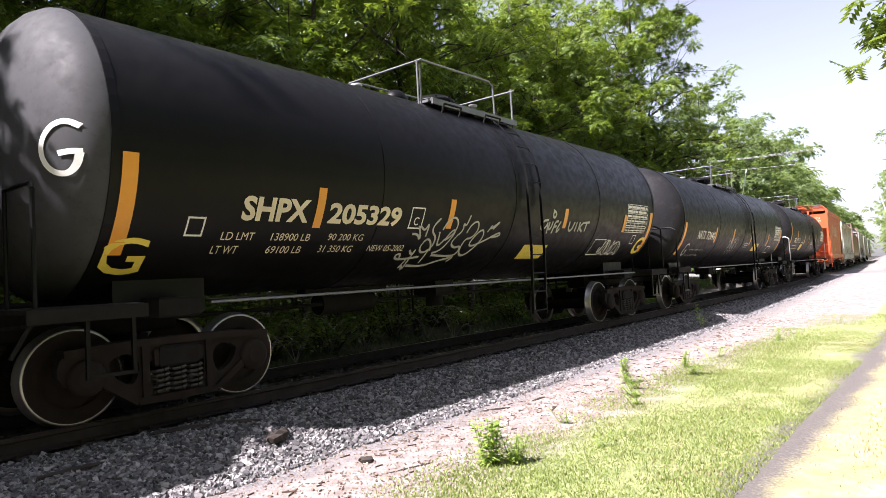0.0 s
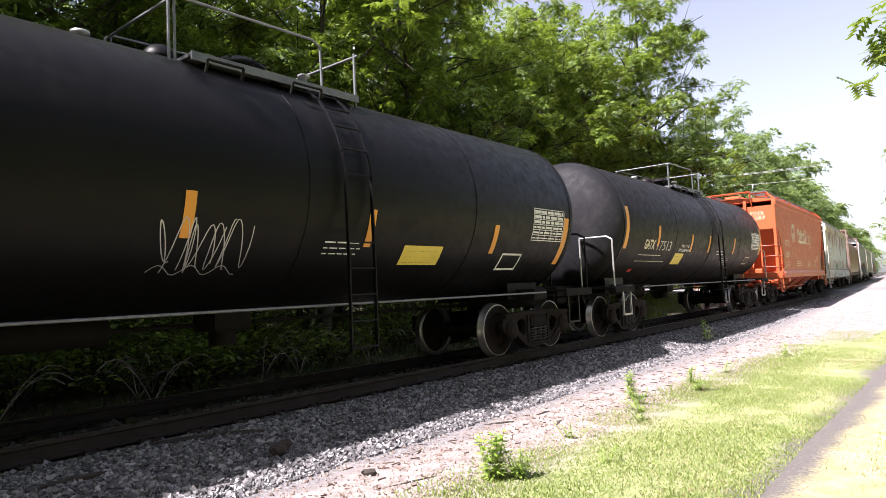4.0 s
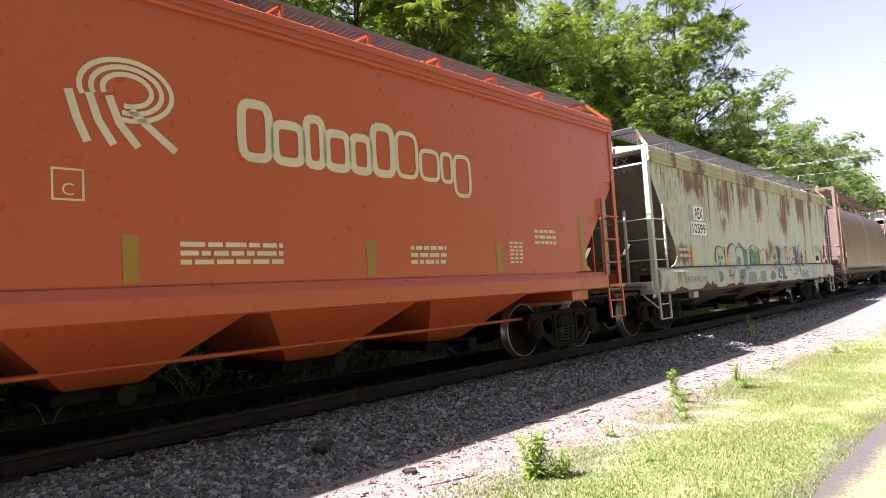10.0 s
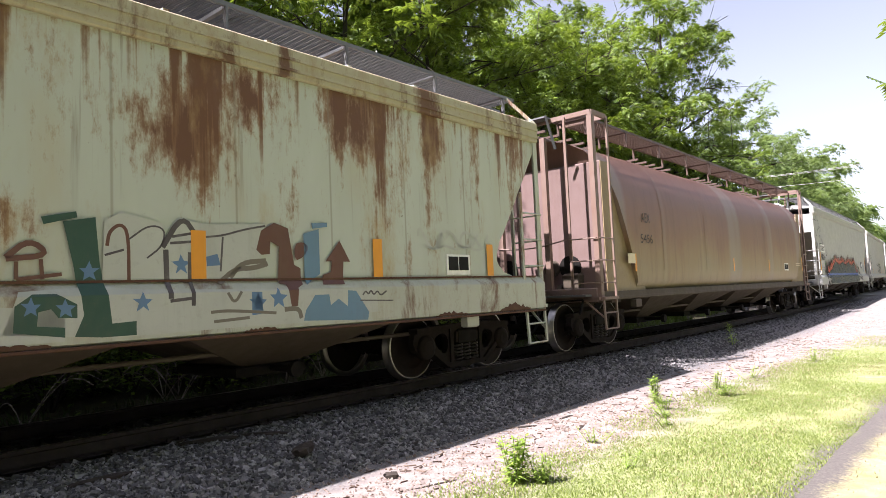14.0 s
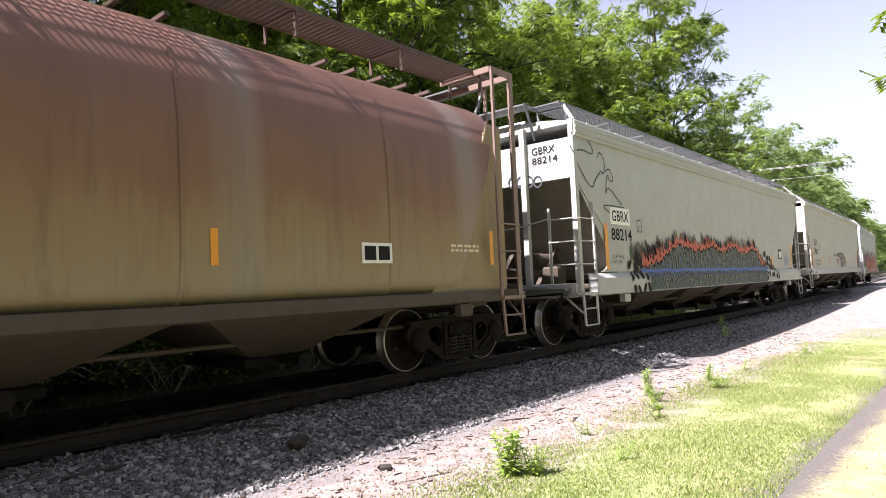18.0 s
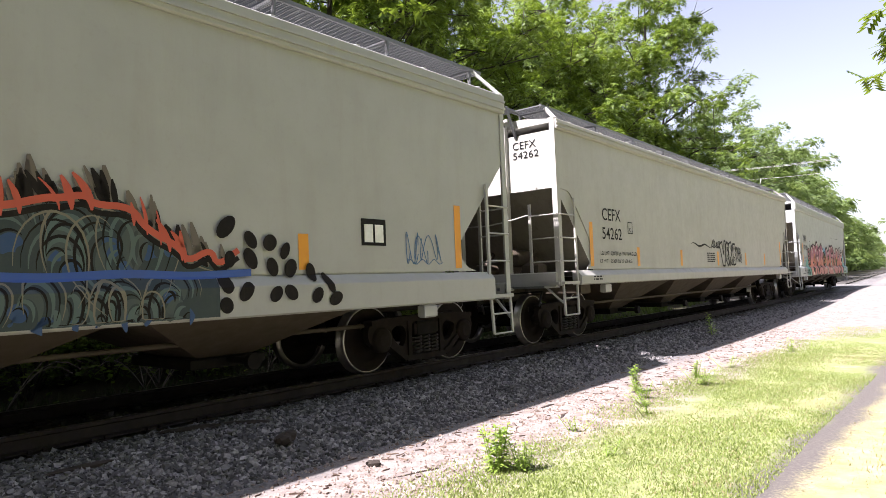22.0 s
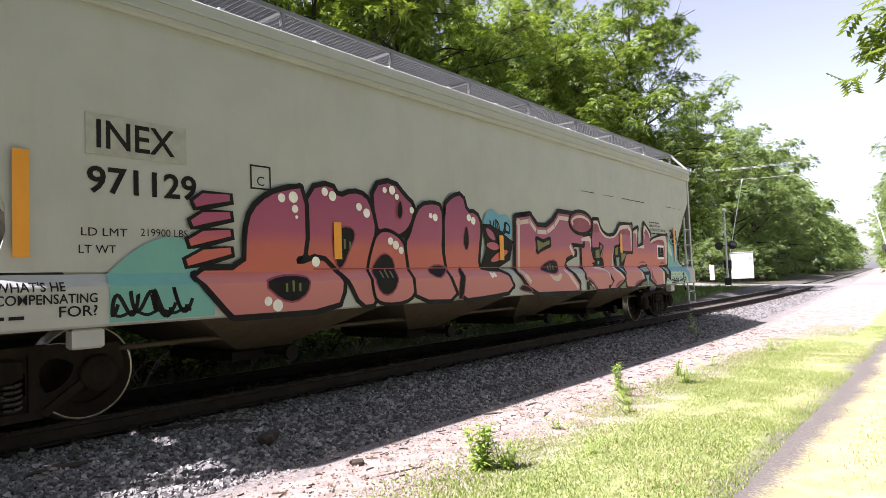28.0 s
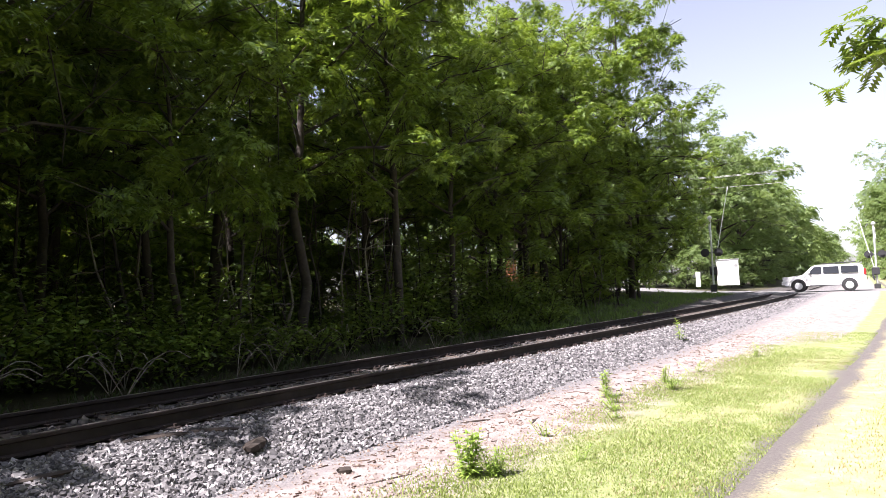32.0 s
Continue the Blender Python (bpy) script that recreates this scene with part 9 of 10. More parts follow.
def wires():
    for i, (a, b_, sag) in enumerate((((62, -11.4, 10.7), (64, 9.0, 11.2), 0.5), ((62, -12.1, 10.7), (64, 9.9, 11.2), 0.6), ((62, -12.9, 10.0), (64, 10.6, 10.3), 0.8), ((62, -13.6, 10.7), (60, -60, 11.0), 0.8), ((62, -12.1, 10.7), (110, -9, 11.2), 0.9))):
        p, q = on_track(*a), on_track(*b_)
        pts = [p.lerp(q, k / 12) - Vector((0, 0, sag * 4 * (k / 12) * (1 - k / 12))) for k in range(13)]
        tagged(part("overhead_wire", Build().pipe(pts, 0.014, 5), GALV), "pale overhead utility wire between wooden poles", "wire", "overhead wires")


wires()

BRICK = plain("orange_brick_wall", (0.42, 0.16, 0.085), 0.85, 0, 0.25, 20)


def house():
    ob = thing("brick_house", "small brick house with pale gable half hidden by the trees", "house", pose(11.12, 60.99, 0.9, 0, 0, -14))
    part("wall", Build().box((0, 0, 1.6), (7, 5, 3.6)), BRICK, ob)
    r = Build()
    r.prism([(-3.9, 3.3), (3.9, 3.3), (0, 5.4)], -2.9, 2.9)
    part("roof", r, plain("dark_shingle_roof", (0.10, 0.075, 0.06), 0.9), ob)
    for x in (-2, 1.6):
        w = part("window", Build().box((x, -2.52, 1.9), (1.1, 0.08, 1.3)), SIGN_WHITE, ob)
        part("pane", Build().box((x, -2.57, 1.9), (0.95, 0.02, 1.15)), BLACK, w)


house()

# ---- the white car on the road ----
CAR_WHITE = plain("white_car_paint", (0.72, 0.72, 0.72), 0.25, 0, 0.03)
GLASS_DARK = plain("tinted_car_glass", (0.015, 0.017, 0.02), 0.08, 0, 0.05)
RUBBER = plain("tyre_rubber", (0.02, 0.02, 0.02), 0.85)


def suv():
    ob = thing("white_suv", "large white sport utility vehicle crossing the tracks on the road", "car")
    b = Build()
    prof = [(-2.45, 0.55), (-2.45, 0.92), (-2.32, 1.04), (-1.25, 1.16), (-0.62, 1.74), (-0.4, 1.82), (2.0, 1.82), (2.25, 1.72), (2.40, 1.12), (2.45, 0.6), (2.2, 0.42), (-2.25, 0.42)]
    rings = []
    for y, k, dz in ((-0.98, 1.0, -0.02), (-1.0, 1.0, 0.0), (1.0, 1.0, 0.0), (0.98, 1.0, -0.02)):
        rings.append([(x, y * (0.86 if z > 1.5 else 1.0), z) for x, z in prof])
    b.loft(rings, 0, False)
    part("body", b, CAR_WHITE, ob)
    for sgn in (-1, 1):
        y = sgn * 0.955
        for x0, x1, z0, z1, cut in ((-0.95, -0.1, 1.2, 1.68, 0.4), (0.0, 0.9, 1.2, 1.68, 0.0), (1.02, 2.0, 1.22, 1.68, 0.0)):
            g = Build().add([(x0, y + sgn * 0.05, z0), (x1, y + sgn * 0.05, z0), (x1, y - sgn * 0.06, z1), (x0 + cut, y - sgn * 0.06, z1)], [(0, 1, 2, 3)])
            g.add([(x0, y - sgn * 0.1, z0), (x1, y - sgn * 0.1, z0), (x1, y - sgn * 0.14, z1), (x0 + cut, y - sgn * 0.14, z1)], [(3, 2, 1, 0)])
            part("side_window", g, GLASS_DARK, ob)
        part("tail_light", Build().box((2.38, sgn * 0.93, 1.25), (0.14, 0.12, 0.42), chamfer=0.02), LENS_RED, ob)
        part("headlight", Build().box((-2.38, sgn * 0.78, 0.95), (0.2, 0.35, 0.18), chamfer=0.03), GALV, ob)
        part("side_mirror", Build().box((-0.82, sgn * 1.1, 1.32), (0.12, 0.22, 0.16), chamfer=0.03), CAR_WHITE, ob)
        part("running_board", Build().box((0.1, sgn * 1.0, 0.42), (1.9, 0.14, 0.06), chamfer=0.01), BLACK, ob)
        part("roof_rail", Build().bar((-0.2, sgn * 0.72, 1.87), (1.9, sgn * 0.72, 1.94), 0.04), BLACK, ob)
        for x in (-1.5, 1.48):
            part("wheel_arch", Build().lathe([(0, 0.46), (0.03, 0.46)], (x, sgn * 1.0 - (0.02 if sgn > 0 else 0.01), 0.44), "y", 24), BLACK, ob)
    b = Build().add([(-1.22, -0.8, 1.19), (-1.22, 0.8, 1.19), (-0.66, 0.72, 1.72), (-0.66, -0.72, 1.72)], [(0, 1, 2, 3)])
    b.add([(-1.26, -0.8, 1.2), (-1.26, 0.8, 1.2), (-0.7, 0.72, 1.73), (-0.7, -0.72, 1.73)], [(3, 2, 1, 0)])
    part("windscreen", b, GLASS_DARK, ob)
    part("bumper", Build().box((-2.46, 0, 0.62), (0.16, 1.9, 0.26), chamfer=0.05), CAR_WHITE, ob)
    part("grille", Build().box((-2.47, 0, 0.9), (0.08, 1.2, 0.26), chamfer=0.03), BLACK, ob)
    wheels = []
    for x in (-1.5, 1.48):
        for sgn in (-1, 1):
            w = part("tyre", Build().lathe([(-0.12, 0.22), (-0.13, 0.36), (-0.1, 0.4), (0.1, 0.4), (0.13, 0.36), (0.12, 0.22)], (0, 0, 0), "y", 24), RUBBER, ob, at=pose(x, sgn * 0.9, 0.4))
            r = Build().lathe([(sgn * 0.10, 0.24), (sgn * 0.135, 0.24), (sgn * 0.12, 0.19), (sgn * 0.125, 0.06), (sgn * 0.14, 0.05)], (0, 0, 0), "y", 20)
            for k in range(5):
                a = 2 * math.pi * k / 5
                r.bar((0.05 * math.cos(a), sgn * 0.135, 0.05 * math.sin(a)), (0.2 * math.cos(a), sgn * 0.13, 0.2 * math.sin(a)), 0.02, 0.06)
            part("rim", r, ALU, w)
            wheels.append((w, x, sgn * 0.9))
    return ob, wheels


SUV, SUV_WHEELS = suv()

# ---- small growth and litter on the ground ----
def stuff_mesh(name, v, f, mat, label, category):
    me = bpy.data.meshes.new(name)
    me.from_pydata(v, [], f)
    me.materials.append(mat)
    return tagged(new(name, me), label, category, kind="stuff")


BALLAST = rock("crushed_ballast_stone", (0.05, 0.048, 0.05), (0.145, 0.139, 0.14), (0.35, 0.335, 0.33))
CHIP = rock("dirt_chips", (0.15, 0.105, 0.08), (0.28, 0.22, 0.185), (0.44, 0.38, 0.33))


def stones(name, mat, label, zones, seed, lo, hi):
    rnd = np.random.RandomState(seed)
    cube = np.array([(x, y, z) for x in (-1, 1) for y in (-1, 1) for z in (-1, 1)], float)
    quads = [(0, 1, 3, 2), (4, 6, 7, 5), (0, 4, 5, 1), (2, 3, 7, 6), (0, 2, 6, 4), (1, 5, 7, 3)]
    v, f = [], []
    for s0, s1, d0, d1, count in zones:
        for i in range(count):
            s, d = rnd.uniform(s0, s1), rnd.uniform(d0, d1)
            if 0.62 < abs(d) < 0.88:
                continue
            r = rnd.uniform(lo, hi) * (1.35 if rnd.rand() < 0.12 else 1.0)
            p = on_track(s, d, ground_z(s, d) + r * 0.25)
            c = cube * rnd.uniform(0.55, 1.15, (1, 3)) * r + rnd.uniform(-0.38, 0.38, (8, 3)) * r
            m = np.array(Euler(rnd.uniform(0, 6.28, 3)).to_matrix())
            c = c @ m.T + np.array(p)
            n = len(v)
            v += c.tolist()
            f += [tuple(n + k for k in q) for q in quads]
    return stuff_mesh(name, v, f, mat, label, "gravel")


stones("ballast_stones", BALLAST, "grey crushed stone ballast heaped beside the rails", [(-2.5, 9, 0.9, 2.55, 25000), (9, 20, 0.9, 2.5, 8000), (20, 44, 0.9, 2.45, 3600)], 3, 0.010, 0.022)
# Stones darkened for grime and for the shade under the train.
SHADY_GRIME = rock("shaded_grimy_ballast_stone", (0.035, 0.032, 0.03), (0.085, 0.078, 0.072), (0.20, 0.185, 0.17))
stones("grimy_ballast", SHADY_GRIME, "grimy ballast between the rails and on the wood side, colour darkened for shade", [(-2, 22, -0.6, 0.6, 2200), (-2, 20, -2.4, -0.9, 1800)], 13, 0.014, 0.03)
stones("dirt_chips", CHIP, "brown dirt crumbs, bark chips and pebbles on bare ground", [(-2, 9, 2.4, 4.1, 6000), (9, 26, 2.4, 4.2, 2400)], 4, 0.004, 0.011)

GRASS = leafy("grass_blade", (0.12, 0.17, 0.035), (0.33, 0.385, 0.125), (0.36, 0.46, 0.10), 0.32)
STRAW = leafy("dry_grass_blade", (0.26, 0.225, 0.11), (0.42, 0.37, 0.21), (0.42, 0.37, 0.18), 0.3)
WEED = leafy("weed_leaf", (0.17, 0.27, 0.045), (0.34, 0.46, 0.09), (0.45, 0.60, 0.09), 0.4)


def grass(name, mat, label, zones, seed, tall):
    rnd = random.Random(seed)
    v, f = [], []
    for s0, s1, d0, d1, count in zones:
        for i in range(count):
            s, d = rnd.uniform(s0, s1), rnd.uniform(d0, d1)
            g = noise.noise((s * 0.55, d * 0.8, seed)) + 0.5 * noise.noise((s * 2.1, d * 2.4, seed + 7))
            if g < -0.5 + rnd.random() * 0.5:
                continue
            edge = step(d, d0, d0 + 0.7)
            if rnd.random() > edge + 0.12:
                continue
            p = on_track(s, d, ground_z(s, d))
            h = tall * rnd.uniform(0.5, 1.3) * (0.7 + 0.9 * max(0, g))
            a = rnd.uniform(0, 6.283)
            w = rnd.uniform(0.003, 0.0075)
            q = Vector((math.cos(a), math.sin(a), 0))
            l = Vector((rnd.uniform(-0.6, 0.6), rnd.uniform(-0.6, 0.6), 0)) * h
            n = len(v)
            v += [p - q * w, p + q * w, p + q * w * 0.6 + l * 0.4 + Vector((0, 0, h * 0.65)), p + l + Vector((0, 0, h))]
            f.append((n, n + 1, n + 2, n + 3))
    return stuff_mesh(name, v, f, mat, label, "grass")


grass("green_grass", GRASS, "short sunlit green grass beside the footpath", [(1.5, 12, 3.45, 6.0, 95000), (12, 17, 3.5, 6.0, 20000), (17, 21, 3.9, 6.0, 7000), (1.5, 16, 6.5, 8.8, 22000)], 5, 0.026)
grass("dry_grass", STRAW, "dry yellowing grass beyond the footpath", [(1.5, 16, 6.2, 8.6, 20000), (16, 34, 6.3, 10, 6000)], 6, 0.024)
grass("dry_tufts", STRAW, "straw tufts among the green grass", [(1.5, 16, 3.5, 5.95, 22000)], 8, 0.024)
# Verge grass in two greens: sun and shade are put into the colours.
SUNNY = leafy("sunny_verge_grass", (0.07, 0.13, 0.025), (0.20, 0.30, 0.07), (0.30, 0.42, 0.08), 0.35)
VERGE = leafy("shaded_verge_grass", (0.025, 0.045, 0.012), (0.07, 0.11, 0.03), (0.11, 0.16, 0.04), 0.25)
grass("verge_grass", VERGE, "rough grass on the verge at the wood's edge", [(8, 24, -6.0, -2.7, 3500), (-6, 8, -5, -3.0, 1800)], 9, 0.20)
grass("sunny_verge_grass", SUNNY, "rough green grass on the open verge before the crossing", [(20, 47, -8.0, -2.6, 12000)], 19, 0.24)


def weed(at, height, leaves, seed, label, spread=0.10):
    rnd = random.Random(seed)
    ob = thing("weed", label, "weed", at, "weeds beside the track")
    st = Build()
    v, f = [], []
    for k in range(max(1, leaves // 30)):
        top = Vector((rnd.uniform(-spread, spread), rnd.uniform(-spread, spread), height * rnd.uniform(0.75, 1.0)))
        st.tube((top.x * 0.3, top.y * 0.3, -0.02), top, 0.006, 5, 0.003)
        for i in range(30):
            z = height * (0.08 + 0.92 * i / 30)
            a = i * 2.4 + k
            d = Vector((math.cos(a), math.sin(a), rnd.uniform(-0.1, 0.7))).normalized()
            up = Vector((0, 0, 1))
            side = d.cross(up).normalized()
            leaflet(v, f, top * (z / height), d, side, side.cross(d), height * 0.30 * (1.15 - 0.6 * i / 30), height * 0.06)
    part("stem", st, WEED, ob)
    me = bpy.data.meshes.new("leaves")
    me.from_pydata(v, [], f)
    me.materials.append(WEED)
    part("leaves", me, None, ob)
    return ob


for s, d, h, n, sp in ((4.67, 4.02, 0.44, 270, 0.13), (4.8, 4.2, 0.30, 150, 0.12), (8.82, 3.5, 0.42, 150, 0.08), (8.5, 3.75, 0.24, 150, 0.22), (9.9, 4.05, 0.28, 210, 0.35), (8.0, 4.0, 0.2, 150, 0.3), (10.6, 3.7, 0.3, 150, 0.12), (12.0, 3.8, 0.22, 150, 0.3), (6.3, 3.9, 0.18, 120, 0.25), (14.8, 4.2, 0.30, 90, 0.12), (15.3, 4.5, 0.22, 60, 0.2), (16.6, 2.15, 0.62, 60, 0.16), (5.6, 4.6, 0.18, 60, 0.15), (7.5, 4.2, 0.2, 90, 0.25)):
    weed(pose(*on_track(s, d, ground_z(s, d))), h, n, int(s * 10), "leafy green weed growing out of the gravel edge", sp)

ROTTEN = paint("rotten_dark_wood", (0.035, 0.026, 0.02), 0.95, (0.09, 0.06, 0.04), 0.5, streak=False)


def chunk(at, size, seed, label, name="wood_fragment"):
    rnd = random.Random(seed)
    b = Build()
    rings = []
    for i in range(6):
        x = size[0] * (i / 5 - 0.5)
        k = (0.55, 1, 0.9, 1.05, 0.85, 0.4)[i]
        rings.append([(x + rnd.uniform(-0.02, 0.02), size[1] * 0.5 * k * math.cos(a) * rnd.uniform(0.8, 1.2), size[2] * (0.5 + 0.5 * k * math.sin(a) * rnd.uniform(0.8, 1.2))) for a in [6.283 * j / 7 for j in range(7)]])
    b.loft(rings, 0, False)
    ob = part(name, b, ROTTEN, None)
    ob.matrix_basis = at
    return tagged(ob, label, "wood piece", "rotten wood beside the track")


for i, (s, d, l, w, h, rz) in enumerate(((3.95, 2.0, 0.36, 0.16, 0.12, 80), (4.19, 2.98, 0.12, 0.1, 0.07, 20), (4.95, 2.45, 0.30, 0.05, 0.03, 40), (5.2, 2.35, 0.34, 0.04, 0.03, 65), (4.22, 3.45, 0.5, 0.03, 0.02, 35), (6.6, 2.75, 0.4, 0.04, 0.03, 20), (7.4, 2.9, 0.3, 0.05, 0.03, 50), (3.4, 1.15, 0.6, 0.16, 0.06, 30), (3.9, 1.35, 0.5, 0.14, 0.05, 10), (5.8, 3.3, 0.22, 0.04, 0.03, 5), (6.9, 3.4, 0.25, 0.03, 0.02, 70), (2.2, 1.6, 0.5, 0.1, 0.05, 50))):
    chunk(pose(*on_track(s, d, ground_z(s, d) - 0.01), 0, 0, rz), (l, w, h), 90 + i, "rotten dark piece of wood lying on the stones" if l < 0.35 else "dark broken stick of old tie wood on the ground")


def splinters():
    """Bark strips and wood splinters strewn on the bare ground."""
    rnd = random.Random(17)
    v, f = [], []
    for i in range(520):
        s, d = rnd.uniform(2.0, 20.0), min(4.0, max(2.3, rnd.gauss(3.0, 0.4)))
        p = on_track(s, d, ground_z(s, d) + 0.006)
        l, w, a = rnd.uniform(0.012, 0.06), rnd.uniform(0.003, 0.007), rnd.uniform(0, 3.14)
        u = Vector((math.cos(a), math.sin(a), rnd.uniform(-0.06, 0.06)))
        q = Vector((-math.sin(a), math.cos(a), 0))
        n = len(v)
        for z in (-0.004, 0.006):
            v += [p - u * l - q * w + Vector((0, 0, z)), p + u * l - q * (w * 0.5) + Vector((0, 0, z)), p + u * l + q * (w * 0.5) + Vector((0, 0, z)), p - u * l + q * w + Vector((0, 0, z))]
        f += [(n, n + 1, n + 2, n + 3), (n + 4, n + 5, n + 6, n + 7), (n, n + 1, n + 5, n + 4), (n + 1, n + 2, n + 6, n + 5), (n + 2, n + 3, n + 7, n + 6), (n + 3, n, n + 4, n + 7)]
    stuff_mesh("wood_splinters", v, f, SPLINTER, "brown bark strips and splinters strewn on the bare dirt", "wood litter")


SPLINTER = rock("bark_splinters", (0.05, 0.03, 0.02), (0.11, 0.07, 0.05), (0.22, 0.16, 0.12))
splinters()

# ---- undergrowth and the trees behind the camera ----
def shrub(seed, radius, height, n, ll):
    rnd = random.Random(seed)
    ob = thing("shrub", "dense shady green shrub in the wood's undergrowth", "shrub")
    st = Build()
    v, f = [], []
    stems = []
    for i in range(9):
        a = rnd.uniform(0, 6.283)
        e = Vector((math.cos(a) * radius * rnd.uniform(0.3, 0.9), math.sin(a) * radius * rnd.uniform(0.3, 0.9), height * rnd.uniform(0.5, 1.0)))
        m = e * 0.5 + Vector((0, 0, 0.15 * height))
        st.tube((0, 0, -0.1), m, 0.025, 5, 0.015, caps=False)
        st.tube(m, e, 0.015, 5, 0.006, caps=False)
        stems += [m, e, e * 0.75]
    for i in range(n):
        c = stems[rnd.randrange(len(stems))]
        p = c + Vector((rnd.gauss(0, radius * 0.3), rnd.gauss(0, radius * 0.3), rnd.gauss(0, height * 0.16)))
        p.z = max(0.03, p.z)
        a = rnd.uniform(0, 6.283)
        d = Vector((math.cos(a), math.sin(a), rnd.uniform(-0.5, 0.3))).normalized()
        nrm = (Vector((0, 0, 1)) + Vector((rnd.uniform(-0.6, 0.6), rnd.uniform(-0.6, 0.6), 0))).normalized()
        side = d.cross(nrm).normalized()
        leaflet(v, f, p, d, side, side.cross(d), ll * rnd.uniform(0.6, 1.3), ll * 0.55)
    part("branch", st, BARK, ob)
    me = bpy.data.meshes.new("leaves")
    me.from_pydata(v, [], f)
    me.materials.append(LEAF)
    part("leaves", me, None, ob)
    return ob


def undergrowth():
    rnd = random.Random(31)
    kinds = [shrub(1, 1.1, 1.3, 1100, 0.13), shrub(2, 1.5, 2.2, 1500, 0.15), shrub(3, 0.8, 0.8, 700, 0.11)]
    used = set()
    for i in range(120):
        s = -22 + 62 * (i + rnd.random()) / 120
        d = -rnd.choice((4.6, 5.2, 6.0, 7.5, 9.5, 12.0, 15.0)) - rnd.uniform(0, 0.9)
        k = rnd.randrange(3) if d > -7 else rnd.choice((0, 1, 1))
        if d > -5.4 and k == 1:
            k = 2
        if s > 26 and d > -7:
            continue
        at = pose(*on_track(s, d, ground_z(s, d) - 0.03), 0, 0, rnd.uniform(0, 360)) @ Matrix.Scale(rnd.uniform(0.8, 1.35), 4)
        if k in used:
            copy_thing(kinds[k], at)
        else:
            used.add(k)
            kinds[k].matrix_basis = at
            tagged(kinds[k], group="undergrowth")


undergrowth()
DEAD = plain("dead_grey_wood", (0.22, 0.19, 0.16), 0.9, 0, 0.3)


def saplings():
    """Thin bare stems and dead brush inside the wood."""
    rnd = random.Random(41)
    for i in range(110):
        s, d = rnd.uniform(-16, 34), -rnd.uniform(5.5, 15)
        ob = thing("sapling", "thin bare sapling with dead twigs in the shaded wood" if i % 3 else "pale dead sapling with broken twigs in the shaded wood", "sapling", pose(*on_track(s, d, ground_z(s, d))), "saplings in the wood")
        mat = BARK if i % 3 else DEAD
        b = Build()
        h = rnd.uniform(3.5, 8.5)
        p = Vector((0, 0, -0.2))
        r = rnd.uniform(0.025, 0.075)
        for k in range(5):
            q = p + Vector((rnd.uniform(-0.3, 0.3), rnd.uniform(-0.3, 0.3), h / 5))
            b.tube(p, q, r * (1 - 0.18 * k), 6, r * (1 - 0.18 * (k + 1)), caps=False)
            for j in range(3):
                a = rnd.uniform(0, 6.283)
                e = q + Vector((math.cos(a), math.sin(a), rnd.uniform(-0.2, 0.7))) * rnd.uniform(0.4, 1.2)
                twig = Build().tube(q, q.lerp(e, 0.5) + Vector((0, 0, 0.06)), r * 0.3, 4, r * 0.2, caps=False)
                twig.tube(q.lerp(e, 0.5) + Vector((0, 0, 0.06)), e, r * 0.2, 4, 0.004, caps=False)
                part("branch", twig, mat, ob)
            p = q
        part("stem", b, mat, ob)


saplings()


def dead_branches():
    rnd = random.Random(43)
    for i in range(10):
        s, d = (5.6, -3.9) if i == 0 else (rnd.uniform(2, 16), -rnd.uniform(3.6, 5.2))
        b = Build()
        for k in range(4):
            a = rnd.uniform(0, 6.283)
            l = rnd.uniform(0.5, 1.3)
            pts = [Vector((math.cos(a) * l * t, math.sin(a) * l * t, 0.02 + l * 0.75 * math.sin(math.pi * 0.7 * t))) for t in [j / 6 for j in range(7)]]
            b.pipe(pts, 0.009, 5)
        ob = part("dead_branch", b, DEAD)
        ob.matrix_basis = pose(*on_track(s, d, ground_z(s, d)), 0, 0, rnd.uniform(0, 360))
        tagged(ob, "pale arching dead branch on the verge under the trees", "branch", "dead branches")


dead_branches()


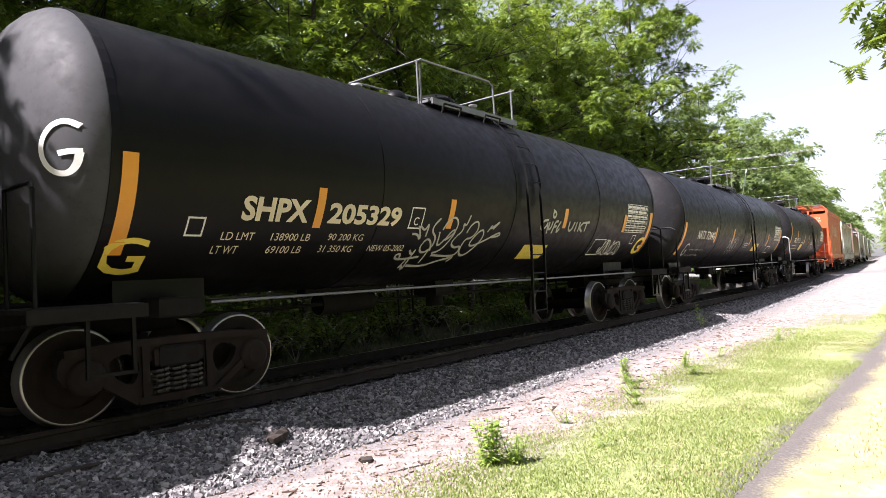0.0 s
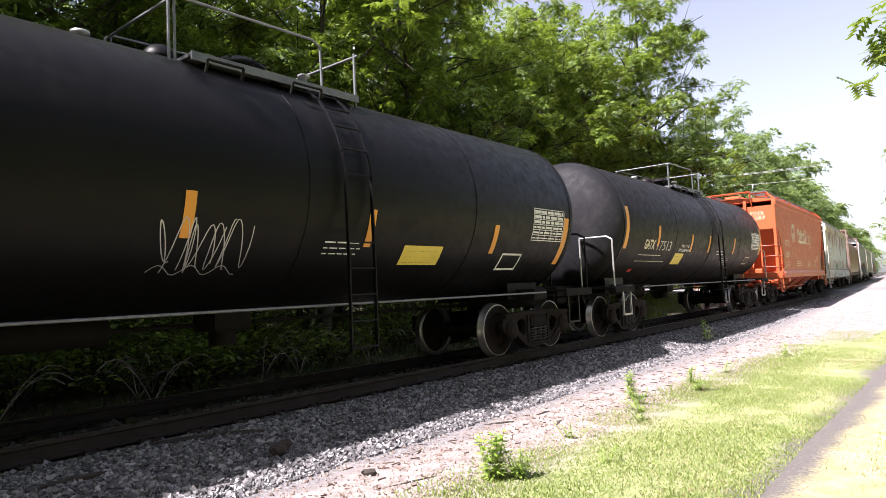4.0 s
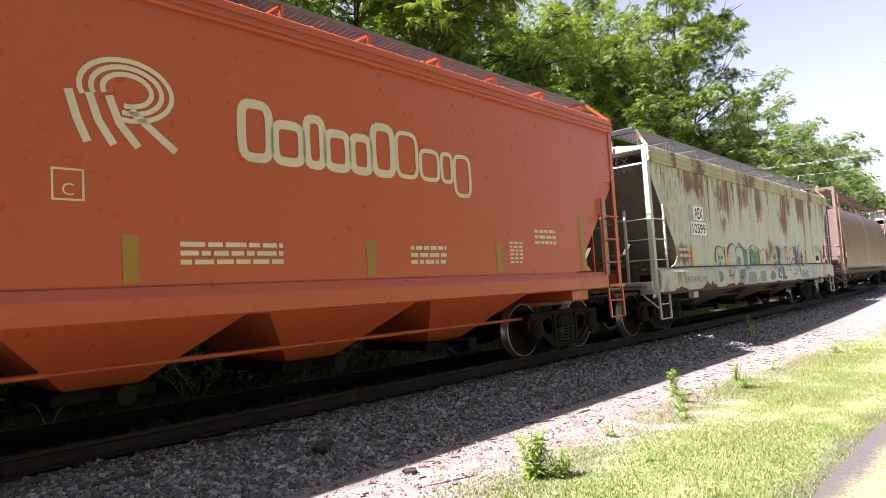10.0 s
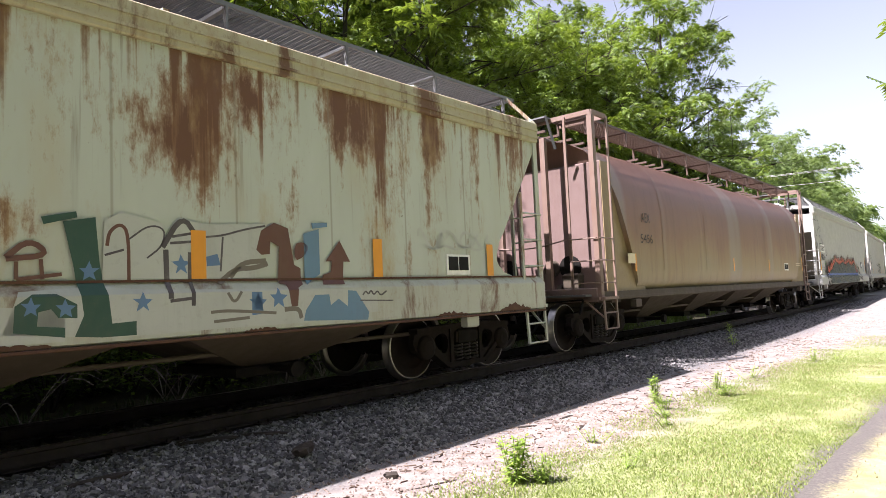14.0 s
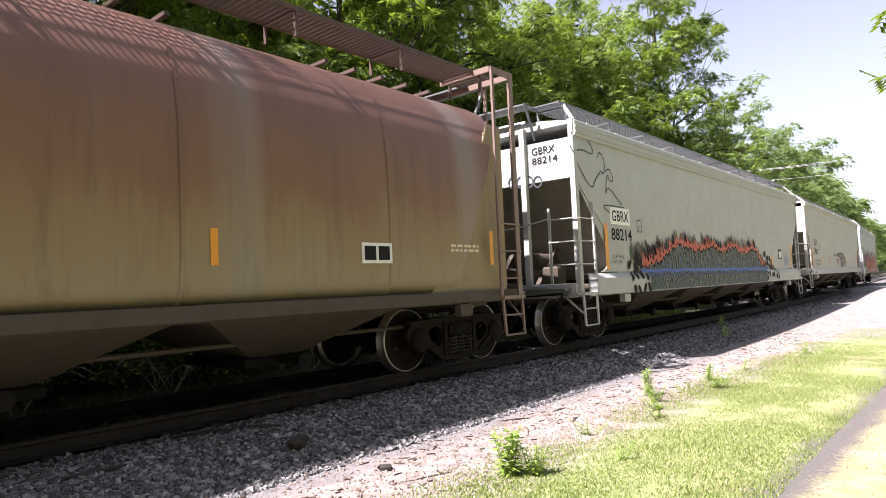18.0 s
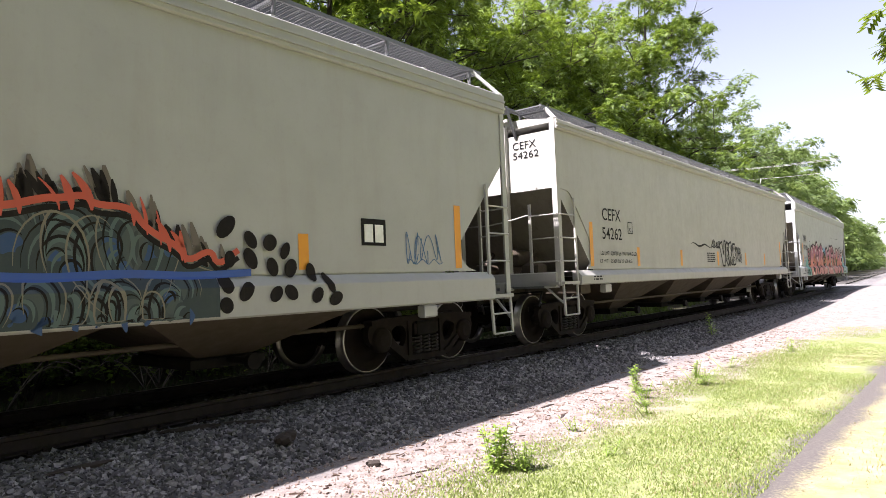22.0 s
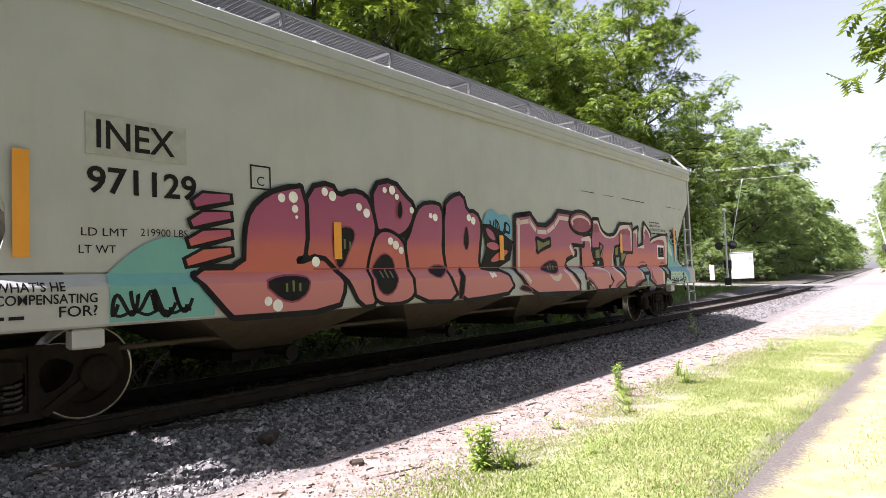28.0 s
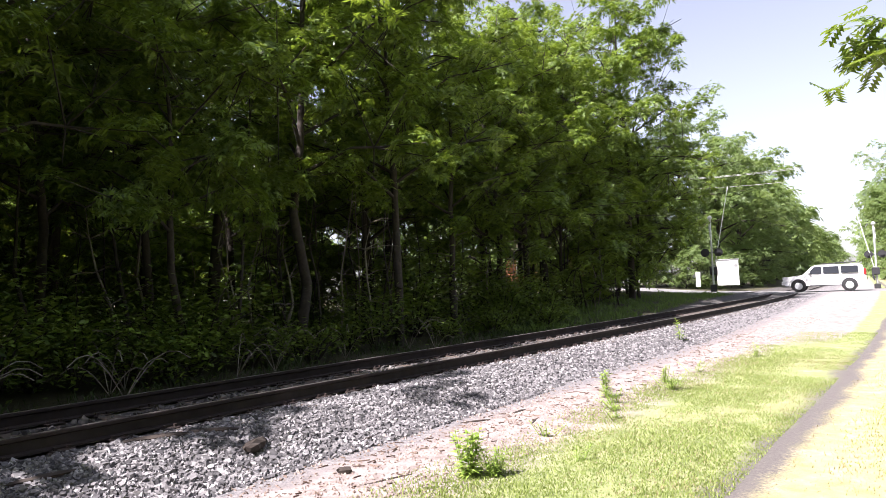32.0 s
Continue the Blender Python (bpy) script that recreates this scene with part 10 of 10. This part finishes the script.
def trees_behind():
    rnd = random.Random(51)
    # Unseen trees added behind the camera; they close the place and block skylight.
    a = tree("tree", "unseen tall leafy tree added on the camera side of the path", 17, 5.4, 1500, 61, LEAF, 0.10, 0.46, 0.25, limbs=20, pairs=3)
    first = True
    for s, d in ((-34, 13), (-30, 14), (-25, 12.5), (-17, 12.5), (-11, 12.5), (-27, 21), (-20, 15), (-14, 20), (-40, 8), (-46, 15), (-44, 1), (-6, 24), (2, 31), (9, 34), (16, 31), (23, 35), (30, 32), (37, 36), (45, 30), (-12, 30)):
        at = pose(*on_track(s, d, ground_z(s, d) - 0.05), 0, 0, rnd.uniform(0, 360)) @ Matrix.Scale(rnd.uniform(0.9, 1.2), 4)
        if first:
            a.matrix_basis, first = at, False
            tagged(a, group="trees behind the path")
        else:
            copy_thing(a, at)
    # the tree whose branch hangs into view
    ob = thing("tree", "young tree whose leafy branch hangs over the path", "tree", group="trees behind the path")
    root = on_track(6.5, 10.2, ground_z(6.5, 10.2))
    tip = Vector((4.45, 6.70, 3.35))
    b = Build()
    b.tube(root - Vector((0, 0, 0.2)), root + Vector((0, 0, 3.6)), 0.13, 9, 0.1)
    b.tube(root + Vector((0, 0, 3.6)), root + Vector((0.3, -0.2, 7.0)), 0.1, 8, 0.03)
    hub = root + Vector((0, 0, 3.4))
    mid = hub.lerp(tip, 0.55) + Vector((0, 0, 0.75))
    b.tube(hub, mid, 0.05, 7, 0.03)
    b.tube(mid, tip + Vector((0.25, -0.05, 0.35)), 0.03, 6, 0.008)
    part("trunk", b, BARK, ob)
    v, f = [], []
    rnd = random.Random(3)
    for i in range(90):
        if i < 62:
            c = tip + Vector((rnd.gauss(0.26, 0.2), rnd.gauss(-0.18, 0.2), rnd.gauss(0.26, 0.17)))
        else:
            c = root + Vector((rnd.gauss(0.3, 0.7), rnd.gauss(-0.2, 0.7), 5.6 + rnd.gauss(0, 0.9)))
        a = rnd.uniform(0, 6.283)
        along = Vector((math.cos(a) - 0.4, math.sin(a), rnd.uniform(-1.0, -0.2))).normalized()
        side = along.cross(Vector((0, 0, 1))).normalized()
        nrm = side.cross(along)
        for k in range(5):
            for sg in (-1, 1):
                leaflet(v, f, c + along * (0.045 * k), (side * sg + along * 0.6).normalized(), along, nrm, 0.13, 0.055)
    me = bpy.data.meshes.new("crown")
    me.from_pydata(v, [], f)
    me.materials.append(LEAF)
    part("crown", me, None, ob)


trees_behind()


# ---- what moves ----
def car_rows(mid, half):
    rows = []
    for i in range(65):
        t = i * 0.5
        s = mid - travelled(t)
        a, b = on_track(s - half), on_track(s + half)
        d = b - a
        rows.append((t, pose(*((a + b) / 2), 0, 0, math.degrees(math.atan2(d.y, d.x)))))
    return rows


def motions():
    for car, mid, half in CARS:
        walk(car, car_rows(mid, half))
    turns = [(t, (travelled(t) - travelled(0)) / 0.457) for t in (i * 0.1 for i in range(321))]
    for ob, x in WHEELSETS:
        walk(ob, [(t, Matrix.Translation((x, 0, 0.457)) @ Matrix.Rotation(-a, 4, "Y")) for t, a in turns])
    h = float(bend(CROSSING_S))
    rows = []
    for i in range(65):
        t = i * 0.5
        d = 2.3 + 4.75 * (32 - t)
        rows.append((t, pose(*on_track(51.3, d, 0.03), 0, 0, math.degrees(-h))))
    walk(SUV, rows)
    for ob, x, y in SUV_WHEELS:
        walk(ob, [(i * 0.1, Matrix.Translation((x, y, 0.4)) @ Matrix.Rotation(-4.75 * 0.1 * i / 0.4, 4, "Y")) for i in range(321)])


motions()
